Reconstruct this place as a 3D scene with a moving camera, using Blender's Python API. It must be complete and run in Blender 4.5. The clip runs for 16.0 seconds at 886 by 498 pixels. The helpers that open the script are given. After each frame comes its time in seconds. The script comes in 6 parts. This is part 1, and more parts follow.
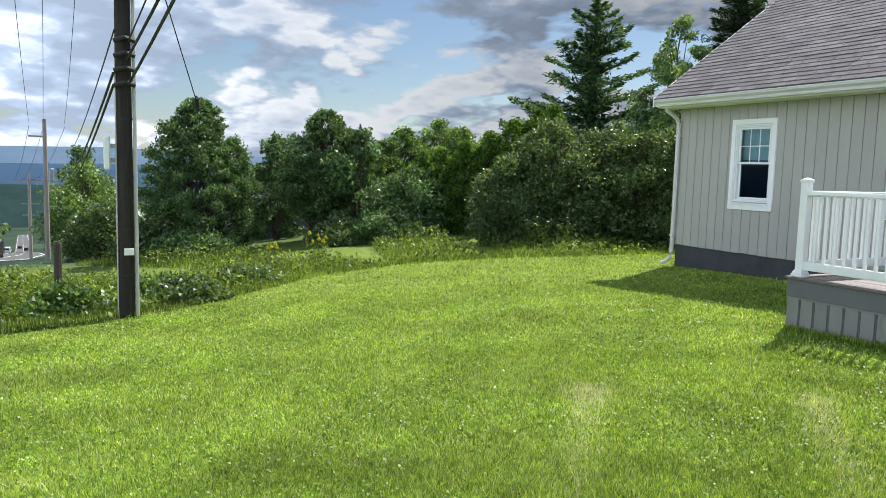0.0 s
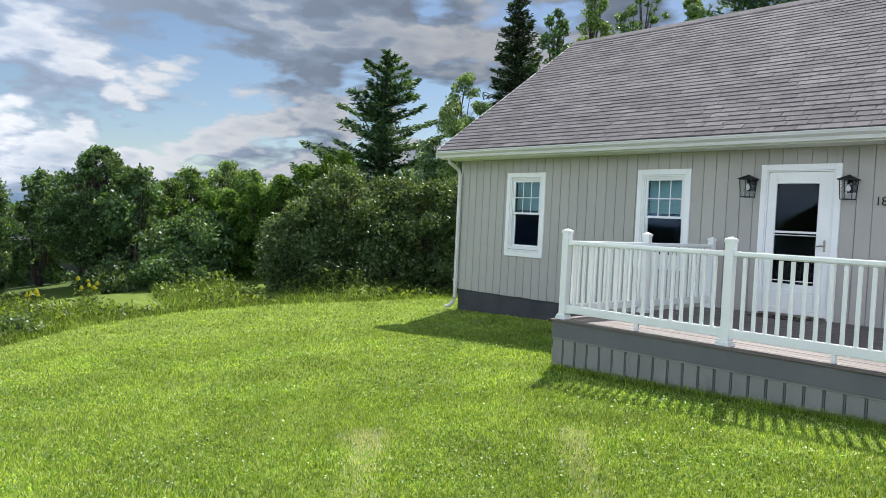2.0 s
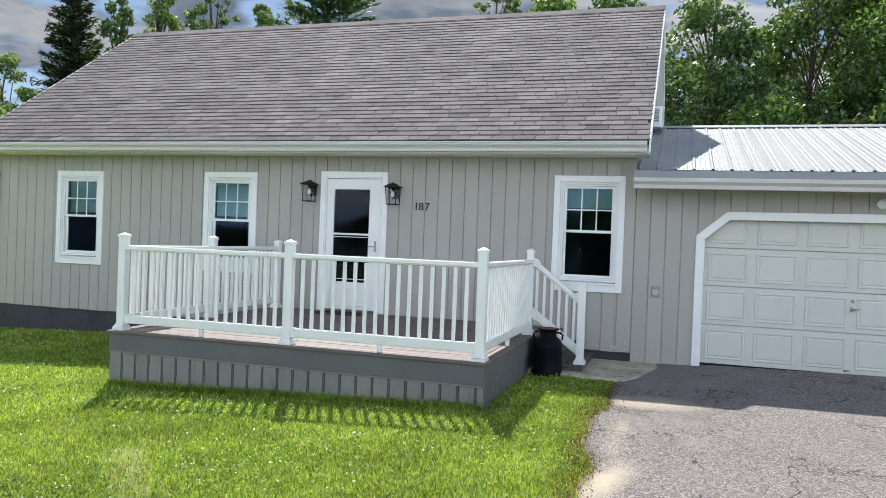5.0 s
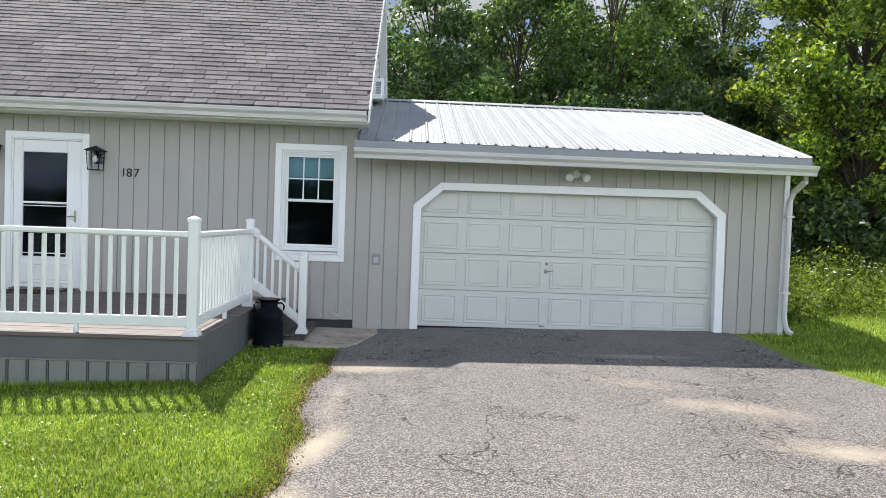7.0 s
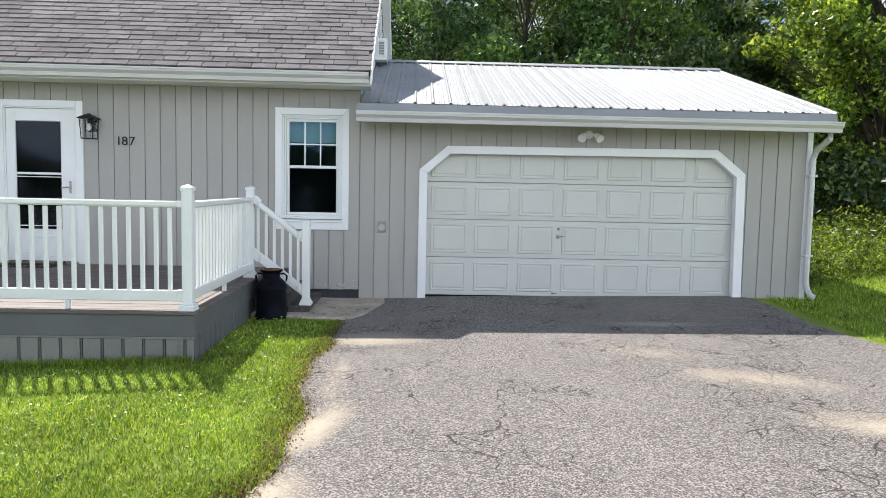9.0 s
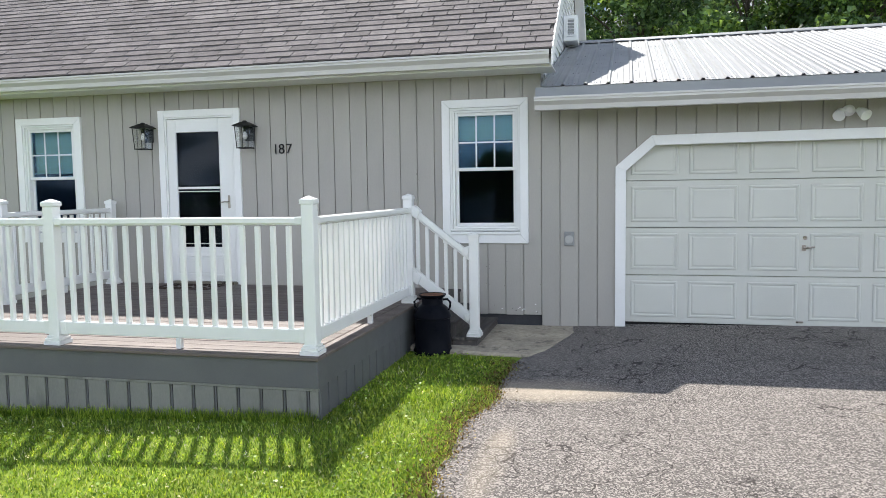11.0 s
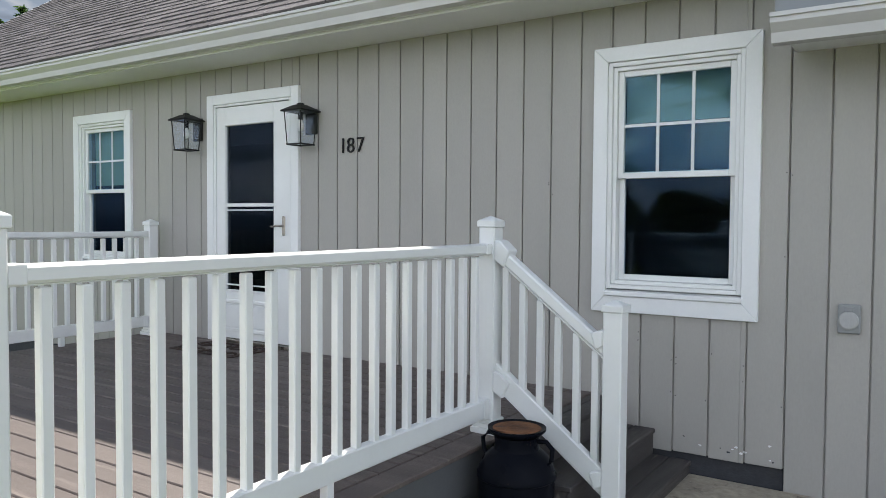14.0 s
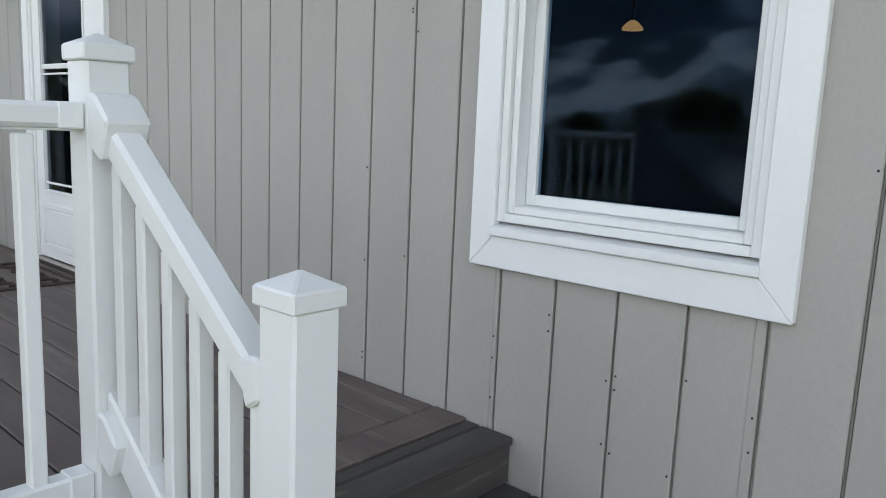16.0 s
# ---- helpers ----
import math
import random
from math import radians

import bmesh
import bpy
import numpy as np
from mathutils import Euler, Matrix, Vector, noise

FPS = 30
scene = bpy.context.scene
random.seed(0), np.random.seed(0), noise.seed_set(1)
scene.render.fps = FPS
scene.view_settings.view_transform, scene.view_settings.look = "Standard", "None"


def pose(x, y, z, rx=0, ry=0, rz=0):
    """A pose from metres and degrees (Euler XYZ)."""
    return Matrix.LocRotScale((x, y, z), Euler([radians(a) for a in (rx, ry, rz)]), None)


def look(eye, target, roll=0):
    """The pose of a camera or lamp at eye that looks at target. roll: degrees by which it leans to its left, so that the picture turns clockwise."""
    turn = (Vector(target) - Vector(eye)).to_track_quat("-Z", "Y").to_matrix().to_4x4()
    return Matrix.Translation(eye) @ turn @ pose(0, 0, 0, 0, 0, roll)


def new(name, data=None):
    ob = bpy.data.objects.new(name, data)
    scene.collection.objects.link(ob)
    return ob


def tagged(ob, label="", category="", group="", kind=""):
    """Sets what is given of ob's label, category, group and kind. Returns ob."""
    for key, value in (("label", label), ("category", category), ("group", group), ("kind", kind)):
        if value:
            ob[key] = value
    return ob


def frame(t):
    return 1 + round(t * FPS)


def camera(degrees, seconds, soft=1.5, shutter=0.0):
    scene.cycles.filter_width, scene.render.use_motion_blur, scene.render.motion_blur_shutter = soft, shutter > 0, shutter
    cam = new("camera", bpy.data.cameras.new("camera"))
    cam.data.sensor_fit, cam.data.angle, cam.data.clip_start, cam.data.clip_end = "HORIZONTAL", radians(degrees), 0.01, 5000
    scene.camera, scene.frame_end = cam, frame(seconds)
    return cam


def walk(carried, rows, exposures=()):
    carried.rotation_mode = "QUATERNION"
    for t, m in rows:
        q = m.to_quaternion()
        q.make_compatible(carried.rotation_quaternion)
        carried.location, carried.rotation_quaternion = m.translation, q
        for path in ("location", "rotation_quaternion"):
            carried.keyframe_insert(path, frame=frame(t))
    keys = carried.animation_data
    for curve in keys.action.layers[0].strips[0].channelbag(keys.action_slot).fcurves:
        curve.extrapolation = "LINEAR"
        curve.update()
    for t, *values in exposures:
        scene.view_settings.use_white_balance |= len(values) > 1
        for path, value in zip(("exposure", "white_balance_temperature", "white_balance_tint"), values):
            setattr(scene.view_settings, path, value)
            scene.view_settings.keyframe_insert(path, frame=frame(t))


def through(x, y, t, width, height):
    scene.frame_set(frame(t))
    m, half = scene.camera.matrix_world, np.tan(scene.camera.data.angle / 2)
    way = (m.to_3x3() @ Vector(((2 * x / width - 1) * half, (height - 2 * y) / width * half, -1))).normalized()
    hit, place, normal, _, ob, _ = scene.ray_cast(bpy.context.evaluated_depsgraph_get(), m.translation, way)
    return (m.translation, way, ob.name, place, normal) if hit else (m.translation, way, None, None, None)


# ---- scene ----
cam = camera(60.9, 16.0, soft=0.85)
PATH = [
    (0, (-0.378, 0.698, 1.543), (-2.164, 1.572, 1.331), 1.6),
    (0.5, (-0.371, 0.725, 1.553), (-2.113, 1.692, 1.373), 1.6),
    (1, (-0.364, 0.748, 1.548), (-2.041, 1.829, 1.404), 2.1),
    (1.5, (-0.319, 0.738, 1.573), (-1.913, 1.942, 1.463), 2.5),
    (2, (-0.259, 0.763, 1.585), (-1.756, 2.087, 1.509), 2.7),
    (2.5, (-0.218, 0.772, 1.606), (-1.601, 2.217, 1.556), 2.9),
    (3, (-0.219, 0.794, 1.601), (-1.464, 2.359, 1.571), 2.9),
    (3.5, (-0.2, 0.798, 1.623), (-1.293, 2.473, 1.6), 2.7),
    (4, (-0.186, 0.833, 1.614), (-1.117, 2.603, 1.599), 2.6),
    (6.5, (-0.02, 0.941, 1.605), (-0.094, 2.939, 1.553), 2.0),
    (7, (0.02, 0.966, 1.586), (0.114, 2.963, 1.514), 2.1),
    (7.5, (0.035, 0.983, 1.612), (0.243, 2.97, 1.513), 2.3),
    (8, (0.047, 1.012, 1.613), (0.279, 2.995, 1.491), 2.4),
    (8.5, (0.039, 1.147, 1.582), (0.217, 3.134, 1.439), 2.0),
    (9, (0.067, 1.324, 1.582), (0.136, 3.316, 1.418), 1.2),
    (11.5, (0.194, 3.773, 1.593), (-0.412, 5.674, 1.453), -0.8),
    (12, (0.139, 4.46, 1.604), (-0.598, 6.316, 1.499), -0.6),
    (12.5, (0.116, 5.153, 1.598), (-0.748, 6.955, 1.534), -0.3),
    (13, (0.054, 5.826, 1.576), (-0.915, 7.575, 1.532), 0.1),
    (13.5, (0.033, 6.456, 1.588), (-1.018, 8.156, 1.535), 0.1),
    (14, (-0.016, 7.071, 1.527), (-1.122, 8.737, 1.452), 0.4),
    (14.5, (-0.021, 7.701, 1.541), (-1.169, 9.333, 1.405), 0.5),
    (15, (-0.063, 8.361, 1.507), (-1.243, 9.963, 1.309), 1.0),
    (15.5, (-0.123, 9.022, 1.459), (-1.355, 10.575, 1.191), 1.7),
    (16, (-0.346, 9.683, 1.396), (-1.654, 11.162, 1.077), 2.5),
]
walk(cam, [(t, look(eye, target, roll)) for t, eye, target, roll in PATH],
     [(0, 0.79, 6150, 10), (2, 0.78, 6150, 10), (4, 0.84, 6170, 10.5), (7, 0.91, 6320, 11), (9, 0.95, 6350, 11), (11.5, 0.92, 6380, 11), (13.5, 0.77, 6450, 11), (14.5, 0.81, 6500, 10.5), (16, 1.07, 6600, 9.5)])

# ---- world, sun ----
SUN_TO = Vector((-0.35, 0.70, 1.0)).normalized()
world = bpy.data.worlds.new("sky")
scene.world = world
world.use_nodes = True
wt = world.node_tree
wt.nodes.clear()


def wnode(kind, **sets):
    n = wt.nodes.new(kind)
    for k, v in sets.items():
        n.inputs[k.replace("_", " ")].default_value = v
    return n


def wmath(op, a, b=None, clamp=False):
    n = wt.nodes.new("ShaderNodeMath")
    n.operation, n.use_clamp = op, clamp
    for i, v in enumerate((a, b)):
        if v is None:
            continue
        if isinstance(v, (int, float)):
            n.inputs[i].default_value = v
        else:
            wt.links.new(v, n.inputs[i])
    return n.outputs[0]


sky = wt.nodes.new("ShaderNodeTexSky")
sky.sky_type, sky.sun_disc = "NISHITA", False
sky.sun_elevation, sky.sun_rotation = math.asin(SUN_TO.z), math.atan2(SUN_TO.x, SUN_TO.y)
sky.altitude, sky.air_density, sky.dust_density, sky.ozone_density = 300, 1.0, 0.6, 1.5
coord = wt.nodes.new("ShaderNodeTexCoord")
parts_of = wt.nodes.new("ShaderNodeSeparateXYZ")
wt.links.new(coord.outputs["Generated"], parts_of.inputs[0])
up = wmath("MAXIMUM", parts_of.outputs[2], 0.0)
lift = wmath("ADD", up, 0.40)
px, py = wmath("DIVIDE", parts_of.outputs[0], lift), wmath("DIVIDE", parts_of.outputs[1], lift)


def cloud_density(near, dz):
    flat = wt.nodes.new("ShaderNodeCombineXYZ")
    wt.links.new(wmath("ADD", wmath("MULTIPLY", px, near), 3.1), flat.inputs[0])
    wt.links.new(wmath("ADD", wmath("MULTIPLY", py, near), 1.4), flat.inputs[1])
    wt.links.new(wmath("ADD", wmath("MULTIPLY", up, 3.0), dz), flat.inputs[2])
    n = wnode("ShaderNodeTexNoise", Scale=2.5, Detail=12.0, Roughness=0.52, Lacunarity=2.1)
    n.inputs["Distortion"].default_value = 0.1
    wt.links.new(flat.outputs[0], n.inputs["Vector"])
    puff = wnode("ShaderNodeTexVoronoi", Scale=9.0)
    puff.feature = "SMOOTH_F1"
    puff.inputs["Smoothness"].default_value = 0.35
    wt.links.new(flat.outputs[0], puff.inputs["Vector"])
    fine = wnode("ShaderNodeTexVoronoi", Scale=24.0)
    fine.feature = "SMOOTH_F1"
    fine.inputs["Smoothness"].default_value = 0.3
    wt.links.new(flat.outputs[0], fine.inputs["Vector"])
    heaps = wmath("ADD", wmath("MULTIPLY", puff.outputs["Distance"], -0.15), wmath("MULTIPLY", fine.outputs["Distance"], -0.06))
    return wmath("ADD", n.outputs["Fac"], wmath("ADD", heaps, 0.093))


here = cloud_density(1.0, 0.0)
above = cloud_density(0.93, 0.12)
# seen from below, the clouds open up overhead and close up towards the horizon
opening = wmath("MULTIPLY", wmath("SUBTRACT", up, 0.35, clamp=True), 0.32)
cover = wmath("MULTIPLY", wmath("SUBTRACT", wmath("SUBTRACT", here, opening), 0.402), 14.0, clamp=True)
shade = wmath("ADD", wmath("MULTIPLY", wmath("SUBTRACT", here, above), 6.5), 0.68, clamp=True)
thick = wmath("MULTIPLY", wmath("SUBTRACT", here, 0.50), 4.5, clamp=True)
light = wmath("SUBTRACT", shade, wmath("MULTIPLY", thick, 0.62), clamp=True)
ramp = wt.nodes.new("ShaderNodeValToRGB")
ramp.color_ramp.elements[0].color = (0.44, 0.52, 0.65, 1)
ramp.color_ramp.elements[1].color = (1.18, 1.19, 1.21, 1)
mid = ramp.color_ramp.elements.new(0.45)
mid.color = (0.56, 0.67, 0.84, 1)
wt.links.new(light, ramp.inputs[0])
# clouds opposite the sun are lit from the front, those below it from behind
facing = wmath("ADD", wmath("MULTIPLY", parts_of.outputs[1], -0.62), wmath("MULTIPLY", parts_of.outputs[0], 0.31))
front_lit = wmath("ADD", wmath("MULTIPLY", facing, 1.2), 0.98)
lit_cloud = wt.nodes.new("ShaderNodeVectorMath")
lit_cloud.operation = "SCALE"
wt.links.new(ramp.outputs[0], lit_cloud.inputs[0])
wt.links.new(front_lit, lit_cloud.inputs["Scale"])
clear = wt.nodes.new("ShaderNodeVectorMath")
clear.operation = "SCALE"
clear.inputs["Scale"].default_value = 0.054
wt.links.new(sky.outputs[0], clear.inputs[0])
mixed = wt.nodes.new("ShaderNodeMix")
mixed.data_type = "RGBA"
wt.links.new(cover, mixed.inputs[0])
wt.links.new(clear.outputs[0], mixed.inputs[6])
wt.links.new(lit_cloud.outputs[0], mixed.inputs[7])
back = wt.nodes.new("ShaderNodeBackground")
back.inputs[1].default_value = 1.0
out = wt.nodes.new("ShaderNodeOutputWorld")
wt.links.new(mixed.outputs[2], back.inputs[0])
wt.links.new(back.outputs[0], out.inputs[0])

sun_data = bpy.data.lights.new("sun", "SUN")
sun_data.energy, sun_data.angle, sun_data.color = 4.4, radians(0.6), (1.0, 0.95, 0.86)
sun = new("sun", sun_data)
sun.matrix_world = look(SUN_TO * 60, (0, 0, 0))



# ---- materials ----
def material(name, c1, c2=None, scale=4.0, stretch=(1, 1, 1), rough=0.6, rough_vary=0.12, metal=0.0, bump=0.15,
             bump_scale=60.0, piece=0.0, island=0.0, spot=None, spot_scale=3.0, spot_edge=(0.58, 0.68), glow=0.0, through=None, spec=0.5, grain=0.28):
    """Two-scale colour, a layer of spots or wear, fine relief, and variation from piece to piece."""
    m = bpy.data.materials.new(name)
    m.use_nodes = True
    t = m.node_tree
    bsdf = t.nodes["Principled BSDF"]
    link = t.links.new
    tc = t.nodes.new("ShaderNodeTexCoord")
    info = t.nodes.new("ShaderNodeObjectInfo")
    shift = t.nodes.new("ShaderNodeVectorMath")
    shift.operation = "MULTIPLY_ADD"
    comb = t.nodes.new("ShaderNodeCombineXYZ")
    for i in range(3):
        link(info.outputs["Random"], comb.inputs[i])
    link(comb.outputs[0], shift.inputs[0])
    shift.inputs[1].default_value = (37.0, 19.0, 23.0) if piece else (0, 0, 0)
    link(tc.outputs["Object"], shift.inputs[2])
    mp = t.nodes.new("ShaderNodeMapping")
    mp.inputs["Scale"].default_value = stretch
    link(shift.outputs[0], mp.inputs[0])

    def noise_at(sc, detail=5.0, r=0.6):
        n = t.nodes.new("ShaderNodeTexNoise")
        n.inputs["Scale"].default_value, n.inputs["Detail"].default_value, n.inputs["Roughness"].default_value = sc, detail, r
        link(mp.outputs[0], n.inputs["Vector"])
        return n.outputs["Fac"]

    def mix(fac, a, b, kind="MIX"):
        n = t.nodes.new("ShaderNodeMix")
        n.data_type, n.blend_type = "RGBA", kind
        for sock, v in ((0, fac), (6, a), (7, b)):
            if isinstance(v, (int, float)):
                n.inputs[sock].default_value = v
            elif isinstance(v, tuple):
                n.inputs[sock].default_value = (*v[:3], 1)
            else:
                link(v, n.inputs[sock])
        return n.outputs[2]

    def remap(v, a, b, c=0.0, d=1.0):
        n = t.nodes.new("ShaderNodeMapRange")
        n.inputs[1].default_value, n.inputs[2].default_value, n.inputs[3].default_value, n.inputs[4].default_value = a, b, c, d
        link(v, n.inputs[0])
        return n.outputs[0]

    c2 = c2 or tuple(v * 0.85 for v in c1)
    big, fine = noise_at(scale), noise_at(bump_scale, 3.0)
    colour = mix(remap(big, 0.35, 0.65), c1, c2)
    colour = mix(remap(fine, 0.3, 0.7, 0.0, grain), colour, tuple(v * 0.55 for v in c2))
    if spot:
        colour = mix(remap(noise_at(spot_scale, 6.0, 0.65), *spot_edge), colour, spot)
    for amount, socket in ((piece, info.outputs["Random"]), (island, None)):
        if amount:
            if socket is None:
                socket = t.nodes.new("ShaderNodeNewGeometry").outputs["Random Per Island"]
            grey = t.nodes.new("ShaderNodeCombineColor")
            v = remap(socket, 0, 1, 1 - amount, 1 + amount)
            for i in range(3):
                link(v, grey.inputs[i])
            colour = mix(1.0, colour, grey.outputs[0], "MULTIPLY")
    link(colour, bsdf.inputs["Base Color"])
    link(remap(big, 0.3, 0.7, rough - rough_vary, rough + rough_vary), bsdf.inputs["Roughness"])
    bsdf.inputs["Metallic"].default_value = metal
    bsdf.inputs["Specular IOR Level"].default_value = spec
    if bump:
        b = t.nodes.new("ShaderNodeBump")
        b.inputs["Strength"].default_value, b.inputs["Distance"].default_value = bump, 0.01
        link(fine, b.inputs["Height"])
        link(b.outputs[0], bsdf.inputs["Normal"])
    if glow:
        link(colour, bsdf.inputs["Emission Color"])
        bsdf.inputs["Emission Strength"].default_value = glow
    if through:
        tr = t.nodes.new("ShaderNodeBsdfTranslucent")
        link(mix(1.0, colour, through, "MULTIPLY"), tr.inputs[0])
        ms = t.nodes.new("ShaderNodeMixShader")
        ms.inputs[0].default_value = 0.42
        o = t.nodes["Material Output"]
        link(bsdf.outputs[0], ms.inputs[1])
        link(tr.outputs[0], ms.inputs[2])
        link(ms.outputs[0], o.inputs[0])
    return m


def foliage(name, c1, c2, c3, rough=0.42, spec=0.5, wide=1.0, patch=0.0):
    """Leaves: each leaf takes its own green, and lets light through."""
    m = bpy.data.materials.new(name)
    m.use_nodes = True
    t = m.node_tree
    bsdf = t.nodes["Principled BSDF"]
    g = t.nodes.new("ShaderNodeNewGeometry")
    r = t.nodes.new("ShaderNodeValToRGB")
    c1, c3 = tuple(a * (1 - 0.4 * wide) for a in c1), tuple(a * (1 + 0.3 * wide) for a in c3)
    r.color_ramp.elements[0].color, r.color_ramp.elements[1].color = (*c1, 1), (*c3, 1)
    e = r.color_ramp.elements.new(0.55)
    e.color = (*c2, 1)
    t.links.new(g.outputs["Random Per Island"], r.inputs[0])
    tc = t.nodes.new("ShaderNodeTexCoord")
    n = t.nodes.new("ShaderNodeTexNoise")
    n.inputs["Scale"].default_value = 0.9
    t.links.new(tc.outputs["Object"], n.inputs["Vector"])
    mr = t.nodes.new("ShaderNodeMapRange")
    mr.inputs[1].default_value, mr.inputs[2].default_value, mr.inputs[3].default_value, mr.inputs[4].default_value = 0.3, 0.7, 0.7, 1.25
    t.links.new(n.outputs["Fac"], mr.inputs[0])
    v = t.nodes.new("ShaderNodeVectorMath")
    v.operation = "SCALE"
    t.links.new(r.outputs[0], v.inputs[0])
    amount = mr.outputs[0]
    for sc, share in ((6.5, patch), (21.0, patch * 0.8)) if patch else ():
        n2, mr2, times = t.nodes.new("ShaderNodeTexNoise"), t.nodes.new("ShaderNodeMapRange"), t.nodes.new("ShaderNodeMath")
        n2.inputs["Scale"].default_value, n2.inputs["Detail"].default_value = sc, 3.0
        t.links.new(tc.outputs["Object"], n2.inputs["Vector"])
        mr2.inputs[1].default_value, mr2.inputs[2].default_value, mr2.inputs[3].default_value, mr2.inputs[4].default_value = 0.35, 0.65, 1 - share, 1 + share
        t.links.new(n2.outputs["Fac"], mr2.inputs[0])
        times.operation = "MULTIPLY"
        t.links.new(amount, times.inputs[0])
        t.links.new(mr2.outputs[0], times.inputs[1])
        amount = times.outputs[0]
    t.links.new(amount, v.inputs["Scale"])
    t.links.new(v.outputs[0], bsdf.inputs["Base Color"])
    bsdf.inputs["Roughness"].default_value, bsdf.inputs["Specular IOR Level"].default_value = rough, spec
    tr = t.nodes.new("ShaderNodeBsdfTranslucent")
    warm = t.nodes.new("ShaderNodeVectorMath")
    warm.operation = "MULTIPLY"
    warm.inputs[1].default_value = (1.5, 1.35, 0.5)
    t.links.new(v.outputs[0], warm.inputs[0])
    t.links.new(warm.outputs[0], tr.inputs[0])
    ms = t.nodes.new("ShaderNodeMixShader")
    ms.inputs[0].default_value = 0.4
    t.links.new(bsdf.outputs[0], ms.inputs[1])
    t.links.new(tr.outputs[0], ms.inputs[2])
    t.links.new(ms.outputs[0], t.nodes["Material Output"].inputs[0])
    return m


def glass(name, tint=(0.93, 0.97, 0.96), shine=0.035, rim=0.5, cast=(0.72, 0.84, 1.0)):
    """Clear sheet glass: see-through, with a mirror gloss that grows towards grazing views."""
    m = bpy.data.materials.new(name)
    m.use_nodes = True
    t = m.node_tree
    t.nodes.remove(t.nodes["Principled BSDF"])
    clear_, shiny, lw, ms = (t.nodes.new(k) for k in ("ShaderNodeBsdfTransparent", "ShaderNodeBsdfGlossy", "ShaderNodeLayerWeight", "ShaderNodeMixShader"))
    clear_.inputs[0].default_value = (*tint, 1)
    shiny.inputs["Roughness"].default_value = 0.0
    shiny.inputs["Color"].default_value = (*cast, 1)
    lw.inputs["Blend"].default_value = 0.5
    power, gain = t.nodes.new("ShaderNodeMath"), t.nodes.new("ShaderNodeMapRange")
    power.operation = "POWER"
    power.inputs[1].default_value = 5.0
    t.links.new(lw.outputs["Facing"], power.inputs[0])
    gain.inputs[3].default_value, gain.inputs[4].default_value = shine, rim
    t.links.new(power.outputs[0], gain.inputs[0])
    t.links.new(gain.outputs[0], ms.inputs[0])
    t.links.new(clear_.outputs[0], ms.inputs[1])
    t.links.new(shiny.outputs[0], ms.inputs[2])
    t.links.new(ms.outputs[0], t.nodes["Material Output"].inputs[0])
    return m


M_SIDING = material("greige_painted_siding", (0.40, 0.385, 0.352), (0.372, 0.36, 0.33), 1.3, (1, 1, 0.35), 0.62, 0.08, bump=0.22, bump_scale=95, piece=0.02, spot=(0.30, 0.285, 0.25), spot_scale=1.1, spot_edge=(0.66, 0.9), grain=0.1)
M_WHITE = material("white_vinyl", (0.80, 0.81, 0.80), (0.765, 0.775, 0.76), 2.0, (1, 1, 1), 0.38, 0.06, bump=0.03, bump_scale=40, piece=0.02, spot=(0.70, 0.705, 0.68), spot_scale=2.2, spot_edge=(0.6, 0.95), grain=0.03)
M_TRIM = material("white_painted_trim", (0.83, 0.84, 0.84), (0.80, 0.81, 0.80), 2.4, (1, 1, 1), 0.45, 0.08, bump=0.06, bump_scale=60, spot=(0.72, 0.72, 0.69), spot_scale=2.5, spot_edge=(0.62, 0.9), grain=0.05)
M_GUTTER = material("white_aluminium_gutter", (0.62, 0.61, 0.60), (0.56, 0.55, 0.54), 1.2, (0.5, 1, 2), 0.4, 0.1, bump=0.05, bump_scale=30, spot=(0.46, 0.44, 0.42), spot_scale=1.6, spot_edge=(0.62, 0.85), grain=0.06)
# shade below the metal roof's edge is put into this grey
M_DRIP = material("shade_toned_drip_edge", (0.27, 0.285, 0.30), (0.235, 0.25, 0.265), 1.2, (0.5, 1, 2), 0.5, 0.1, bump=0.05, bump_scale=30, grain=0.08)
M_FASCIA = material("grey_painted_fascia", (0.125, 0.127, 0.132), (0.108, 0.11, 0.115), 1.6, (1, 1, 1), 0.6, 0.1, bump=0.15, bump_scale=80, grain=0.12)
M_SKIRT = material("weathered_grey_skirt", (0.235, 0.235, 0.215), (0.20, 0.20, 0.185), 2.2, (1, 1, 0.4), 0.7, 0.1, bump=0.25, bump_scale=90, piece=0.06, spot=(0.14, 0.14, 0.125), spot_scale=2.5)
M_DECK = material("taupe_composite_decking", (0.150, 0.119, 0.107), (0.120, 0.096, 0.087), 1.2, (0.5, 6, 6), 0.58, 0.1, bump=0.25, bump_scale=70, piece=0.07, spot=(0.21, 0.175, 0.155), spot_scale=2.0)
M_STEP = material("dark_worn_step_boards", (0.078, 0.070, 0.066), (0.060, 0.054, 0.052), 1.4, (6, 0.6, 6), 0.6, 0.12, bump=0.3, bump_scale=60, piece=0.08, spot=(0.17, 0.15, 0.13), spot_scale=3)
M_FOUND = material("dark_grey_foundation", (0.052, 0.054, 0.062), (0.04, 0.042, 0.048), 2.5, (1, 1, 1), 0.8, 0.1, bump=0.5, bump_scale=40)
M_SHINGLE = material("weathered_grey_shingles", (0.190, 0.172, 0.172), (0.145, 0.131, 0.134), 1.2, (1, 1, 1), 0.9, 0.05, bump=0.8, bump_scale=42, grain=0.5, piece=0.2, spot=(0.125, 0.11, 0.112), spot_scale=1.4, spec=0.2)
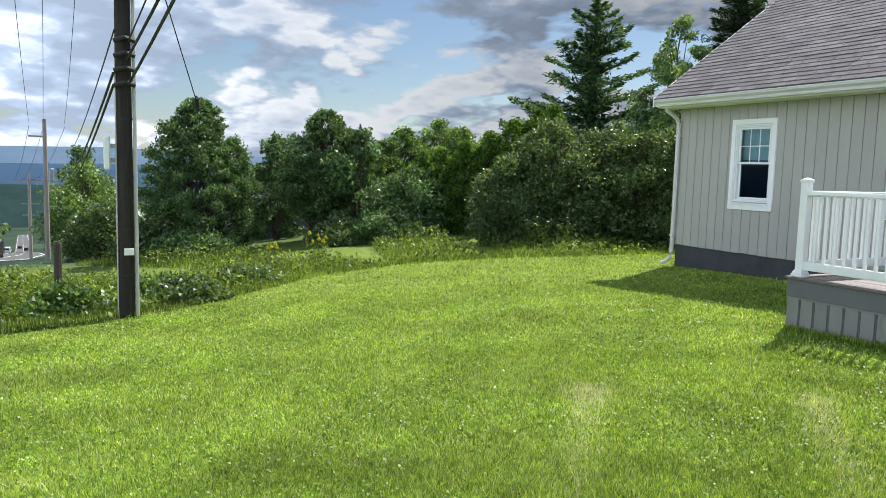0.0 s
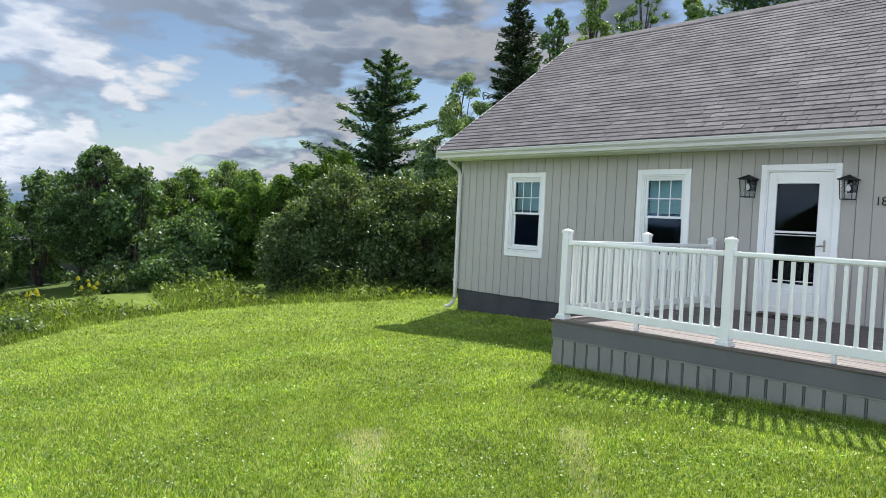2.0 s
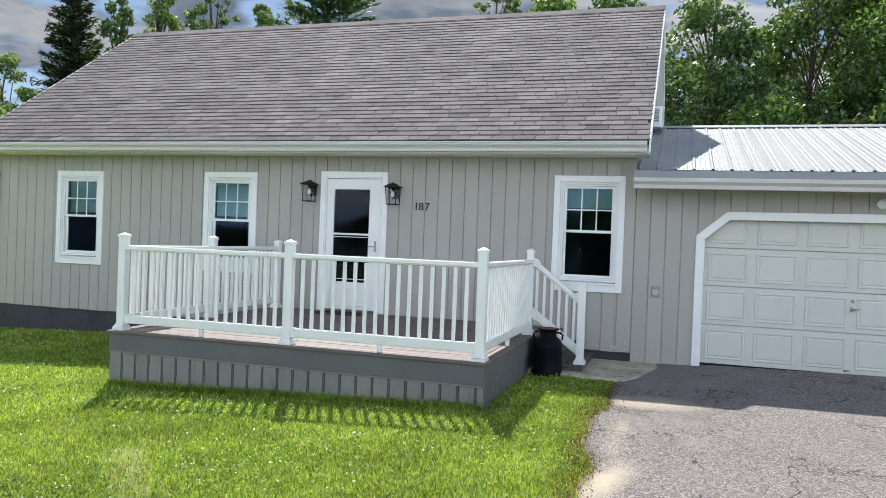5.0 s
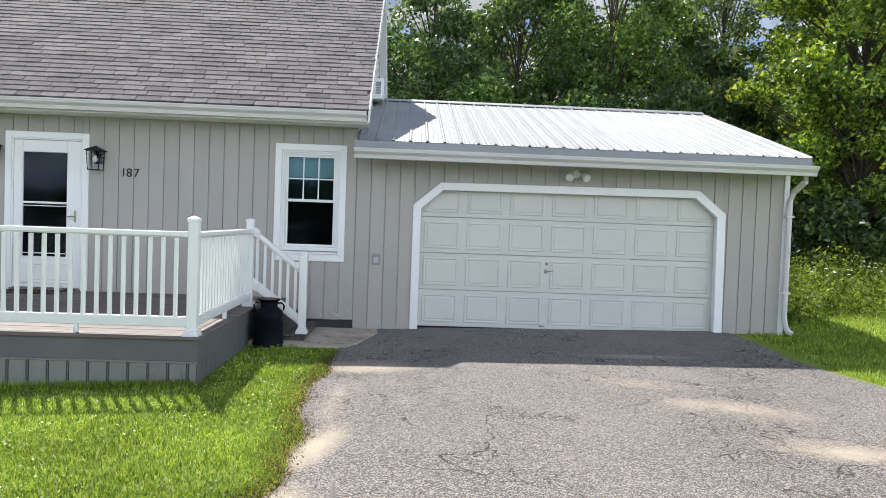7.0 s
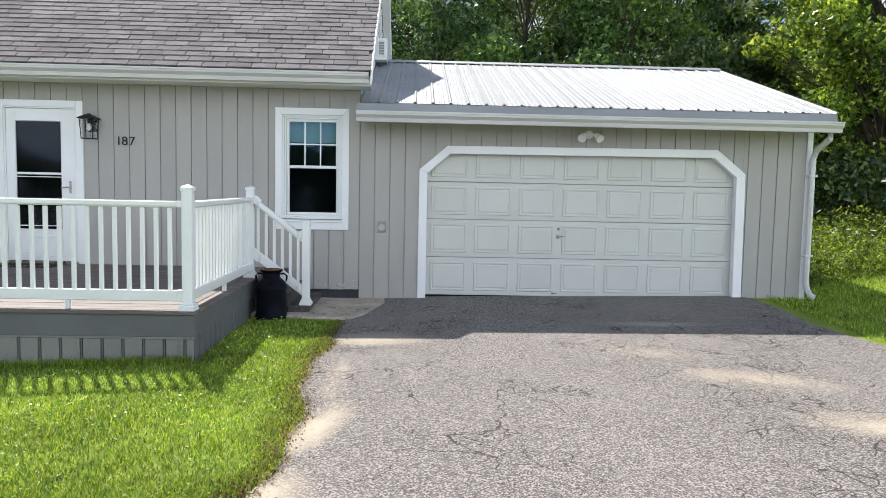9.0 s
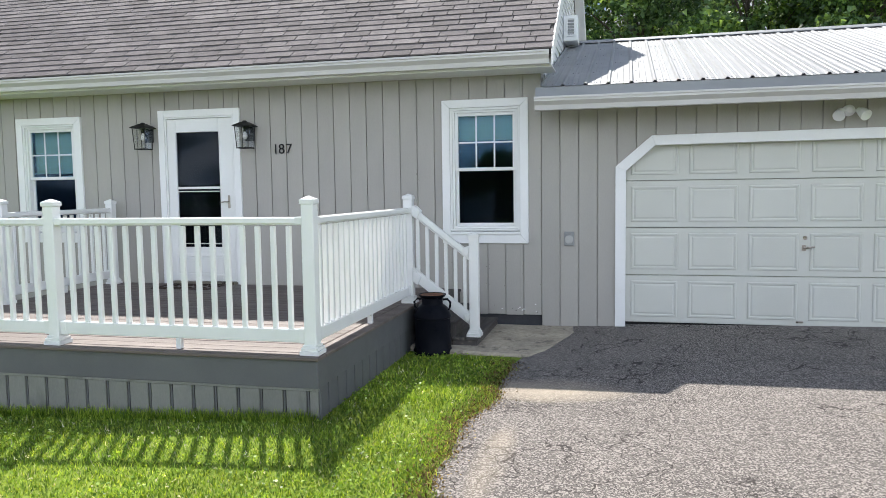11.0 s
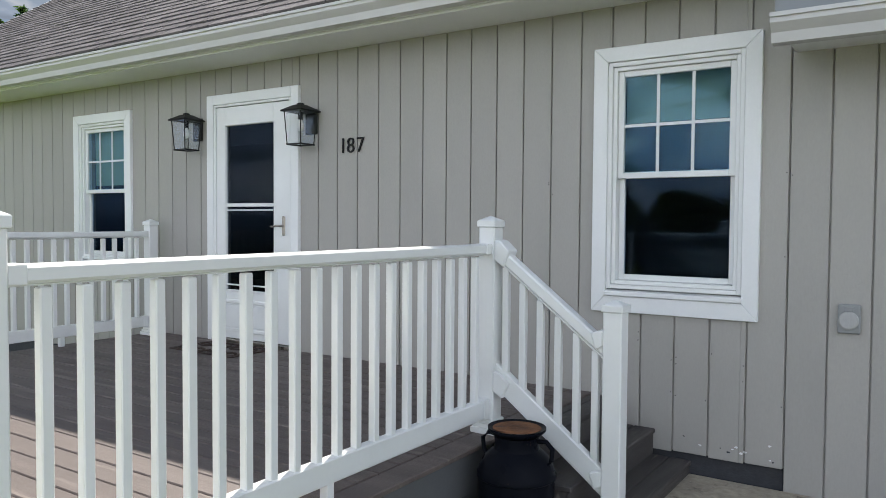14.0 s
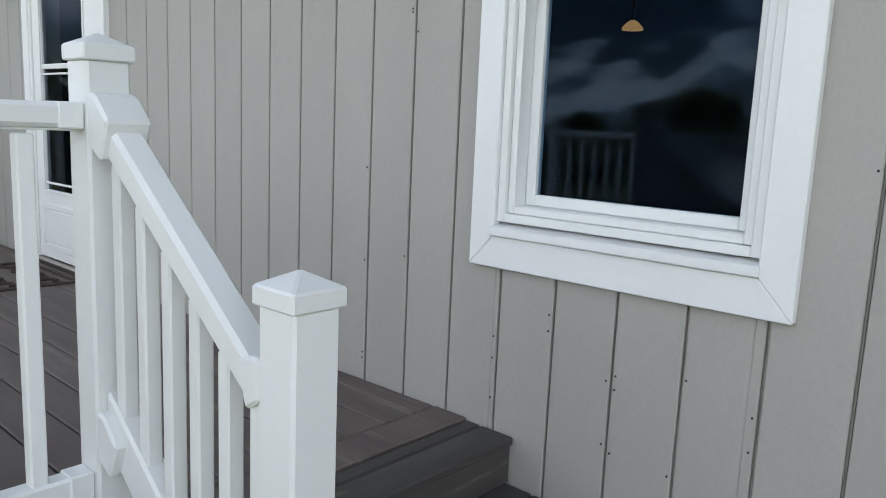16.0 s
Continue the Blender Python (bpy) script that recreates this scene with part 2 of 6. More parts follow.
M_SHINGLE_REST = material("weathered_grey_shingles_far", (0.190, 0.172, 0.172), (0.145, 0.131, 0.134), 1.2, (1, 1, 1), 0.9, 0.05, bump=0.8, bump_scale=42, grain=0.5, island=0.2, spot=(0.125, 0.11, 0.112), spot_scale=1.4, spec=0.2)
M_ROOFBASE = material("dark_roof_felt", (0.055, 0.05, 0.05), (0.04, 0.037, 0.037), 3, rough=0.95, bump=0.3)
M_GALV = material("galvanised_steel_sheet", (0.35, 0.36, 0.37), (0.29, 0.30, 0.315), 1.6, (1, 0.4, 1), 0.5, 0.08, 0.45, bump=0.05, bump_scale=30, piece=0.05, spot=(0.33, 0.33, 0.335), spot_scale=2.2, spot_edge=(0.55, 0.8), grain=0.12)
M_GDOOR = material("off_white_garage_door", (0.60, 0.61, 0.565), (0.57, 0.58, 0.535), 1.2, (1, 1, 1), 0.5, 0.08, bump=0.08, bump_scale=90, piece=0.015, spot=(0.5, 0.5, 0.46), spot_scale=1.4, spot_edge=(0.64, 0.9), grain=0.06)
M_BLACK = material("black_powder_coat", (0.010, 0.010, 0.011), (0.015, 0.015, 0.015), 8, (1, 1, 1), 0.5, 0.08, bump=0.05, spec=0.2)
M_NICKEL = material("brushed_nickel", (0.42, 0.38, 0.33), (0.36, 0.33, 0.29), 12, (1, 1, 1), 0.3, 0.08, 1.0, bump=0.02)
M_GREYBOX = material("grey_outlet_plastic", (0.30, 0.31, 0.31), (0.27, 0.28, 0.28), 6, (1, 1, 1), 0.5, 0.05, bump=0.03, grain=0.08)
M_CAN = material("dark_blue_black_can_paint", (0.005, 0.006, 0.010), (0.009, 0.010, 0.014), 7, (1, 1, 1), 0.34, 0.12, bump=0.12, bump_scale=22, spot=(0.05, 0.032, 0.022), spot_scale=12, spot_edge=(0.66, 0.72), spec=0.035)
M_RUST = material("rusty_lid", (0.24, 0.085, 0.018), (0.09, 0.036, 0.014), 9, (1, 1, 1), 0.75, 0.12, bump=0.5, bump_scale=60, spot=(0.02, 0.018, 0.018), spot_scale=8, spot_edge=(0.55, 0.66))
M_CONC = material("worn_concrete", (0.54, 0.475, 0.375), (0.36, 0.315, 0.25), 3.5, (1, 1, 1), 0.9, 0.05, bump=1.0, bump_scale=24, spot=(0.17, 0.15, 0.12), spot_scale=8.0, spot_edge=(0.54, 0.66), grain=0.5)
# dark blue in the room colour stands in for sky reflected in the panes
M_ROOM = material("room_tone_for_navy_panes", (0.105, 0.14, 0.18), (0.09, 0.12, 0.16), 2, rough=0.8, bump=0.05)
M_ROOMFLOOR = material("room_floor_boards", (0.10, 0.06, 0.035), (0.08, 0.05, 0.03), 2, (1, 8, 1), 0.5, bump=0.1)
M_BLIND = material("pale_window_shade", (0.38, 0.50, 0.41), (0.34, 0.45, 0.37), 3, rough=0.8, bump=0.05, through=(0.9, 0.95, 0.9), grain=0.05)
M_MAT = material("dark_rubber_mat", (0.035, 0.022, 0.018), (0.05, 0.03, 0.022), 12, rough=0.7, bump=0.3)
M_POLE = material("creosoted_pole_wood", (0.026, 0.018, 0.015), (0.017, 0.012, 0.010), 2.5, (9, 9, 0.5), 0.8, 0.08, bump=0.6, bump_scale=30, spot=(0.045, 0.032, 0.026), spot_scale=3)
M_POLEGREY = material("silvery_weathered_pole_wood", (0.34, 0.30, 0.25), (0.26, 0.23, 0.20), 2.5, (9, 9, 0.5), 0.85, 0.06, bump=0.4, bump_scale=30)
M_PIPE = material("grey_conduit_plastic", (0.5, 0.5, 0.49), (0.42, 0.42, 0.41), 3, (1, 1, 0.4), 0.5, 0.08, bump=0.05)
M_WIRE = material("black_cable", (0.012, 0.012, 0.013), (0.018, 0.018, 0.018), 5, rough=0.6, bump=0.0)
M_POST = material("brown_fence_post_wood", (0.08, 0.058, 0.045), (0.055, 0.042, 0.034), 3, (8, 8, 0.5), 0.8, 0.08, bump=0.5, bump_scale=40)
M_BARK = material("grey_brown_bark", (0.10, 0.08, 0.06), (0.06, 0.048, 0.038), 3, (3, 3, 0.6), 0.9, 0.05, bump=0.8, bump_scale=25)
M_ROAD = material("pale_road_asphalt", (0.15, 0.147, 0.144), (0.12, 0.118, 0.117), 0.5, rough=0.95, bump=0.2, spec=0.1)
M_LINE = material("road_marking_paint", (0.75, 0.75, 0.72), rough=0.7, bump=0.1)
# blue cast colours the mirror gloss, in place of a bluer reflected sky
M_GLASS = glass("window_glass", (0.80, 0.88, 0.90), 0.028, 0.3, (0.40, 0.72, 1.0))
# lower panes: darker tint and weaker gloss dim the reflected sky
M_PANE_LOW = glass("window_glass_behind_insect_screen", (0.58, 0.68, 0.78), 0.012, 0.2, (0.55, 0.74, 0.95))
# door panes: dark tint and weak gloss hold back the bright sky reflection
M_DOORPANE = glass("dark_low_gloss_door_glass", (0.55, 0.58, 0.62), 0.012, 0.2)
M_LAMPGLASS = glass("lantern_glass", (0.97, 0.97, 0.97), 0.03)
M_BULB = material("frosted_bulb", (0.8, 0.8, 0.78), rough=0.3, bump=0.0)
M_PENDANT = material("warm_lamp_bowl", (0.9, 0.42, 0.13), rough=0.4, bump=0.0, glow=0.4)

L_GRASS = foliage("lawn_grass_blades", (0.090, 0.178, 0.020), (0.192, 0.315, 0.038), (0.40, 0.48, 0.09), 0.5, 0.35, 0.7, 0.16)
L_CLEAF = foliage("clover_leaflets", (0.10, 0.20, 0.022), (0.18, 0.305, 0.036), (0.29, 0.41, 0.065), 0.45, 0.4, 0.6, 0.15)
L_STRAW = foliage("dry_grass_blades", (0.34, 0.365, 0.22), (0.48, 0.495, 0.34), (0.64, 0.645, 0.51), 0.7, 0.2, 0.0)
L_LITTER = foliage("brown_dead_grass", (0.09, 0.065, 0.035), (0.16, 0.12, 0.065), (0.27, 0.21, 0.12), 0.8, 0.1)
L_CLOVER = foliage("white_clover_heads", (0.55, 0.55, 0.45), (0.68, 0.66, 0.58), (0.75, 0.74, 0.68), 0.8, 0.2, 0.0)
L_WEED = foliage("meadow_weed_leaves", (0.068, 0.122, 0.02), (0.12, 0.19, 0.033), (0.23, 0.295, 0.065), 0.5, 0.35, 1.0, 0.3)
L_GOLD = foliage("goldenrod_flowers", (0.383, 0.378, 0.02), (0.493, 0.483, 0.03), (0.552, 0.578, 0.06), 0.7, 0.2, 0.0)
L_LACE = foliage("white_lace_flowers", (0.6, 0.6, 0.55), (0.7, 0.7, 0.66), (0.78, 0.78, 0.74), 0.8, 0.2, 0.0)
L_ASH = foliage("broad_green_leaves", (0.043, 0.092, 0.034), (0.078, 0.152, 0.055), (0.155, 0.25, 0.105))
L_DARK = foliage("dark_shrub_leaves", (0.042, 0.088, 0.033), (0.083, 0.148, 0.05), (0.17, 0.22, 0.10))
L_CEDAR = foliage("cedar_sprays", (0.045, 0.105, 0.02), (0.085, 0.172, 0.03), (0.16, 0.255, 0.05), 0.65, 0.2)
L_PINE = foliage("pine_needles", (0.0315, 0.0788, 0.0439), (0.054, 0.116, 0.0585), (0.112, 0.188, 0.0854), 0.55, 0.25)
L_SPRUCE = foliage("dark_spruce_needles", (0.0108, 0.0288, 0.012), (0.0192, 0.0432, 0.0168), (0.0336, 0.066, 0.0264), 0.6, 0.2)
L_PALE = foliage("pale_birch_leaves", (0.0907, 0.173, 0.0462), (0.148, 0.247, 0.0742), (0.264, 0.363, 0.148))
L_WOOD = foliage("woodland_leaves", (0.0528, 0.124, 0.03), (0.099, 0.19, 0.0462), (0.198, 0.297, 0.0809))
L_MAPLE = foliage("yellow_green_maple_leaves", (0.05, 0.12, 0.022), (0.14, 0.24, 0.038), (0.39, 0.47, 0.083))


# ---- building helpers ----
class Build:
    """Collects boxes, tubes and prisms into one mesh."""

    def __init__(self):
        self.v, self.f = [], []

    def add(self, verts, faces):
        n = len(self.v)
        self.v += [tuple(p) for p in verts]
        self.f += [tuple(i + n for i in f) for f in faces]
        return self

    def box(self, x0, x1, y0, y1, z0, z1):
        p = [(x, y, z) for z in (z0, z1) for y in (y0, y1) for x in (x0, x1)]
        return self.add(p, [(0, 2, 3, 1), (4, 5, 7, 6), (0, 1, 5, 4), (2, 6, 7, 3), (0, 4, 6, 2), (1, 3, 7, 5)])

    def prism(self, ring, way):
        """A flat ring of points (anticlockwise seen against way) pushed along way."""
        n = len(ring)
        a, b = [Vector(p) for p in ring], [Vector(p) + Vector(way) for p in ring]
        return self.add(a + b, [tuple(range(n))[::-1], tuple(range(n, 2 * n))] + [(i, (i + 1) % n, n + (i + 1) % n, n + i) for i in range(n)])

    def tube(self, points, radii, sides=8, ends=True):
        points = [Vector(p) for p in points]
        if isinstance(radii, (int, float)):
            radii = [radii] * len(points)
        radii = [float(r) for r in radii]
        rings = []
        for i, p in enumerate(points):
            way = (points[min(i + 1, len(points) - 1)] - points[max(i - 1, 0)]).normalized()
            side = way.cross(Vector((0, 0, 1)) if abs(way.z) < 0.9 else Vector((1, 0, 0))).normalized()
            other = way.cross(side)
            rings.append([p + radii[i] * (math.cos(a) * side + math.sin(a) * other) for a in (2 * math.pi * k / sides for k in range(sides))])
        faces = [(i * sides + k, i * sides + (k + 1) % sides, (i + 1) * sides + (k + 1) % sides, (i + 1) * sides + k) for i in range(len(rings) - 1) for k in range(sides)]
        if ends:
            faces += [tuple(range(sides))[::-1], tuple(range((len(rings) - 1) * sides, len(rings) * sides))]
        return self.add([p for r in rings for p in r], faces)

    def turned(self, x, y, profile, sides=24):
        """A turned body about the upright through x, y; profile of radius and height."""
        pts = [(x + r * math.cos(2 * math.pi * k / sides), y + r * math.sin(2 * math.pi * k / sides), z) for r, z in profile for k in range(sides)]
        faces = [(i * sides + k, i * sides + (k + 1) % sides, (i + 1) * sides + (k + 1) % sides, (i + 1) * sides + k) for i in range(len(profile) - 1) for k in range(sides)]
        faces += [tuple(range(sides))[::-1], tuple(range((len(profile) - 1) * sides, len(profile) * sides))]
        return self.add(pts, faces)

    def mesh(self, name, mat, bevel=0.0, smooth=False):
        bm = bmesh.new()
        vs = [bm.verts.new(p) for p in self.v]
        for f in self.f:
            try:
                bm.faces.new([vs[i] for i in f])
            except ValueError:
                pass
        bmesh.ops.recalc_face_normals(bm, faces=bm.faces)
        if bevel:
            sharp = [e for e in bm.edges if e.is_manifold and e.calc_face_angle(0) > 0.5]
            bmesh.ops.bevel(bm, geom=sharp, offset=bevel, segments=1, affect="EDGES", profile=0.5, clamp_overlap=True)
        me = bpy.data.meshes.new(name)
        bm.to_mesh(me)
        bm.free()
        me.materials.append(mat)
        if smooth:
            me.polygons.foreach_set("use_smooth", [True] * len(me.polygons))
            me.set_sharp_from_angle(angle=radians(40))
        return me


def part(name, build, mat, parent=None, label="", bevel=0.0, smooth=False):
    me = build if isinstance(build, bpy.types.Mesh) else build.mesh(name, mat, bevel, smooth)
    ob = new(name, me)
    ob.parent = parent
    if label:
        tagged(ob, label)
    return ob


def thing(name, label, category, x=0.0, y=0.0, z=0.0, group="", kind=""):
    ob = new(name)
    ob.location = (x, y, z)
    return tagged(ob, label, category, group, kind)


def keep(ob, parent):
    """Puts world-built geometry under a thing that stands elsewhere."""
    ob.parent = parent
    ob.matrix_parent_inverse = Matrix.Translation(-Vector(parent.location))
    return ob


def cloud_mesh(name, verts, faces_per, mat):
    """Many like polygons (each with its own corners) as one mesh. verts: (n, k, 3)."""
    n, k, _ = verts.shape
    me = bpy.data.meshes.new(name)
    me.vertices.add(n * k)
    me.vertices.foreach_set("co", verts.reshape(-1).astype(np.float32))
    me.loops.add(n * k)
    me.loops.foreach_set("vertex_index", np.arange(n * k, dtype=np.int32))
    me.polygons.add(n)
    me.polygons.foreach_set("loop_start", np.arange(0, n * k, k, dtype=np.int32))
    me.update(calc_edges=True)
    me.materials.append(mat)
    return me


def boxes_mesh(name, corners, mat):
    """Many boxes from (n, 8, 3) corners as one mesh."""
    n = len(corners)
    quads = np.array([(0, 2, 3, 1), (4, 5, 7, 6), (0, 1, 5, 4), (2, 6, 7, 3), (0, 4, 6, 2), (1, 3, 7, 5)])
    idx = (quads[None] + 8 * np.arange(n)[:, None, None]).reshape(-1)
    me = bpy.data.meshes.new(name)
    me.vertices.add(n * 8)
    me.vertices.foreach_set("co", corners.reshape(-1).astype(np.float32))
    me.loops.add(len(idx))
    me.loops.foreach_set("vertex_index", idx.astype(np.int32))
    me.polygons.add(n * 6)
    me.polygons.foreach_set("loop_start", np.arange(0, len(idx), 4, dtype=np.int32))
    me.update(calc_edges=True)
    me.polygons.foreach_set("use_smooth", np.zeros(n * 6, dtype=bool))
    me.materials.append(mat)
    return me


def unit(v):
    return v / np.maximum(np.linalg.norm(v, axis=-1, keepdims=True), 1e-9)


def leaf_quads(rng, centre, size, aspect=0.5, lean=None, upness=0.35):
    """One folded leaf at each centre, facing at random or lying along lean."""
    n = len(centre)
    size = np.broadcast_to(size, n)[:, None]
    along = unit(rng.normal(size=(n, 3)) + (0 if lean is None else lean))
    face = unit(rng.normal(size=(n, 3)) + np.array([0, 0, upness * 2]))
    side = unit(np.cross(along, face))
    norm = np.cross(side, along)
    tip, tail = centre + along * size * 0.5, centre - along * size * 0.5
    lft = centre + side * size * aspect * 0.5 + norm * size * 0.08
    rgt = centre - side * size * aspect * 0.5 + norm * size * 0.08
    return np.stack([tail, lft, tip, rgt], 1)


def leaf_tris(rng, centre, size, aspect=0.5, lean=None, upness=0.35):
    """The same leaves with a broad base and one pointed tip, for crowns."""
    q = leaf_quads(rng, centre, size, aspect * 1.1, lean, upness)
    back = (q[:, 0] - q[:, 2]) * 0.3
    return np.stack([q[:, 1] + back, q[:, 2], q[:, 3] + back], 1)


# ---- ground ----
def ground_z(x, y):
    x, y = np.asarray(x, float), np.asarray(y, float)
    s = np.interp(y, [-60, -6, 1, 8, 11.5, 40], [0.085, 0.085, 0.077, 0.045, 0.03, 0.03])
    d = np.maximum(0.0, -1.0 - x)
    d = d * d / (d + 1.2)
    near = np.minimum(d, 25)
    far = np.interp(d, [0, 25, 40, 70, 200, 400, 1000, 5000], [0, 0, 1.5, 5.0, 19, 41, 78, 84])
    z = 0.02 - s * near - far
    z = z + 0.05 * np.clip((y - 8) / 4, 0, 1) * np.clip((x + 1) / 1.5, 0, 1)
    z = z + 0.07 * np.clip((x - 0.6) / 4, 0, 1) * np.clip((y - 8) / 3.4, 0, 1)
    z = z + 0.10 * np.maximum(0, np.clip(x, 0, 25) - 5.8) * np.clip((y - 6) / 6, 0, 1)
    z = z + 0.012 * np.sin(x * 0.9 + 1) * np.sin(y * 0.7 + 2) * np.clip(d / 4, 0, 1)
    return z


def gz(x, y):
    return float(ground_z(x, y))


def ground_material():
    m = material("lawn_soil_and_thatch", (0.165, 0.235, 0.032), (0.20, 0.27, 0.042), 1.3, rough=0.9, bump=1.0, bump_scale=38, spot=(0.24, 0.30, 0.055), spot_scale=2.6, spot_edge=(0.54, 0.66), spec=0.1, grain=0.5)
    # beyond the road's first stretch the valley is wooded
    t = m.node_tree
    bsdf = t.nodes["Principled BSDF"]
    old = bsdf.inputs["Base Color"].links[0].from_socket
    tc = t.nodes.new("ShaderNodeTexCoord")
    sep = t.nodes.new("ShaderNodeSeparateXYZ")
    t.links.new(tc.outputs["Object"], sep.inputs[0])
    where = t.nodes.new("ShaderNodeMapRange")
    where.inputs[1].default_value, where.inputs[2].default_value = -17, -34
    t.links.new(sep.outputs[0], where.inputs[0])
    woods = t.nodes.new("ShaderNodeTexNoise")
    woods.inputs["Scale"].default_value, woods.inputs["Detail"].default_value = 0.02, 8
    t.links.new(tc.outputs["Object"], woods.inputs["Vector"])
    tone = t.nodes.new("ShaderNodeValToRGB")
    tone.color_ramp.elements[0].position, tone.color_ramp.elements[1].position = 0.4, 0.66
    tone.color_ramp.elements[0].color, tone.color_ramp.elements[1].color = (0.018, 0.038, 0.026, 1), (0.045, 0.075, 0.04, 1)
    t.links.new(woods.outputs["Fac"], tone.inputs[0])
    mixer = t.nodes.new("ShaderNodeMix")
    mixer.data_type = "RGBA"
    t.links.new(where.outputs[0], mixer.inputs[0])
    t.links.new(old, mixer.inputs[6])
    t.links.new(tone.outputs[0], mixer.inputs[7])
    t.links.new(mixer.outputs[2], bsdf.inputs["Base Color"])
    return m


axis_fine = np.concatenate([-np.geomspace(30, 4800, 34)[::-1], np.arange(-29, 22, 0.5), np.geomspace(22.5, 4800, 30)])
axis_y = np.concatenate([-np.geomspace(10, 4800, 30)[::-1], np.arange(-9, 32, 0.5), np.geomspace(32.5, 4800, 30)])
gx, gy = np.meshgrid(axis_fine, axis_y)
gzz = ground_z(gx, gy)
nx, ny = len(axis_fine), len(axis_y)
gme = bpy.data.meshes.new("ground")
gv = np.stack([gx, gy, gzz], -1).reshape(-1, 3)
gi = np.arange(nx * ny).reshape(ny, nx)
gf = np.stack([gi[:-1, :-1], gi[:-1, 1:], gi[1:, 1:], gi[1:, :-1]], -1).reshape(-1, 4)
gme.from_pydata(gv.tolist(), [], gf.tolist())
gme.materials.append(ground_material())
gme.polygons.foreach_set("use_smooth", [True] * len(gme.polygons))
tagged(new("ground", gme), "sunlit mown green lawn sloping down to a meadow", "lawn", kind="structure")


def drive_left(y):
    return -0.78 - 0.10 * np.clip((y - 5.5) / 2, 0, 1) + 0.05 * np.sin(np.asarray(y) * 2.3) + 0.03 * np.sin(np.asarray(y) * 6.1)


def drive_right(y):
    return 4.75 + np.maximum(0, 9.9 - np.asarray(y)) * 0.26 + 0.05 * np.sin(np.asarray(y) * 1.9)


def asphalt_material():
    """Aged asphalt: pale stones, drifted sand, and open cracks."""
    m = material("aged_driveway_asphalt", (0.180, 0.164, 0.152), (0.130, 0.119, 0.111), 0.55, rough=0.92, rough_vary=0.04, bump=0.9, bump_scale=70, spot=(0.098, 0.091, 0.086), spot_scale=0.8, spot_edge=(0.53, 0.72), spec=0.2)
    t = m.node_tree
    bsdf = t.nodes["Principled BSDF"]
    old = bsdf.inputs["Base Color"].links[0].from_socket
    tc = t.nodes.new("ShaderNodeTexCoord")

    def n(kind, **k):
        node = t.nodes.new(kind)
        for a, b in k.items():
            node.inputs[a].default_value = b
        return node

    def mul(a, b, op="MULTIPLY", clamp=False):
        node = t.nodes.new("ShaderNodeMath")
        node.operation, node.use_clamp = op, clamp
        for i, v in enumerate((a, b)):
            if isinstance(v, (int, float)):
                node.inputs[i].default_value = v
            else:
                t.links.new(v, node.inputs[i])
        return node.outputs[0]

    def blend(f, a, col):
        node = t.nodes.new("ShaderNodeMix")
        node.data_type = "RGBA"
        t.links.new(f, node.inputs[0])
        t.links.new(a, node.inputs[6])
        node.inputs[7].default_value = (*col, 1)
        return node.outputs[2]

    stones = n("ShaderNodeTexVoronoi", Scale=120.0)
    t.links.new(tc.outputs["Object"], stones.inputs["Vector"])
    grit = t.nodes.new("ShaderNodeSeparateColor")
    t.links.new(stones.outputs["Color"], grit.inputs[0])
    colour = blend(mul(mul(grit.outputs[0], 0.60, "GREATER_THAN"), 0.62), old, (0.43, 0.39, 0.36))
    colour = blend(mul(mul(grit.outputs[1], 0.78, "GREATER_THAN"), 0.78), colour, (0.045, 0.04, 0.038))
    warp = n("ShaderNodeTexNoise", Scale=2.2, Detail=5.0)
    t.links.new(tc.outputs["Object"], warp.inputs["Vector"])
    moved = t.nodes.new("ShaderNodeVectorMath")
    moved.operation = "MULTIPLY_ADD"
    moved.inputs[1].default_value = (0.55, 0.55, 0.0)
    t.links.new(warp.outputs["Color"], moved.inputs[0])
    t.links.new(tc.outputs["Object"], moved.inputs[2])
    for sc, lo, sharp, where in ((1.1, 0.0045, 0.5, 0.45), (4.4, 0.018, 0.55, 0.5), (9.0, 0.028, 0.62, 0.8)):
        cracks = n("ShaderNodeTexVoronoi", Scale=sc)
        cracks.feature = "DISTANCE_TO_EDGE"
        t.links.new(moved.outputs[0], cracks.inputs["Vector"])
        region = n("ShaderNodeTexNoise", Scale=where, Detail=3.0)
        t.links.new(tc.outputs["Object"], region.inputs["Vector"])
        f = mul(mul(cracks.outputs["Distance"], lo, "LESS_THAN"), mul(region.outputs["Fac"], sharp, "GREATER_THAN"))
        colour = blend(mul(f, 0.85), colour, (0.035, 0.03, 0.028))
    sand_noise = n("ShaderNodeTexNoise", Scale=1.6, Detail=7.0)
    t.links.new(tc.outputs["Object"], sand_noise.inputs["Vector"])
    for cx, cy, rx, ry, turn, strength in ((-0.53, 6.15, 0.15, 0.5, -0.2, 0.85), (-0.68, 5.75, 0.16, 0.2, 0.0, 0.7), (-0.36, 8.85, 0.52, 0.30, 0.1, 0.9), (2.95, 7.4, 0.60, 0.30, -0.35, 0.75), (3.25, 6.2, 0.5, 0.28, -0.2, 0.7), (2.75, 9.72, 0.7, 0.14, 0.0, 0.4), (-0.55, 7.3, 0.10, 0.6, 0.0, 0.5), (-0.64, 5.0, 0.20, 0.32, 0, 0.8), (2.3, 8.4, 0.5, 0.22, -0.3, 0.3)):
        mp = n("ShaderNodeMapping")
        mp.vector_type = "TEXTURE"
        mp.inputs["Location"].default_value = (cx, cy, 0)
        mp.inputs["Rotation"].default_value = (0, 0, turn)
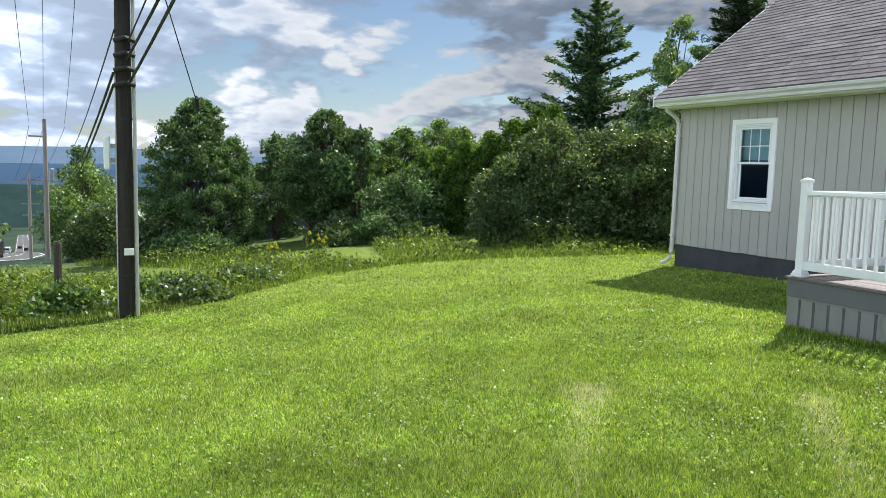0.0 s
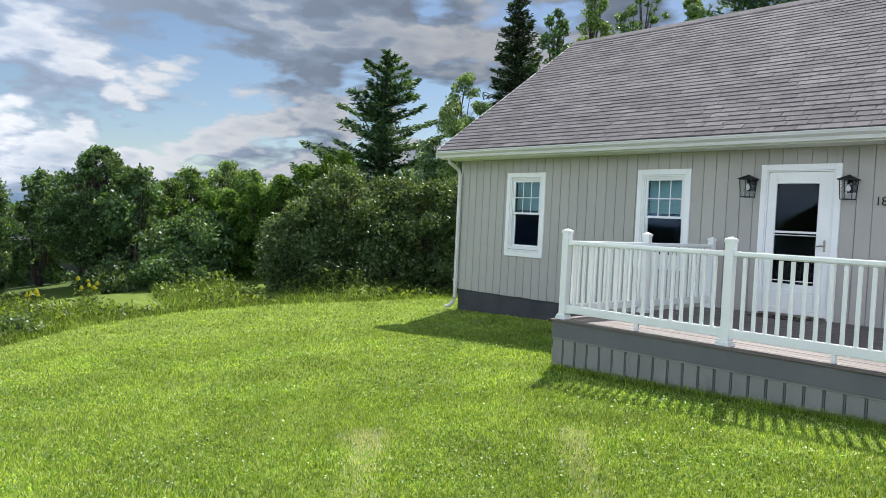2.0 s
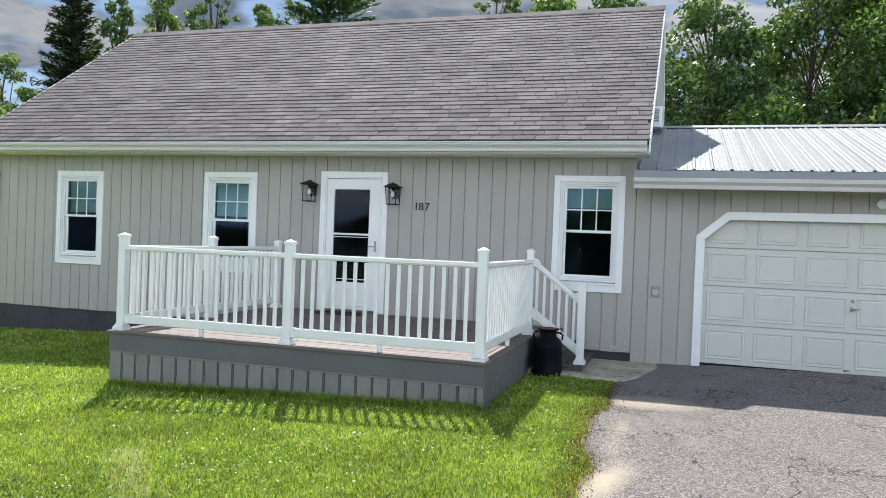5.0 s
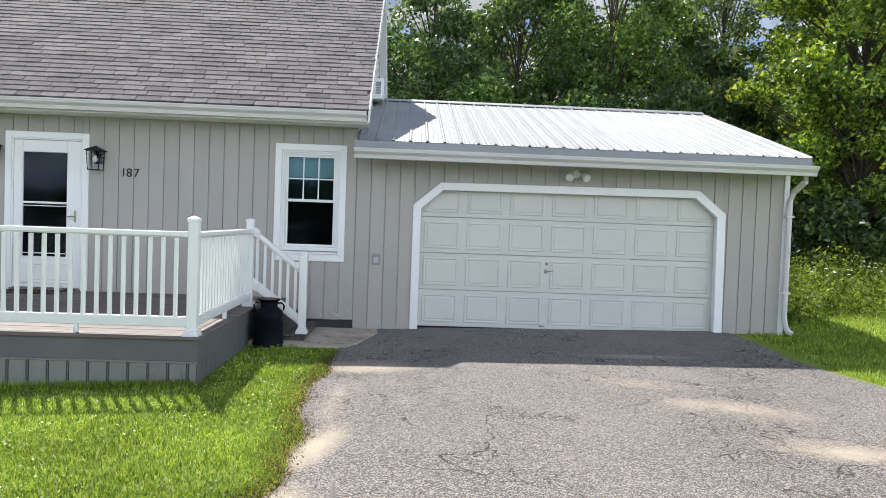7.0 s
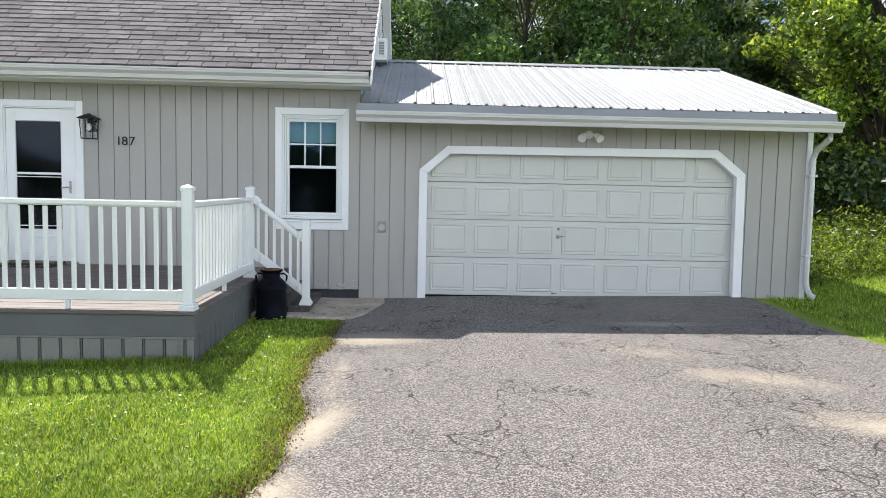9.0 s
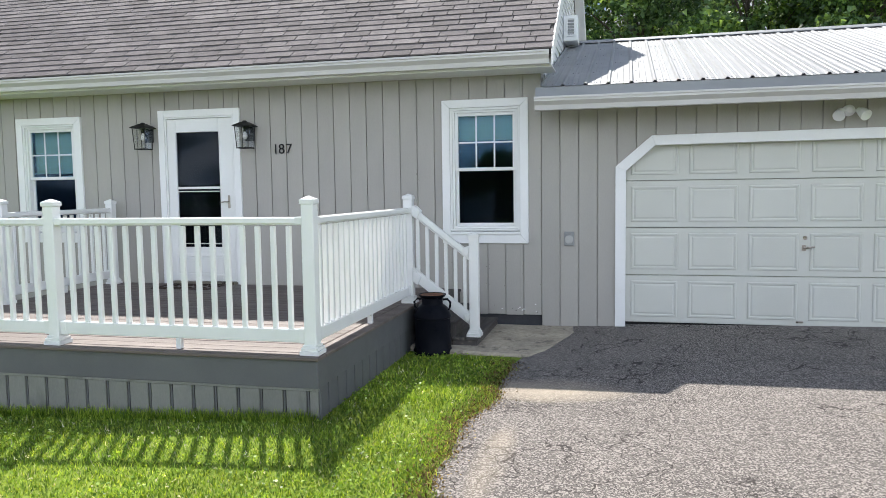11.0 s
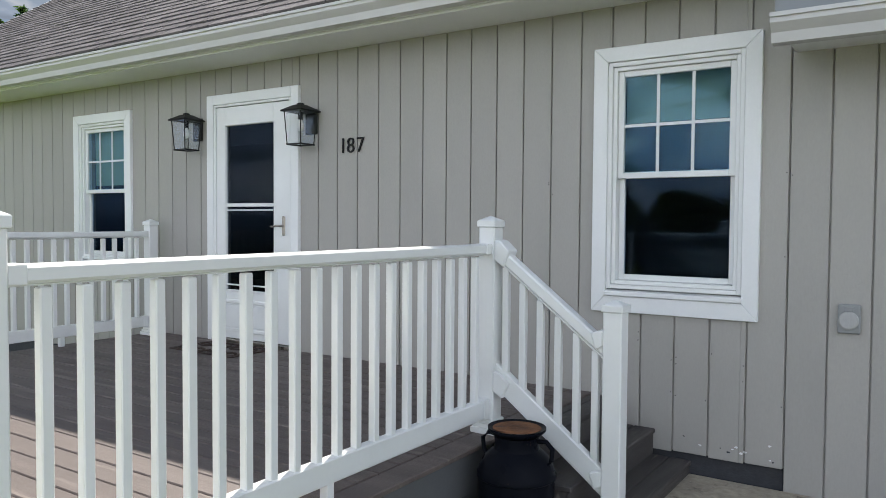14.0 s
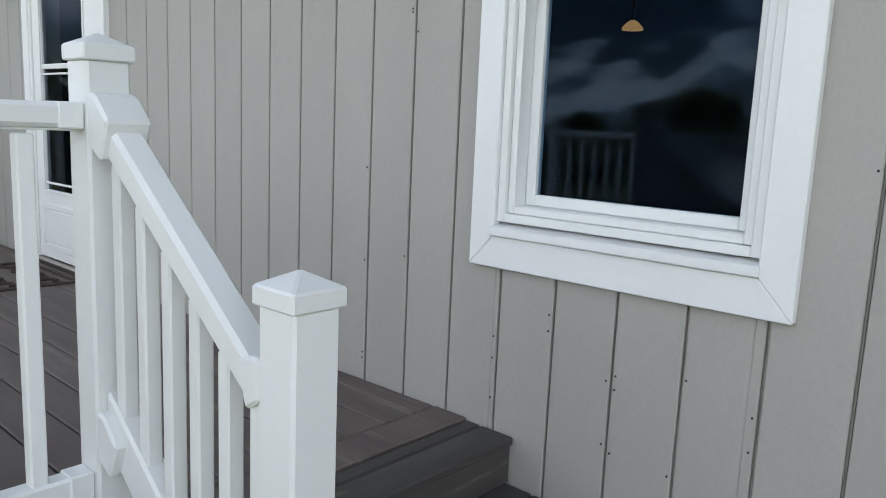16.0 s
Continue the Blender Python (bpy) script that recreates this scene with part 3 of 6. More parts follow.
        mp.inputs["Scale"].default_value = (rx, ry, 1000)
        t.links.new(tc.outputs["Object"], mp.inputs[0])
        ln = t.nodes.new("ShaderNodeVectorMath")
        ln.operation = "LENGTH"
        t.links.new(mp.outputs[0], ln.inputs[0])
        f = mul(mul(1.25, ln.outputs["Value"], "SUBTRACT"), mul(mul(sand_noise.outputs["Fac"], 0.25, "SUBTRACT"), 3.4), clamp=True)
        colour = blend(mul(f, strength, clamp=True), colour, (0.46, 0.395, 0.305))
    t.links.new(colour, bsdf.inputs["Base Color"])
    return m


M_ASPHALT = asphalt_material()
ys = np.concatenate([np.arange(-7, 11.3, 0.12), [11.5, 11.7]])
rows, nd = [], 40
for y in ys:
    a, b = float(drive_left(y)), float(drive_right(y))
    if y > 9.75:
        a = float(np.interp(y, [9.75, 10.2, 11.5], [-0.85, -0.75, -0.5]))
    if y < 1:
        a -= (1 - y) * 0.25
    for u in np.linspace(0, 1, nd):
        x = a + (b - a) * u
        edge = min(u, 1 - u) * (b - a)
        rows.append((x, y, gz(x, y) + 0.012 * min(1, edge / 0.15) + (0.003 if 0 < u < 1 else -0.012)))
dme = bpy.data.meshes.new("driveway")
di = np.arange(len(rows)).reshape(len(ys), nd)
dme.from_pydata(rows, [], np.stack([di[:-1, :-1], di[:-1, 1:], di[1:, 1:], di[1:, :-1]], -1).reshape(-1, 4).tolist())
dme.materials.append(M_ASPHALT)
dme.polygons.foreach_set("use_smooth", [True] * len(dme.polygons))
tagged(new("pavement", dme), "aged cracked grey asphalt driveway with drifted sand", "driveway", kind="structure")

rng = np.random.default_rng(11)
pad = []
for k, (x, y) in enumerate([(-1.62, 10.08), (-1.2, 10.04), (-0.95, 10.02), (-0.68, 9.98), (-0.55, 10.25), (-0.47, 10.6), (-0.36, 11.0), (-0.27, 11.4), (-0.27, 11.54), (-1.9, 11.54), (-1.9, 10.2)]):
    pad.append((x + rng.normal() * 0.012, y + rng.normal() * 0.012, -0.12))
tagged(part("concrete_pad", Build().prism(pad, (0, 0, 0.172)), M_CONC, bevel=0.02), "worn broken-edged concrete slab at the foot of the steps", "concrete pad", kind="structure")

# street beyond the lawn
road_line = [(60, -11), (0, -10), (-25, -8.5), (-45, -7.0), (-70, -6.2), (-130, -7.0), (-250, -13.0), (-450, -24.5), (-700, -38.5)]
pts = []
for (x0, y0), (x1, y1) in zip(road_line, road_line[1:]):
    n = max(2, int(math.hypot(x1 - x0, y1 - y0) / 6))
    pts += [(x0 + (x1 - x0) * i / n, y0 + (y1 - y0) * i / n) for i in range(n)]


def ribbon(offset, width, lift, dash=0):
    b = Build()
    for i in range(len(pts) - 1):
        if dash and i % dash == 0:
            continue
        (x0, y0), (x1, y1) = pts[i], pts[i + 1]
        ring = []
        for x, y, s in ((x0, y0, -1), (x1, y1, -1), (x1, y1, 1), (x0, y0, 1)):
            yy = y + offset + s * width / 2
            ring.append((x, yy, gz(x, y) + lift))
        b.prism(ring, (0, 0, 0.04))
    return b


tagged(part("road", ribbon(0, 7.5, 0.05), M_ROAD), "pale grey road running downhill between verges", "road", kind="structure")
for off in (-3.2, 3.2, 0.0):
    tagged(part("road_marking", ribbon(off, 0.16, 0.075, 0 if off else 3), M_LINE), "white painted line along the road", "road marking", kind="structure")

# ---- house shell ----
WY = 11.53          # face of the siding
HX0, HX1 = -11.95, -0.72
GX1 = 5.42
EAVE_Y, EAVE_Z, RIDGE_Y, RIDGE_Z = 10.98, 3.02, 15.22, 6.02
SLOPE = math.atan2(RIDGE_Z - EAVE_Z, RIDGE_Y - EAVE_Y)
WIN = [(-10.10, 0.955), (-7.10, 0.965), (-1.354, 0.975)]
WHOLES = [(x - 0.40, x + 0.40, z + 0.10, z + 1.51) for x, z in WIN] + [(-5.39, -4.455, 0.47, 2.51)]


def spans(x0, x1, lo, hi, holes):
    """The pieces of an upright strip that the holes leave."""
    cuts = sorted({x0, x1, *[c for h in holes for c in h[:2] if x0 < c < x1]})
    for a, b in zip(cuts, cuts[1:]):
        if b - a < 0.012:
            continue
        z = lo
        for h in sorted((h for h in holes if h[0] < (a + b) / 2 < h[1]), key=lambda h: h[2]):
            if h[2] > z:
                yield a, b, z, h[2]
            z = max(z, h[3])
        if z < hi:
            yield a, b, z, hi


def structure(name, build, mat, label, category, **k):
    return tagged(part(name, build, mat, **k), label, category, kind="structure")


wall = Build()
for a, b, lo, hi in spans(HX0, HX1, 0.17, 2.95, WHOLES):
    wall.box(a, b, WY + 0.018, WY + 0.16, lo, hi)
front = structure("wall_front", wall, M_SIDING, "greige painted vertical grooved siding wall of the house", "house wall")
rng = np.random.default_rng(5)
x = HX0
first = -0.72 - 0.2032 * 56
cuts = [HX0] + [c for c in (first + 0.2032 * k for k in range(60)) if HX0 + 0.03 < c < HX1 - 0.02] + [HX1]
for a, b in zip(cuts, cuts[1:]):
    for p, q, lo, hi in spans(a + 0.0046, b - 0.0046, 0.165 + rng.uniform(-0.006, 0.004), 2.93, WHOLES):
        part("siding_board", Build().box(p, q, WY, WY + 0.018, lo, hi), M_SIDING, front, bevel=0.003)

# flaked paint low on the boards beside the steps
for k in range(11):
    cx_, cz_, r_ = rng.uniform(-1.32, -0.76), 0.19 + abs(rng.normal()) * 0.045, rng.uniform(0.006, 0.017)
    ring = [(cx_ + r_ * rng.uniform(0.4, 1.0) * math.cos(a), WY - 0.0012, cz_ + 0.6 * r_ * rng.uniform(0.4, 1.0) * math.sin(a)) for a in np.linspace(0, 2 * math.pi, 8)[:-1]]
    part("paint_flake", Build().prism(ring, (0, 0.001, 0)), M_TRIM if k % 3 else M_FOUND, front, "flaked patch of paint")

# nail heads beside the grooves near the steps
nail = Build().tube([(0, 0, 0), (0, -0.002, 0)], 0.0035, 6).mesh("nail_head", M_FOUND)
for k in range(26):
    ob = part("nail_head", nail, None, front)
    ob.location = (-0.72 - 0.2032 * rng.integers(0, 9) + rng.choice([-0.014, 0.014]), WY, rng.choice([0.55, 0.95, 1.36, 1.77]) + rng.normal() * 0.05)
    if any(a - 0.1 < ob.location.x < b + 0.1 and lo - 0.11 < ob.location.z < hi + 0.11 for a, b, lo, hi in WHOLES):
        ob.location.z = 0.62 + 0.01 * k

structure("foundation", Build().box(HX0 + 0.03, HX1, WY + 0.035, WY + 0.22, -0.7, 0.17), M_FOUND, "dark grey painted foundation strip below the siding", "foundation")

# gable and rear walls
g = Build()
roof_at = lambda y: EAVE_Z - 0.10 + math.tan(SLOPE) * (min(y, 2 * RIDGE_Y - y) - EAVE_Y)
for xa, xb in ((HX1 - 0.14, HX1), (HX0, HX0 + 0.14)):
    ring = [(xa, WY + 0.165, 0.0), (xa, 18.9, 0.0), (xa, 18.9, roof_at(18.9)), (xa, RIDGE_Y, roof_at(RIDGE_Y)), (xa, WY + 0.165, roof_at(WY + 0.165))]
    structure("wall_gable", Build().prism(ring, (xb - xa, 0, 0)), M_SIDING, "greige gable end wall of the house", "house wall")
structure("wall_rear", Build().box(HX0 + 0.15, HX1 - 0.15, 18.76, 18.9, 0, 2.95), M_SIDING, "plain rear wall of the house", "house wall")
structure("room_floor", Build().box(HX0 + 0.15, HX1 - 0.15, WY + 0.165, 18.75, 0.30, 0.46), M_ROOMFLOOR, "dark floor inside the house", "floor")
structure("room_ceiling", Build().box(HX0 + 0.15, HX1 - 0.15, WY + 0.165, 18.75, 2.86, 2.95), M_ROOM, "dark bluish ceiling inside the house", "ceiling")
structure("room_wall", Build().box(HX0 + 0.15, HX1 - 0.15, 16.4, 16.5, 0.465, 2.855), M_ROOM, "dark bluish inner wall across the rooms", "inner wall")
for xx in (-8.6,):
    structure("room_wall", Build().box(xx, xx + 0.1, WY + 0.17, 14.2, 0.465, 2.855), M_ROOM, "dark bluish inner wall between rooms", "inner wall")
lamp = thing("pendant_lamp", "glowing warm ceiling lamp inside the house", "ceiling lamp", -3.4, 15.3, 2.2)
keep(part("shade", Build().turned(-3.4, 15.3, [(0.02, 2.30), (0.05, 2.28), (0.085, 2.24), (0.08, 2.225), (0.015, 2.22)]), M_PENDANT, smooth=True), lamp)
keep(part("rod", Build().tube([(-3.4, 15.3, 2.30), (-3.4, 15.3, 2.86)], 0.012), M_BLACK), lamp)


# ---- main roof ----
RX0, RX1 = -12.13, -0.56
U = np.array([0, math.cos(SLOPE), math.sin(SLOPE)])
N = np.array([0, -math.sin(SLOPE), math.cos(SLOPE)])
L = math.hypot(RIDGE_Y - EAVE_Y, RIDGE_Z - EAVE_Z)
rb = Build()
e, r = np.array([RX0, EAVE_Y, EAVE_Z]), np.array([RX0, RIDGE_Y, RIDGE_Z])
bk = np.array([RX0, 2 * RIDGE_Y - EAVE_Y, EAVE_Z])
drop = np.array([0, 0, -0.07])
rb.prism([e, e + drop, r + drop, r], (RX1 - RX0, 0, 0)).prism([r, r + drop, bk + drop, bk], (RX1 - RX0, 0, 0))
roof = structure("roof", rb, M_ROOFBASE, "weathered grey asphalt shingle gable roof", "roof")
for xa in (RX0 - 0.022, RX1 + 0.002):
    rk = Build()
    lift = np.array([0, 0, 0.015])
    low = np.array([0, 0, -0.17])
    e2, r2, b2 = (np.array([xa, *p[1:]]) for p in (e, r, bk))
    rk.prism([e2 + lift, e2 + low, r2 + low, r2 + lift], (0.02, 0, 0)).prism([r2 + lift, r2 + low, b2 + low, b2 + lift], (0.02, 0, 0))
    structure("rake_trim", rk, M_TRIM, "white rake board along the gable edge", "trim")
structure("fascia", Build().box(RX0, RX1, EAVE_Y + 0.10, EAVE_Y + 0.125, 2.86, 3.015), M_TRIM, "white fascia board behind the gutter", "trim")
structure("soffit", Build().box(RX0, RX1, EAVE_Y + 0.127, WY + 0.017, 2.845, 2.862), M_TRIM, "white soffit under the eave", "trim")
structure("ridge_cap", Build().prism([(RX0 - 0.02, RIDGE_Y - 0.16, RIDGE_Z - 0.085), (RX0 - 0.02, RIDGE_Y + 0.16, RIDGE_Z - 0.085), (RX0 - 0.02, RIDGE_Y, RIDGE_Z + 0.04)], (RX1 - RX0 + 0.04, 0, 0)), M_SHINGLE_REST, "dark row of ridge shingles", "ridge")


def gutter(name, x0, x1, yb, zt, label, h=0.125, d=0.125, mat=M_GUTTER):
    """A K-shaped gutter with its rolled lip, open above."""
    prof = [(yb, zt), (yb, zt - h), (yb - 0.075, zt - h), (yb - 0.085, zt - h * 0.62), (yb - d, zt - h * 0.30), (yb - d, zt - 0.012), (yb - d - 0.012, zt - 0.012), (yb - d - 0.012, zt + 0.008), (yb - d + 0.016, zt + 0.008), (yb - d + 0.016, zt - 0.012), (yb - d + 0.01, zt - h * 0.32), (yb - 0.07, zt - h * 0.66), (yb - 0.066, zt - h + 0.01), (yb - 0.01, zt - h + 0.01), (yb - 0.01, zt)]
    return structure(name, Build().prism([(x0, y, z) for y, z in prof], (x1 - x0, 0, 0)), mat, label, "gutter")


gutter("gutter", RX0 + 0.02, RX1 - 0.02, EAVE_Y + 0.098, 2.99, "off-white aluminium gutter along the house eave")


def downspout(x, y, z_top, z_low, side, lean=0.0):
    t = thing("downspout", "white metal downspout strapped to the corner with a bent foot", "downspout", x, y, z_low)
    pts = [(x + lean, y - 0.40, z_top), (x + lean, y - 0.38, z_top - 0.10), (x + lean * 0.3, y - 0.12, z_top - 0.24), (x, y - 0.055, z_top - 0.36), (x, y - 0.055, z_low + 0.26), (x + side * 0.03, y - 0.07, z_low + 0.16), (x + side * 0.09, y - 0.11, z_low + 0.07), (x + side * 0.17, y - 0.15, z_low + 0.045)]
    keep(part("pipe", Build().tube(pts, 0.042, 8), M_GUTTER, smooth=False), t)
    for z in (z_low + 0.6, z_top - 0.6):
        keep(part("strap", Build().box(x - 0.055, x + 0.055, y - 0.105, y - 0.001, z, z + 0.03), M_GUTTER, bevel=0.004), t)
    return t


downspout(HX0 + 0.02, WY, 2.9, -0.27, -1)

# shingles: the lower courses piece by piece, the rest in one
EXP, TAB = 0.143, 0.3048
rng = np.random.default_rng(9)
turn = Matrix(((1, 0, 0), (0, U[1], N[1]), (0, U[2], N[2]))).to_4x4()
TIPS = (0.012, 0.0135, 0.015, 0.0165)


def tab_corners(xa, xb, tip):
    e_ = EXP + 0.045
    return [(xa, 0, 0.001), (xb, 0, 0.001), (xa, e_, 0.001), (xb, e_, 0.001), (xa, 0, tip + 0.004), (xb, 0, tip + 0.004), (xa, e_, 0.005), (xb, e_, 0.005)]


tabs = [boxes_mesh("shingle", np.array([tab_corners(-TAB / 2 + 0.0045, TAB / 2 - 0.0045, tip)]), M_SHINGLE) for tip in TIPS]
rest = []
for c in range(int(L / EXP)):
    shift = ((0.0, 0.5, 0.25, 0.75)[c % 4] + rng.uniform(-0.1, 0.1)) * TAB
    for k in range(int((RX1 - RX0) / TAB) + 2):
        xc = RX0 + shift - TAB / 2 + k * TAB
        xa, xb = max(xc - TAB / 2 + 0.0045, RX0 - 0.01), min(xc + TAB / 2 - 0.0045, RX1 + 0.01)
        if xb - xa < 0.05:
            continue
        s0 = c * EXP - 0.02 + rng.uniform(-0.0015, 0.0015)
        kind_ = rng.integers(4)
        origin = np.array([0, EAVE_Y, EAVE_Z]) + U * s0
        if c < 8 and xb - xa > TAB - 0.02:
            ob = part("shingle", tabs[kind_], None, roof)
            ob.matrix_basis = Matrix.Translation(origin + np.array([xc, 0, 0])) @ turn
        else:
            rest.append([origin + np.array([p[0], 0, 0]) + U * p[1] + N * p[2] for p in tab_corners(xa, xb, TIPS[kind_])])
ob = part("upper_shingles", boxes_mesh("upper_shingles", np.array(rest), M_SHINGLE_REST), None, roof, "upper courses of grey shingles")
tagged(ob, kind="stuff")

# gable: soffit under the overhang, lapped boards, hooded vent
for sgn in (1, -1):
    sf = [np.array([HX1 + 0.02, RIDGE_Y + sgn * (y - RIDGE_Y), z]) for y, z in ((EAVE_Y + 0.13, EAVE_Z + 0.13 * math.tan(SLOPE) - 0.074), (RIDGE_Y, RIDGE_Z - 0.074), (RIDGE_Y, RIDGE_Z - 0.088), (EAVE_Y + 0.13, EAVE_Z + 0.13 * math.tan(SLOPE) - 0.088))]
    structure("gable_soffit", Build().prism(sf if sgn > 0 else sf[::-1], (RX1 - HX1 - 0.022, 0, 0)), M_TRIM, "white soffit under the gable overhang", "trim")
gable = bpy.data.objects["wall_gable.001"]
for k in range(27):
    z = 2.62 + k * 0.115
    ya = max(WY + 0.17, EAVE_Y + (z + 0.24 - EAVE_Z) / math.tan(SLOPE))
    yb = min(18.74, 2 * RIDGE_Y - ya)
    if yb - ya > 0.3:
        part("clapboard", Build().prism([(HX1 + 0.001, ya, z), (HX1 + 0.022, ya, z), (HX1 + 0.008, ya, z + 0.113), (HX1 + 0.001, ya, z + 0.113)], (0, yb - ya, 0)), M_TRIM, gable)
v = thing("gable_vent", "white hooded vent box with slats on the gable wall", "vent", HX1 + 0.02, 14.3, 3.69)
VX = HX1 + 0.023
keep(part("body", Build().box(VX, VX + 0.20, 14.31, 14.75, 3.70, 4.06), M_TRIM, bevel=0.008), v)
keep(part("frame", Build().box(VX + 0.04, VX + 0.06, 14.29, 14.309, 3.76, 4.03).box(VX + 0.15, VX + 0.17, 14.29, 14.309, 3.76, 4.03).box(VX + 0.06, VX + 0.15, 14.29, 14.309, 4.01, 4.03).box(VX + 0.06, VX + 0.15, 14.29, 14.309, 3.76, 3.78), M_TRIM, bevel=0.002), v)
for k in range(5):
    z = 3.79 + k * 0.043
    keep(part("slat", Build().box(VX + 0.061, VX + 0.149, 14.297, 14.309, z, z + 0.033), M_GREYBOX), v)
structure("corner_board", Build().box(HX1 + 0.001, HX1 + 0.025, 18.75, 18.92, 0, 3.2), M_TRIM, "white corner board at the rear of the gable", "trim")


# ---- windows and door ----
def framed(b, x0, x1, z0, z1, w, y0, y1):
    """Four boards round an opening, inside the given limits."""
    b.box(x0, x0 + w, y0, y1, z0, z1).box(x1 - w, x1, y0, y1, z0, z1)
    return b.box(x0 + w, x1 - w, y0, y1, z1 - w, z1).box(x0 + w, x1 - w, y0, y1, z0, z0 + w)


def window(k, xc, z0, drop):
    w = thing("window_%d" % k, "white double-hung window with a six-pane grille in its upper sash", "window", xc, WY, z0, kind="structure")
    P = lambda name, b, m, bevel=0.003, label="": keep(part(name, b, m, bevel=bevel, label=label), w)
    f = WY - 0.028
    P("side_trim", Build().prism([(xc - 0.49, f, z0), (xc - 0.40, f, z0 + 0.10), (xc - 0.40, f, z0 + 1.525), (xc - 0.49, f, z0 + 1.615)], (0, 0.045, 0)), M_TRIM)
    P("side_trim", Build().prism([(xc + 0.40, f, z0 + 0.10), (xc + 0.49, f, z0), (xc + 0.49, f, z0 + 1.615), (xc + 0.40, f, z0 + 1.525)], (0, 0.045, 0)), M_TRIM)
    P("head_trim", Build().prism([(xc - 0.40, f, z0 + 1.526), (xc + 0.40, f, z0 + 1.526), (xc + 0.489, f, z0 + 1.615), (xc - 0.489, f, z0 + 1.615)], (0, 0.045, 0)), M_TRIM)
    P("bottom_trim", Build().prism([(xc - 0.489, f, z0), (xc + 0.489, f, z0), (xc + 0.40, f, z0 + 0.099), (xc - 0.40, f, z0 + 0.099)], (0, 0.045, 0)), M_TRIM)
    P("window_sill", Build().prism([(xc - 0.405, f - 0.016, z0 + 0.101), (xc - 0.405, f + 0.10, z0 + 0.101), (xc - 0.405, f + 0.10, z0 + 0.142), (xc - 0.405, f - 0.016, z0 + 0.128)], (0.81, 0, 0)), M_TRIM)
    P("window_frame", framed(Build(), xc - 0.399, xc + 0.399, z0 + 0.143, z0 + 1.524, 0.026, f + 0.014, f + 0.12), M_WHITE)
    P("inner_frame", framed(Build(), xc - 0.372, xc + 0.372, z0 + 0.170, z0 + 1.497, 0.024, f + 0.030, f + 0.12), M_WHITE)
    zm = z0 + 0.83
    P("lower_sash", framed(Build(), xc - 0.347, xc + 0.347, z0 + 0.195, zm + 0.03, 0.034, f + 0.085, f + 0.118), M_WHITE)
    P("upper_sash", framed(Build(), xc - 0.347, xc + 0.347, zm - 0.012, z0 + 1.472, 0.036, f + 0.05, f + 0.083), M_WHITE)
    for side in (-1, 1):
        P("muntin", Build().box(xc + side * 0.104 - 0.009, xc + side * 0.104 + 0.009, f + 0.058, f + 0.064, zm + 0.024, z0 + 1.436), M_WHITE, 0)
    P("muntin", Build().box(xc - 0.311, xc + 0.311, f + 0.0585, f + 0.0635, zm + 0.30, zm + 0.318), M_WHITE, 0)
    a = P("pane", Build().box(xc - 0.312, xc + 0.312, f + 0.066, f + 0.070, zm + 0.023, z0 + 1.437), M_GLASS, 0, "reflecting glass pane")
    b = P("pane", Build().box(xc - 0.314, xc + 0.314, f + 0.100, f + 0.104, z0 + 0.228, zm - 0.003), M_PANE_LOW, 0, "dark reflecting glass pane")
    a.visible_shadow = b.visible_shadow = False
    P("shade", Build().box(xc - 0.33, xc + 0.33, f + 0.15, f + 0.165, z0 + drop, z0 + 1.46), M_BLIND, 0, "pale pulled-up window shade")
    return w


for k, ((xc, z0), drop) in enumerate(zip(WIN, (0.90, 0.90, 1.165))):
    window(k + 1, xc, z0, drop)


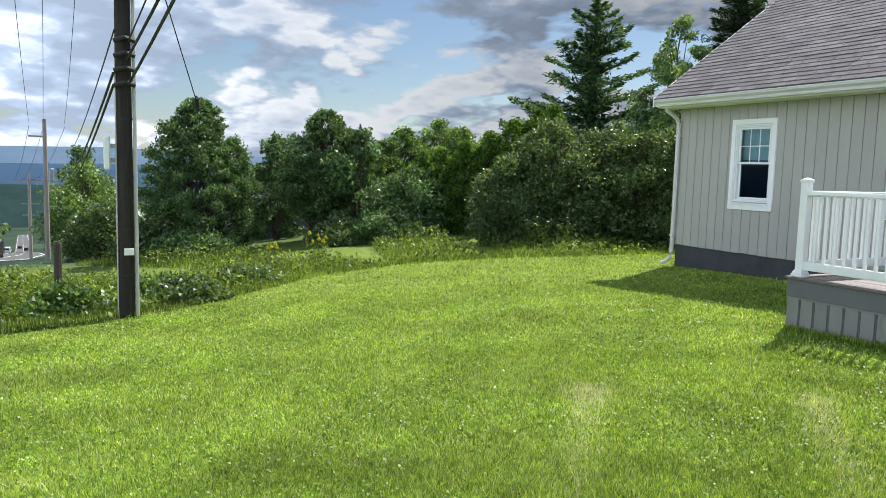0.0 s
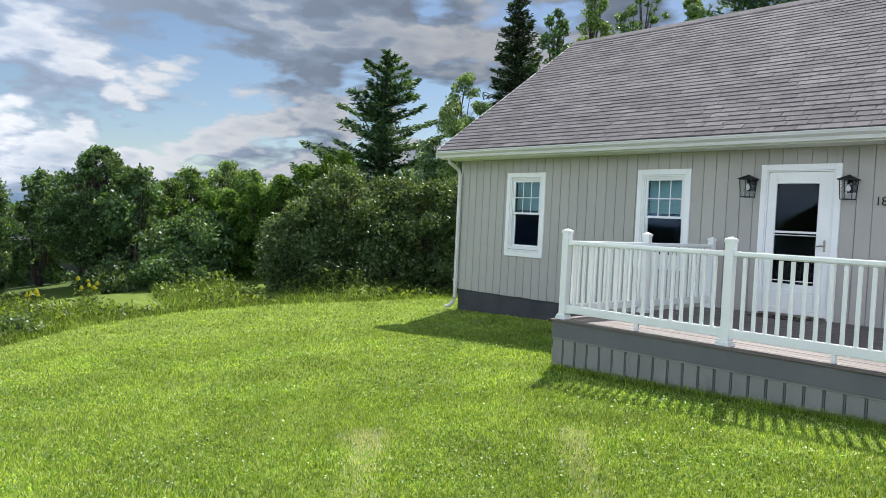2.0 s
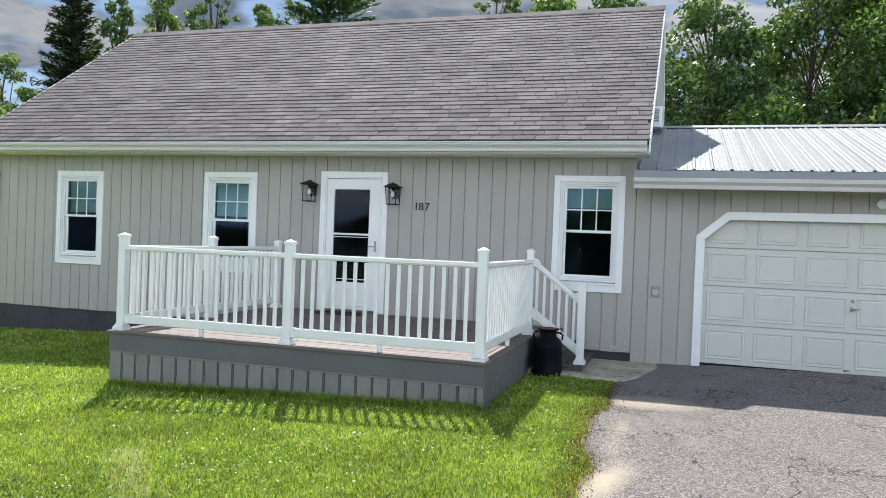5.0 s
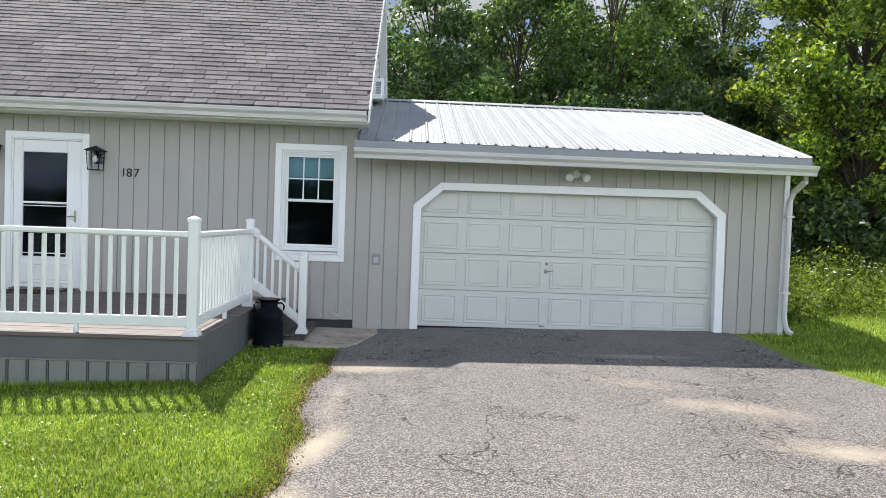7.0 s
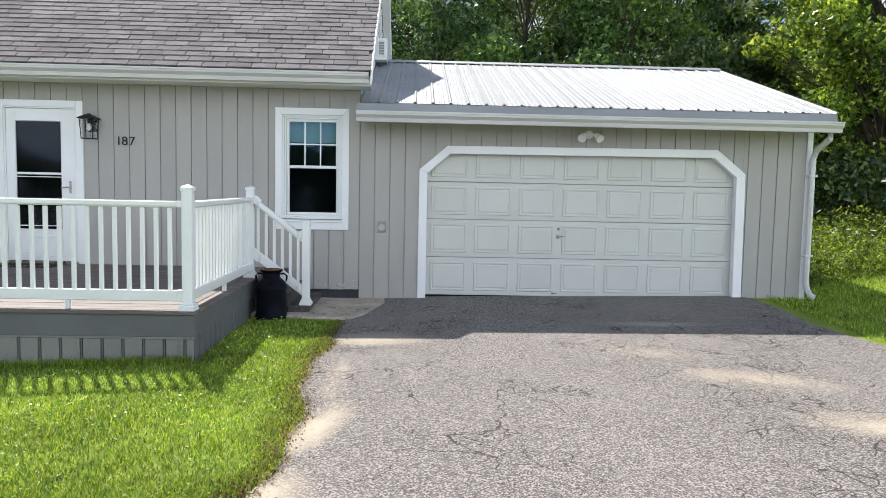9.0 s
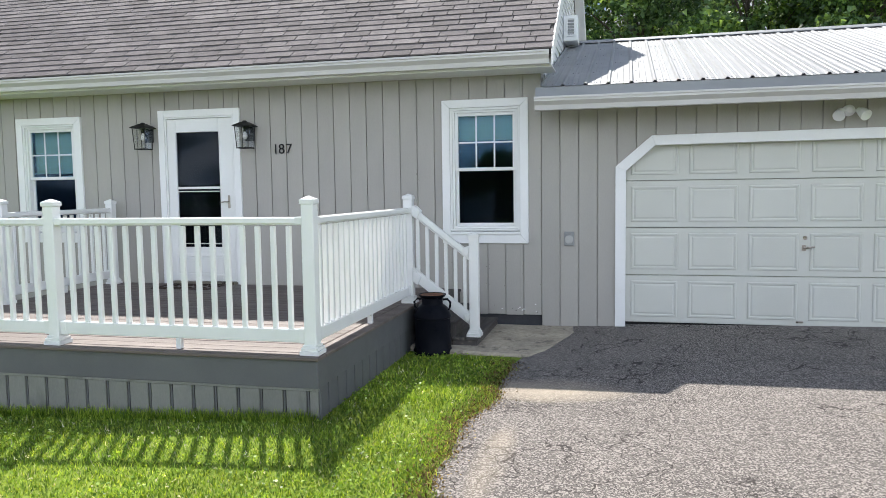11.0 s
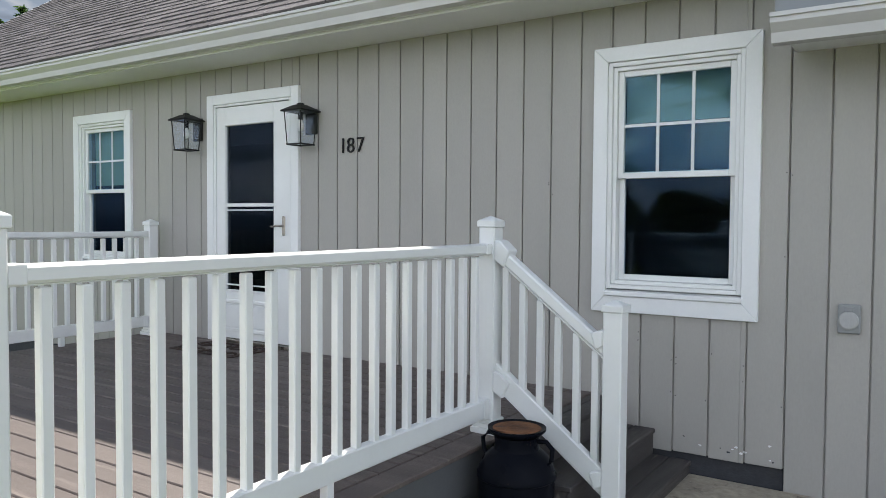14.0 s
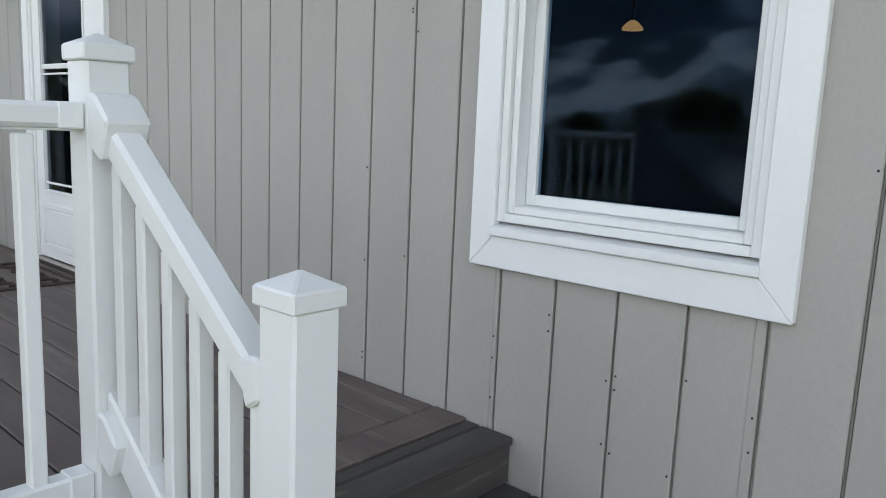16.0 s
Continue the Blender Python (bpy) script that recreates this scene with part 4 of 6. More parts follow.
def storm_door():
    d = thing("door_1", "white storm door with tall split glass and raised lower panel", "door", -4.92, WY, 0.455, kind="structure")
    P = lambda name, b, m, bevel=0.003, label="": keep(part(name, b, m, bevel=bevel, label=label), d)
    f = WY - 0.03
    x0, x1, top = -5.48, -4.365, 2.61
    P("side_trim", Build().box(x0, x0 + 0.085, f, WY + 0.017, 0.455, top), M_TRIM)
    P("side_trim", Build().box(x1 - 0.085, x1, f, WY + 0.017, 0.455, top), M_TRIM)
    P("head_trim", Build().box(x0 + 0.086, x1 - 0.086, f, WY + 0.017, top - 0.085, top), M_TRIM)
    P("door_frame", Build().box(-5.393, -5.372, f + 0.006, f + 0.10, 0.455, 2.523).box(-4.473, -4.452, f + 0.006, f + 0.10, 0.455, 2.523).box(-5.372, -4.473, f + 0.006, f + 0.10, 2.503, 2.523), M_WHITE)
    y0, y1 = f + 0.018, f + 0.05
    leaf = P("door_leaf", Build().box(-5.368, -5.245, y0, y1, 0.49, 2.498).box(-4.66, -4.477, y0, y1, 0.49, 2.498).box(-5.245, -4.66, y0, y1, 2.335, 2.498).box(-5.245, -4.66, y0, y1, 0.49, 0.915).box(-5.245, -4.66, y0 + 0.004, y1, 1.635, 1.665), M_WHITE)
    P("glass_stop", framed(Build(), -5.262, -4.643, 0.90, 2.352, 0.014, y0 - 0.007, y0 - 0.0005), M_WHITE)
    P("sash_bar", Build().box(-5.24, -4.665, y0 - 0.004, y0 + 0.003, 1.60, 1.612), M_WHITE)
    P("sash_bar", Build().box(-5.24, -4.665, y0 - 0.004, y0 + 0.003, 0.952, 0.966), M_WHITE)
    P("kick_panel", framed(Build(), -5.30, -4.61, 0.55, 0.83, 0.03, y0 - 0.011, y0 - 0.0005), M_WHITE)
    P("kick_panel_field", Build().box(-5.262, -4.648, y0 - 0.008, y0 - 0.001, 0.592, 0.788), M_WHITE, 0.004)
    for z0, z1 in ((1.665, 2.335), (0.915, 1.635)):
        o = P("pane", Build().box(-5.245, -4.66, y0 + 0.014, y0 + 0.018, z0, z1), M_DOORPANE, 0, "dark low-gloss glass pane")
        o.visible_shadow = False
    P("handle_plate", Build().box(-4.556, -4.524, y0 - 0.014, y0 - 0.001, 1.395, 1.555), M_NICKEL, 0.006)
    P("handle", Build().tube([(-4.54, y0 - 0.014, 1.475), (-4.54, y0 - 0.05, 1.475), (-4.575, y0 - 0.058, 1.477), (-4.62, y0 - 0.055, 1.468), (-4.645, y0 - 0.052, 1.47)], [0.01, 0.009, 0.009, 0.008, 0.006], 8), M_NICKEL, 0)
    P("threshold", Build().box(-5.393, -4.452, WY - 0.06, WY + 0.10, 0.455, 0.485), M_NICKEL, 0.004)
    for z in (0.75, 1.5, 2.25):
        P("hinge", Build().tube([(-5.376, y0 - 0.006, z), (-5.376, y0 - 0.006, z + 0.08)], 0.007, 6), M_WHITE, 0)


storm_door()


# ---- lanterns, numbers, outlet, flood light ----
def lantern(x, z):
    t = thing("wall_lantern", "black metal wall lantern with clear glass panes", "wall lamp", x, WY, z, group="lanterns beside the door")
    P = lambda name, b, m, bevel=0.002, label="": keep(part(name, b, m, bevel=bevel, label=label), t)
    cy, top, low = WY - 0.135, z + 0.115, z - 0.145
    P("back_plate", Build().box(x - 0.06, x + 0.06, WY - 0.022, WY - 0.001, z - 0.05, z + 0.15), M_BLACK, 0.005)
    P("arm", Build().box(x - 0.018, x + 0.018, WY - 0.09, WY - 0.02, top + 0.0, top + 0.03), M_BLACK)
    P("hood", Build().add([(x + a * 0.112, cy + b * 0.112, top) for a, b in ((-1, -1), (1, -1), (1, 1), (-1, 1))] + [(x + a * 0.112, cy + b * 0.112, top + 0.010) for a, b in ((-1, -1), (1, -1), (1, 1), (-1, 1))] + [(x + a * 0.038, cy + b * 0.038, top + 0.055) for a, b in ((-1, -1), (1, -1), (1, 1), (-1, 1))], [(3, 2, 1, 0), (8, 9, 10, 11)] + [(i, (i + 1) % 4, 4 + (i + 1) % 4, 4 + i) for i in range(4)] + [(4 + i, 4 + (i + 1) % 4, 8 + (i + 1) % 4, 8 + i) for i in range(4)]), M_BLACK)
    P("finial", Build().turned(x, cy, [(0.03, top + 0.054), (0.03, top + 0.066), (0.012, top + 0.072)], 12), M_BLACK, 0)
    P("base_frame", framed(Build(), -0.078, 0.078, -0.078, 0.078, 0.012, 0, 0.012), M_BLACK, 0).matrix_basis = Matrix(((1, 0, 0, x), (0, 0, 1, cy), (0, 1, 0, low), (0, 0, 0, 1)))
    for a, b in ((-1, -1), (1, -1), (1, 1), (-1, 1)):
        P("corner_bar", Build().tube([(x + a * 0.072, cy + b * 0.072, low), (x + a * 0.088, cy + b * 0.088, top)], 0.006, 4), M_BLACK, 0)
    for a, b in ((0, -1), (1, 0), (0, 1), (-1, 0)):
        s, c = (a, b), (-b, a)
        q = [(x + s[0] * r + c[0] * k * r, cy + s[1] * r + c[1] * k * r, zz) for r, k, zz in ((0.070, -0.9, low + 0.01), (0.070, 0.9, low + 0.01), (0.086, 0.9, top - 0.002), (0.086, -0.9, top - 0.002))]
        o = P("pane", Build().prism(q, (s[0] * 0.002, s[1] * 0.002, 0)), M_LAMPGLASS, 0, "clear glass pane")
        o.visible_shadow = False
    P("socket", Build().tube([(x, cy, top), (x, cy, top - 0.06)], 0.018, 10), M_BLACK, 0)
    P("bulb", Build().turned(x, cy, [(0.012, top - 0.06), (0.02, top - 0.08), (0.03, top - 0.11), (0.028, top - 0.13), (0.012, top - 0.15)], 12), M_BULB, 0)


lantern(-5.62, 2.275)
lantern(-4.235, 2.255)

num = thing("house_number", "black metal house number 187 on the siding", "house number", -3.81, WY, 2.1)
for ch, x in (("1", -3.945), ("8", -3.868), ("7", -3.772)):
    cu = bpy.data.curves.new("digit", "FONT")
    cu.body, cu.size, cu.extrude, cu.offset = ch, 0.168, 0.005, -0.0012
    tmp = new("digit_curve", cu)
    bpy.context.view_layer.update()
    me = bpy.data.meshes.new_from_object(tmp.evaluated_get(bpy.context.evaluated_depsgraph_get()))
    bpy.data.objects.remove(tmp)
    me.materials.clear()
    me.materials.append(M_BLACK)
    ob = part("digit", me, None)
    ob.matrix_world = Matrix.Translation((x, WY - 0.012, 2.045)) @ pose(0, 0, 0, 90)
    ob.parent = num
    ob.matrix_parent_inverse = Matrix.Translation(-Vector(num.location))

ot = thing("outlet_box", "grey weatherproof outlet box on the siding", "outlet", -0.415, WY, 1.03)
keep(part("box", Build().box(-0.468, -0.362, WY - 0.03, WY, 0.952, 1.106), M_GREYBOX, bevel=0.006), ot)
keep(part("cover", Build().tube([(-0.415, WY - 0.03, 1.022), (-0.415, WY - 0.046, 1.022), (-0.415, WY - 0.05, 1.022)], [0.047, 0.047, 0.04], 20), M_PIPE, label="round lighter grey cover"), ot)
keep(part("hinge", Build().box(-0.438, -0.392, WY - 0.046, WY - 0.0305, 1.068, 1.092), M_GREYBOX, bevel=0.003), ot)

fl = thing("flood_light", "white twin-head flood light above the garage door", "flood light", 2.36, WY, 2.32)
keep(part("base", Build().tube([(2.36, WY, 2.325), (2.36, WY - 0.03, 2.325), (2.36, WY - 0.045, 2.325)], [0.058, 0.056, 0.03], 16), M_WHITE), fl)
for s in (-1, 1):
    keep(part("arm", Build().tube([(2.36 + s * 0.03, WY - 0.035, 2.325), (2.36 + s * 0.075, WY - 0.06, 2.315)], 0.013, 8), M_WHITE), fl)
    keep(part("lamp_head", Build().tube([(2.36 + s * 0.07, WY - 0.055, 2.325), (2.36 + s * 0.09, WY - 0.08, 2.31), (2.36 + s * 0.115, WY - 0.13, 2.275), (2.36 + s * 0.125, WY - 0.15, 2.262)], [0.025, 0.04, 0.055, 0.058], 14), M_WHITE), fl)


# ---- garage ----
GOUT = [(0.08, 0.0), (0.08, 1.81), (0.455, 2.135), (4.13, 2.16), (4.525, 1.84), (4.55, 0.05)]
GIN = [(0.19, 0.0), (0.19, 1.765), (0.495, 2.03), (4.085, 2.05), (4.405, 1.79), (4.43, 0.05)]


def g_top(x):
    return float(np.interp(x, [p[0] for p in GOUT[1:5]], [p[1] for p in GOUT[1:5]])) - 0.03


gw = Build()
gw.box(HX1 + 0.002, 0.13, WY + 0.018, WY + 0.15, -0.1, 2.47).box(4.465, GX1, WY + 0.018, WY + 0.15, -0.1, 2.47).box(0.13, 4.465, WY + 0.018, WY + 0.15, 2.09, 2.47)
gw.prism([(0.13, WY + 0.018, 1.83), (0.48, WY + 0.018, 2.09), (0.13, WY + 0.018, 2.09)], (0, 0.13, 0)).prism([(4.465, WY + 0.018, 1.86), (4.465, WY + 0.018, 2.09), (4.11, WY + 0.018, 2.09)], (0, 0.13, 0))
gfront = structure("wall_garage_front", gw, M_SIDING, "greige painted vertical grooved siding wall of the garage", "garage wall")
cuts = [HX1] + [-0.72 + 0.2032 * k for k in range(1, 31) if -0.72 + 0.2032 * k < GX1 - 0.02] + [GX1]
cuts = sorted(set(cuts + [0.10, 4.495]))
for a, b in zip(cuts, cuts[1:]):
    if b - a < 0.02:
        continue
    p, q = a + (0.0046 if a not in (0.10, 4.495) else 0.0), b - (0.0046 if b not in (0.10, 4.495) else 0.0)
    if 0.10 <= a < 4.49:
        xs = [p] + [c for c in (0.455, 4.13) if p < c < q] + [q]
        ring = [(c, WY, g_top(c)) for c in xs] + [(q, WY, 2.45), (p, WY, 2.45)]
    else:
        low = 0.0 if a < 1 else 0.06
        ring = [(p, WY, low), (q, WY, low), (q, WY, 2.45), (p, WY, 2.45)]
    part("siding_board", Build().prism(ring, (0, 0.018, 0)), M_SIDING, gfront, bevel=0.003)
structure("wall_garage_side", Build().box(GX1 - 0.14, GX1, WY + 0.152, 18.6, -0.1, 2.6), M_SIDING, "greige side wall of the garage", "garage wall")
structure("wall_garage_rear", Build().box(HX1, GX1 - 0.15, 18.5, 18.6, -0.1, 2.6), M_SIDING, "plain rear wall of the garage", "garage wall")
structure("corner_trim", Build().box(GX1 - 0.055, GX1 + 0.02, WY - 0.022, WY - 0.001, 0.03, 2.45), M_TRIM, "white corner board of the garage", "trim", bevel=0.003)
for k in range(5):
    a, b, c, d = GOUT[k], GOUT[k + 1], GIN[k + 1], GIN[k]
    y = WY - 0.026
    structure("garage_trim", Build().prism([(p[0], y, p[1]) for p in (a, d, c, b)], (0, 0.12, 0)), M_TRIM, "white painted board framing the garage door", "trim", bevel=0.003)

gd = thing("garage_door_1", "off-white sectional garage door with raised panels, closed", "garage door", 2.3, 11.63, 0.1, kind="structure")
levels = [0.10, 0.625, 1.145, 1.655, 2.16]
x0, x1, y = 0.15, 4.46, WY + 0.11
cols = 7
panel_mesh = {}
for r in range(4):
    za, zb = levels[r] + 0.003, levels[r + 1] - 0.003
    sec = keep(part("door_section", Build().box(x0, x1, y, y + 0.045, za, zb), M_GDOOR, bevel=0.004), gd)
    for c in range(cols):
        xa = 0.19 + c * (4.23 / 7) + 0.055
        xb = 0.19 + (c + 1) * (4.23 / 7) - 0.055
        lo, hi = za + 0.06, zb - 0.06
        b = Build()
        ring = lambda inset, out: [(xa + inset, y - out, lo + inset), (xb - inset, y - out, lo + inset), (xb - inset, y - out, hi - inset), (xa + inset, y - out, hi - inset)]
        rings = [ring(0, 0.0006), ring(0.008, 0.011), ring(0.022, 0.011), ring(0.034, 0.003), ring(0.052, 0.010)]
        vs = [p for q in rings for p in q]
        fs = [(4 * i + j, 4 * i + (j + 1) % 4, 4 * i + 4 + (j + 1) % 4, 4 * i + 4 + j) for i in range(4) for j in range(4)] + [(16, 17, 18, 19)]
        b.add(vs, fs)
        ob = part("raised_panel", b, M_GDOOR, None)
        ob.parent = sec
keep(part("bottom_seal", Build().box(x0, x1, y + 0.004, y + 0.04, 0.03, 0.10), M_BLACK), gd)
hx, hz = 2.0, 0.93
keep(part("handle", Build().tube([(hx, y, hz), (hx, y - 0.03, hz), (hx + 0.10, y - 0.034, hz + 0.012)], [0.016, 0.012, 0.008], 8).box(hx - 0.02, hx + 0.02, y - 0.012, y, hz - 0.03, hz + 0.03), M_NICKEL, label="chrome turning handle"), gd)
keep(part("lock", Build().tube([(hx + 0.01, y + 0.001, hz + 0.105), (hx + 0.01, y - 0.012, hz + 0.105)], 0.022, 12), M_NICKEL, label="round chrome lock"), gd)
keep(part("pull", Build().box(1.94, 2.01, y - 0.02, y - 0.001, 0.135, 0.155), M_NICKEL, bevel=0.003), gd)

# metal roof
GE_Y, GE_Z, GR_Y, GR_Z, GRX0, GRX1 = 11.06, 2.635, 15.12, 3.80, -0.70, 5.50
gs = math.atan2(GR_Z - GE_Z, GR_Y - GE_Y)
glen = math.hypot(GR_Z - GE_Z, GR_Y - GE_Y)
groof = thing("roof_garage", "ribbed galvanised steel roof of the garage", "metal roof", 2.4, 13, 2.7, kind="structure")
PITCH = 0.2286


def sheet_profile(x0, x1):
    pts, k = [], math.floor((x0 - GRX0) / PITCH)
    while GRX0 + k * PITCH < x1 - 1e-6:
        c = GRX0 + k * PITCH
        for dx, h in ((0, 0.0), (0.014, 0.019), (0.034, 0.019), (0.048, 0.0), (0.098, 0.0), (0.105, 0.004), (0.112, 0.0), (0.160, 0.0), (0.167, 0.004), (0.174, 0.0)):
            if x0 - 1e-6 <= c + dx < x1 - 1e-6:
                pts.append((c + dx, h))
        k += 1
    pts.append((x1, 0.0))
    return pts


for side in (1, -1):
    for k in range(7):
        a, b = GRX0 + k * 4 * PITCH, min(GRX0 + (k + 1) * 4 * PITCH, GRX1)
        prof = sheet_profile(a, b)
        low = [(px_, GE_Y, GE_Z + h / math.cos(gs)) for px_, h in prof]
        high = [(px_, GR_Y, GR_Z + h / math.cos(gs)) for px_, h in prof]
        n = len(prof)
        if side < 0:
            low = [(p[0], 2 * GR_Y - p[1], p[2]) for p in low]
        fs = [(i, i + 1, n + i + 1, n + i) for i in range(n - 1)]
        b_ = Build().add(low + high, fs)
        down = [(p[0], p[1], p[2] - 0.004) for p in low + high]
        b_.add(down, [f[::-1] for f in fs])
        keep(part("roof_sheet", b_, M_GALV), groof)
keep(part("ridge_flashing", Build().prism([(GRX0, GR_Y - 0.13, GR_Z - 0.018), (GRX0, GR_Y, GR_Z + 0.035), (GRX0, GR_Y + 0.13, GR_Z - 0.018), (GRX0, GR_Y + 0.13, GR_Z - 0.008), (GRX0, GR_Y, GR_Z + 0.045), (GRX0, GR_Y - 0.13, GR_Z - 0.008)][::-1], (GRX1 - GRX0 + 0.01, 0, 0)), M_GALV), groof)
keep(part("rake_flashing", Build().prism([(GRX1 + 0.003, GE_Y, GE_Z + 0.025), (GRX1 + 0.003, GE_Y, GE_Z - 0.09), (GRX1 + 0.003, GR_Y, GR_Z - 0.09), (GRX1 + 0.003, GR_Y, GR_Z + 0.025)], (0.004, 0, 0)), M_GALV), groof)
sc = []
for row in range(6):
    for k in range(26):
        for dx in (0.075, 0.135):
            xx = GRX0 + k * PITCH + dx
            s = 0.12 + row * 0.78
            yy, zz = GE_Y + s * math.cos(gs), GE_Z + s * math.sin(gs)
            if xx < GRX1 - 0.02:
                sc.append([(xx + a * 0.006, yy + b * 0.006, zz + c + b * 0.006 * math.tan(gs)) for c in (0.0005, 0.006) for b in (-1, 1) for a in (-1, 1)])
tagged(keep(part("screws", boxes_mesh("screws", np.array(sc), M_GREYBOX), None), groof), kind="stuff")
structure("roof_deck_garage", Build().prism([(GRX0 + 0.02, GE_Y + 0.03, GE_Z - 0.012), (GRX0 + 0.02, GE_Y + 0.03, GE_Z - 0.09), (GRX0 + 0.02, 2 * GR_Y - GE_Y, GE_Z - 0.09), (GRX0 + 0.02, 2 * GR_Y - GE_Y, GE_Z - 0.012), (GRX0 + 0.02, GR_Y, GR_Z - 0.022)], (GRX1 - GRX0 - 0.03, 0, 0)), M_TRIM, "board deck under the metal roof", "roof deck")
structure("fascia_garage", Build().box(GRX0 - 0.03, GRX1, GE_Y + 0.005, GE_Y + 0.028, 2.44, GE_Z - 0.004), M_DRIP, "drip edge board under the metal roof, its shade put into the grey", "trim")
structure("soffit_garage", Build().box(GRX0, GRX1, GE_Y + 0.03, WY + 0.017, 2.447, 2.462), M_TRIM, "white soffit under the garage eave", "trim")
gutter("gutter_garage", GRX0 - 0.03, GRX1 + 0.04, GE_Y + 0.004, 2.515, "greyed white aluminium gutter along the garage eave")
downspout(GX1 + 0.0, WY - 0.022, 2.42, 0.13, 0.5, 0.04)


# ---- deck ----
DX0, DX1, DY0, DZ = -6.21, -1.86, 7.86, 0.455
deck = thing("deck", "raised porch deck of taupe composite boards with grey skirt", "deck", (DX0 + DX1) / 2, 9.7, 0)
rng = np.random.default_rng(21)
K = lambda name, b, m, bevel=0.0, label="": keep(part(name, b, m, bevel=bevel, label=label), deck)
K("frame", Build().box(DX0 + 0.05, DX1 - 0.05, DY0 + 0.05, WY - 0.01, 0.12, DZ - 0.03), M_FASCIA)
y = DY0 + 0.002
K("border_board", Build().box(DX0 - 0.02, DX1 + 0.02, DY0 - 0.025, DY0 + 0.112, DZ - 0.026, DZ), M_DECK, 0.005)
K("border_board", Build().box(DX1 - 0.118, DX1 + 0.02, DY0 + 0.118, WY - 0.003, DZ - 0.026, DZ), M_DECK, 0.005)
y = DY0 + 0.118
while y < WY - 0.01:
    w = min(0.138, WY - 0.004 - y)
    K("deck_board", Build().box(DX0 - 0.02, DX1 - 0.124, y, y + w, DZ - 0.026 + rng.uniform(-0.001, 0.001), DZ + rng.uniform(-0.0012, 0.0012)), M_DECK, 0.005)
    y += 0.144
K("fascia_board", Build().box(DX0, DX1, DY0, DY0 + 0.03, 0.232, DZ - 0.028), M_FASCIA, 0.004)
K("fascia_board", Build().box(DX1 - 0.03, DX1, DY0 + 0.031, WY - 0.005, 0.232, DZ - 0.028), M_FASCIA, 0.004)
K("fascia_board", Build().box(DX0, DX0 + 0.03, DY0 + 0.031, WY - 0.005, 0.232, DZ - 0.028), M_FASCIA, 0.004)
K("skirt_batten", Build().box(DX0 - 0.003, DX1 + 0.003, DY0 + 0.004, DY0 + 0.026, 0.212, 0.2315), M_SKIRT, 0.003)
K("skirt_backing", Build().box(DX0 + 0.03, DX1 - 0.03, DY0 + 0.034, DY0 + 0.045, -0.45, 0.23), M_FASCIA)
x = DX0 + 0.012
while x < DX1 - 0.03:
    w = min(0.150, DX1 - 0.004 - x)
    K("skirt_board", Build().box(x, x + w, DY0 + 0.012, DY0 + 0.032, gz(x, DY0) - 0.10, 0.211), M_SKIRT, 0.003)
    K("skirt_strip", Build().box(x + w + 0.008, x + w + 0.0195, DY0 + 0.018, DY0 + 0.032, gz(x, DY0) - 0.10, 0.211), M_FASCIA)
    x += 0.178
# end boards take the darker fascia grey, which carries that face's shade too
for xa, s in ((DX1 - 0.032, 1), (DX0 + 0.012, -1)):
    y = DY0 + 0.05
    while y < WY - 0.1:
        K("skirt_board", Build().box(xa, xa + 0.02, y, y + 0.164, gz(xa, y) - 0.12, 0.229), M_FASCIA, 0.003)
        y += 0.178

# steps beside the wall
steps = thing("porch_steps", "dark worn wooden steps from the deck down to the slab", "steps", -1.5, 10.95, 0)
SY0, SY1 = 10.31, WY - 0.004
for xe, z in ((-1.645, 0.447), (-1.43, 0.288), (-1.212, 0.132)):
    for k in range(2):
        xa, xb = xe - 0.262 + k * 0.133, xe - 0.262 + k * 0.133 + 0.129
        if z > 0.44:
            xa, xb = (max(xa, DX1 + 0.024), xb)
            if xb - xa < 0.03:
                continue
        keep(part("tread", Build().box(xa, xb, SY0 - 0.015, SY1, z - 0.03, z), M_STEP, bevel=0.006), steps)
    keep(part("riser", Build().box(xe - 0.03, xe - 0.012, SY0, SY1, z - 0.155, z - 0.031), M_STEP, bevel=0.002), steps)
    keep(part("stringer", Build().box(max(xe - 0.262, DX1 + 0.003), xe - 0.031, SY0, SY0 + 0.035, 0.0, z - 0.031), M_STEP), steps)

# ---- railing ----
PT = 1.0

def post(parent, x, y, z, h, skirt=True):
    b = 0.0455
    shaft = keep(part("post", Build().box(x - b, x + b, y - b, y + b, z, z + h - 0.055), M_WHITE, bevel=0.006), parent)
    c = b + 0.007
    t = z + h
    cap = Build().add([(x + i * c, y + j * c, zz) for zz in (t - 0.058, t - 0.026) for i, j in ((-1, -1), (1, -1), (1, 1), (-1, 1))] + [(x, y, t)], [(3, 2, 1, 0)] + [(i, (i + 1) % 4, 4 + (i + 1) % 4, 4 + i) for i in range(4)] + [(4 + i, 4 + (i + 1) % 4, 8) for i in range(4)])
    part("post_cap", cap, M_WHITE, shaft, bevel=0.003)
    if skirt:
        s = Build()
        for w, z0, z1 in ((b + 0.026, 0, 0.03), (b + 0.018, 0.03, 0.052), (b + 0.009, 0.052, 0.07)):
            s.box(x - w, x + w, y - w, y + w, z + z0, z + z1)
        part("post_base", s, M_WHITE, shaft, bevel=0.003)


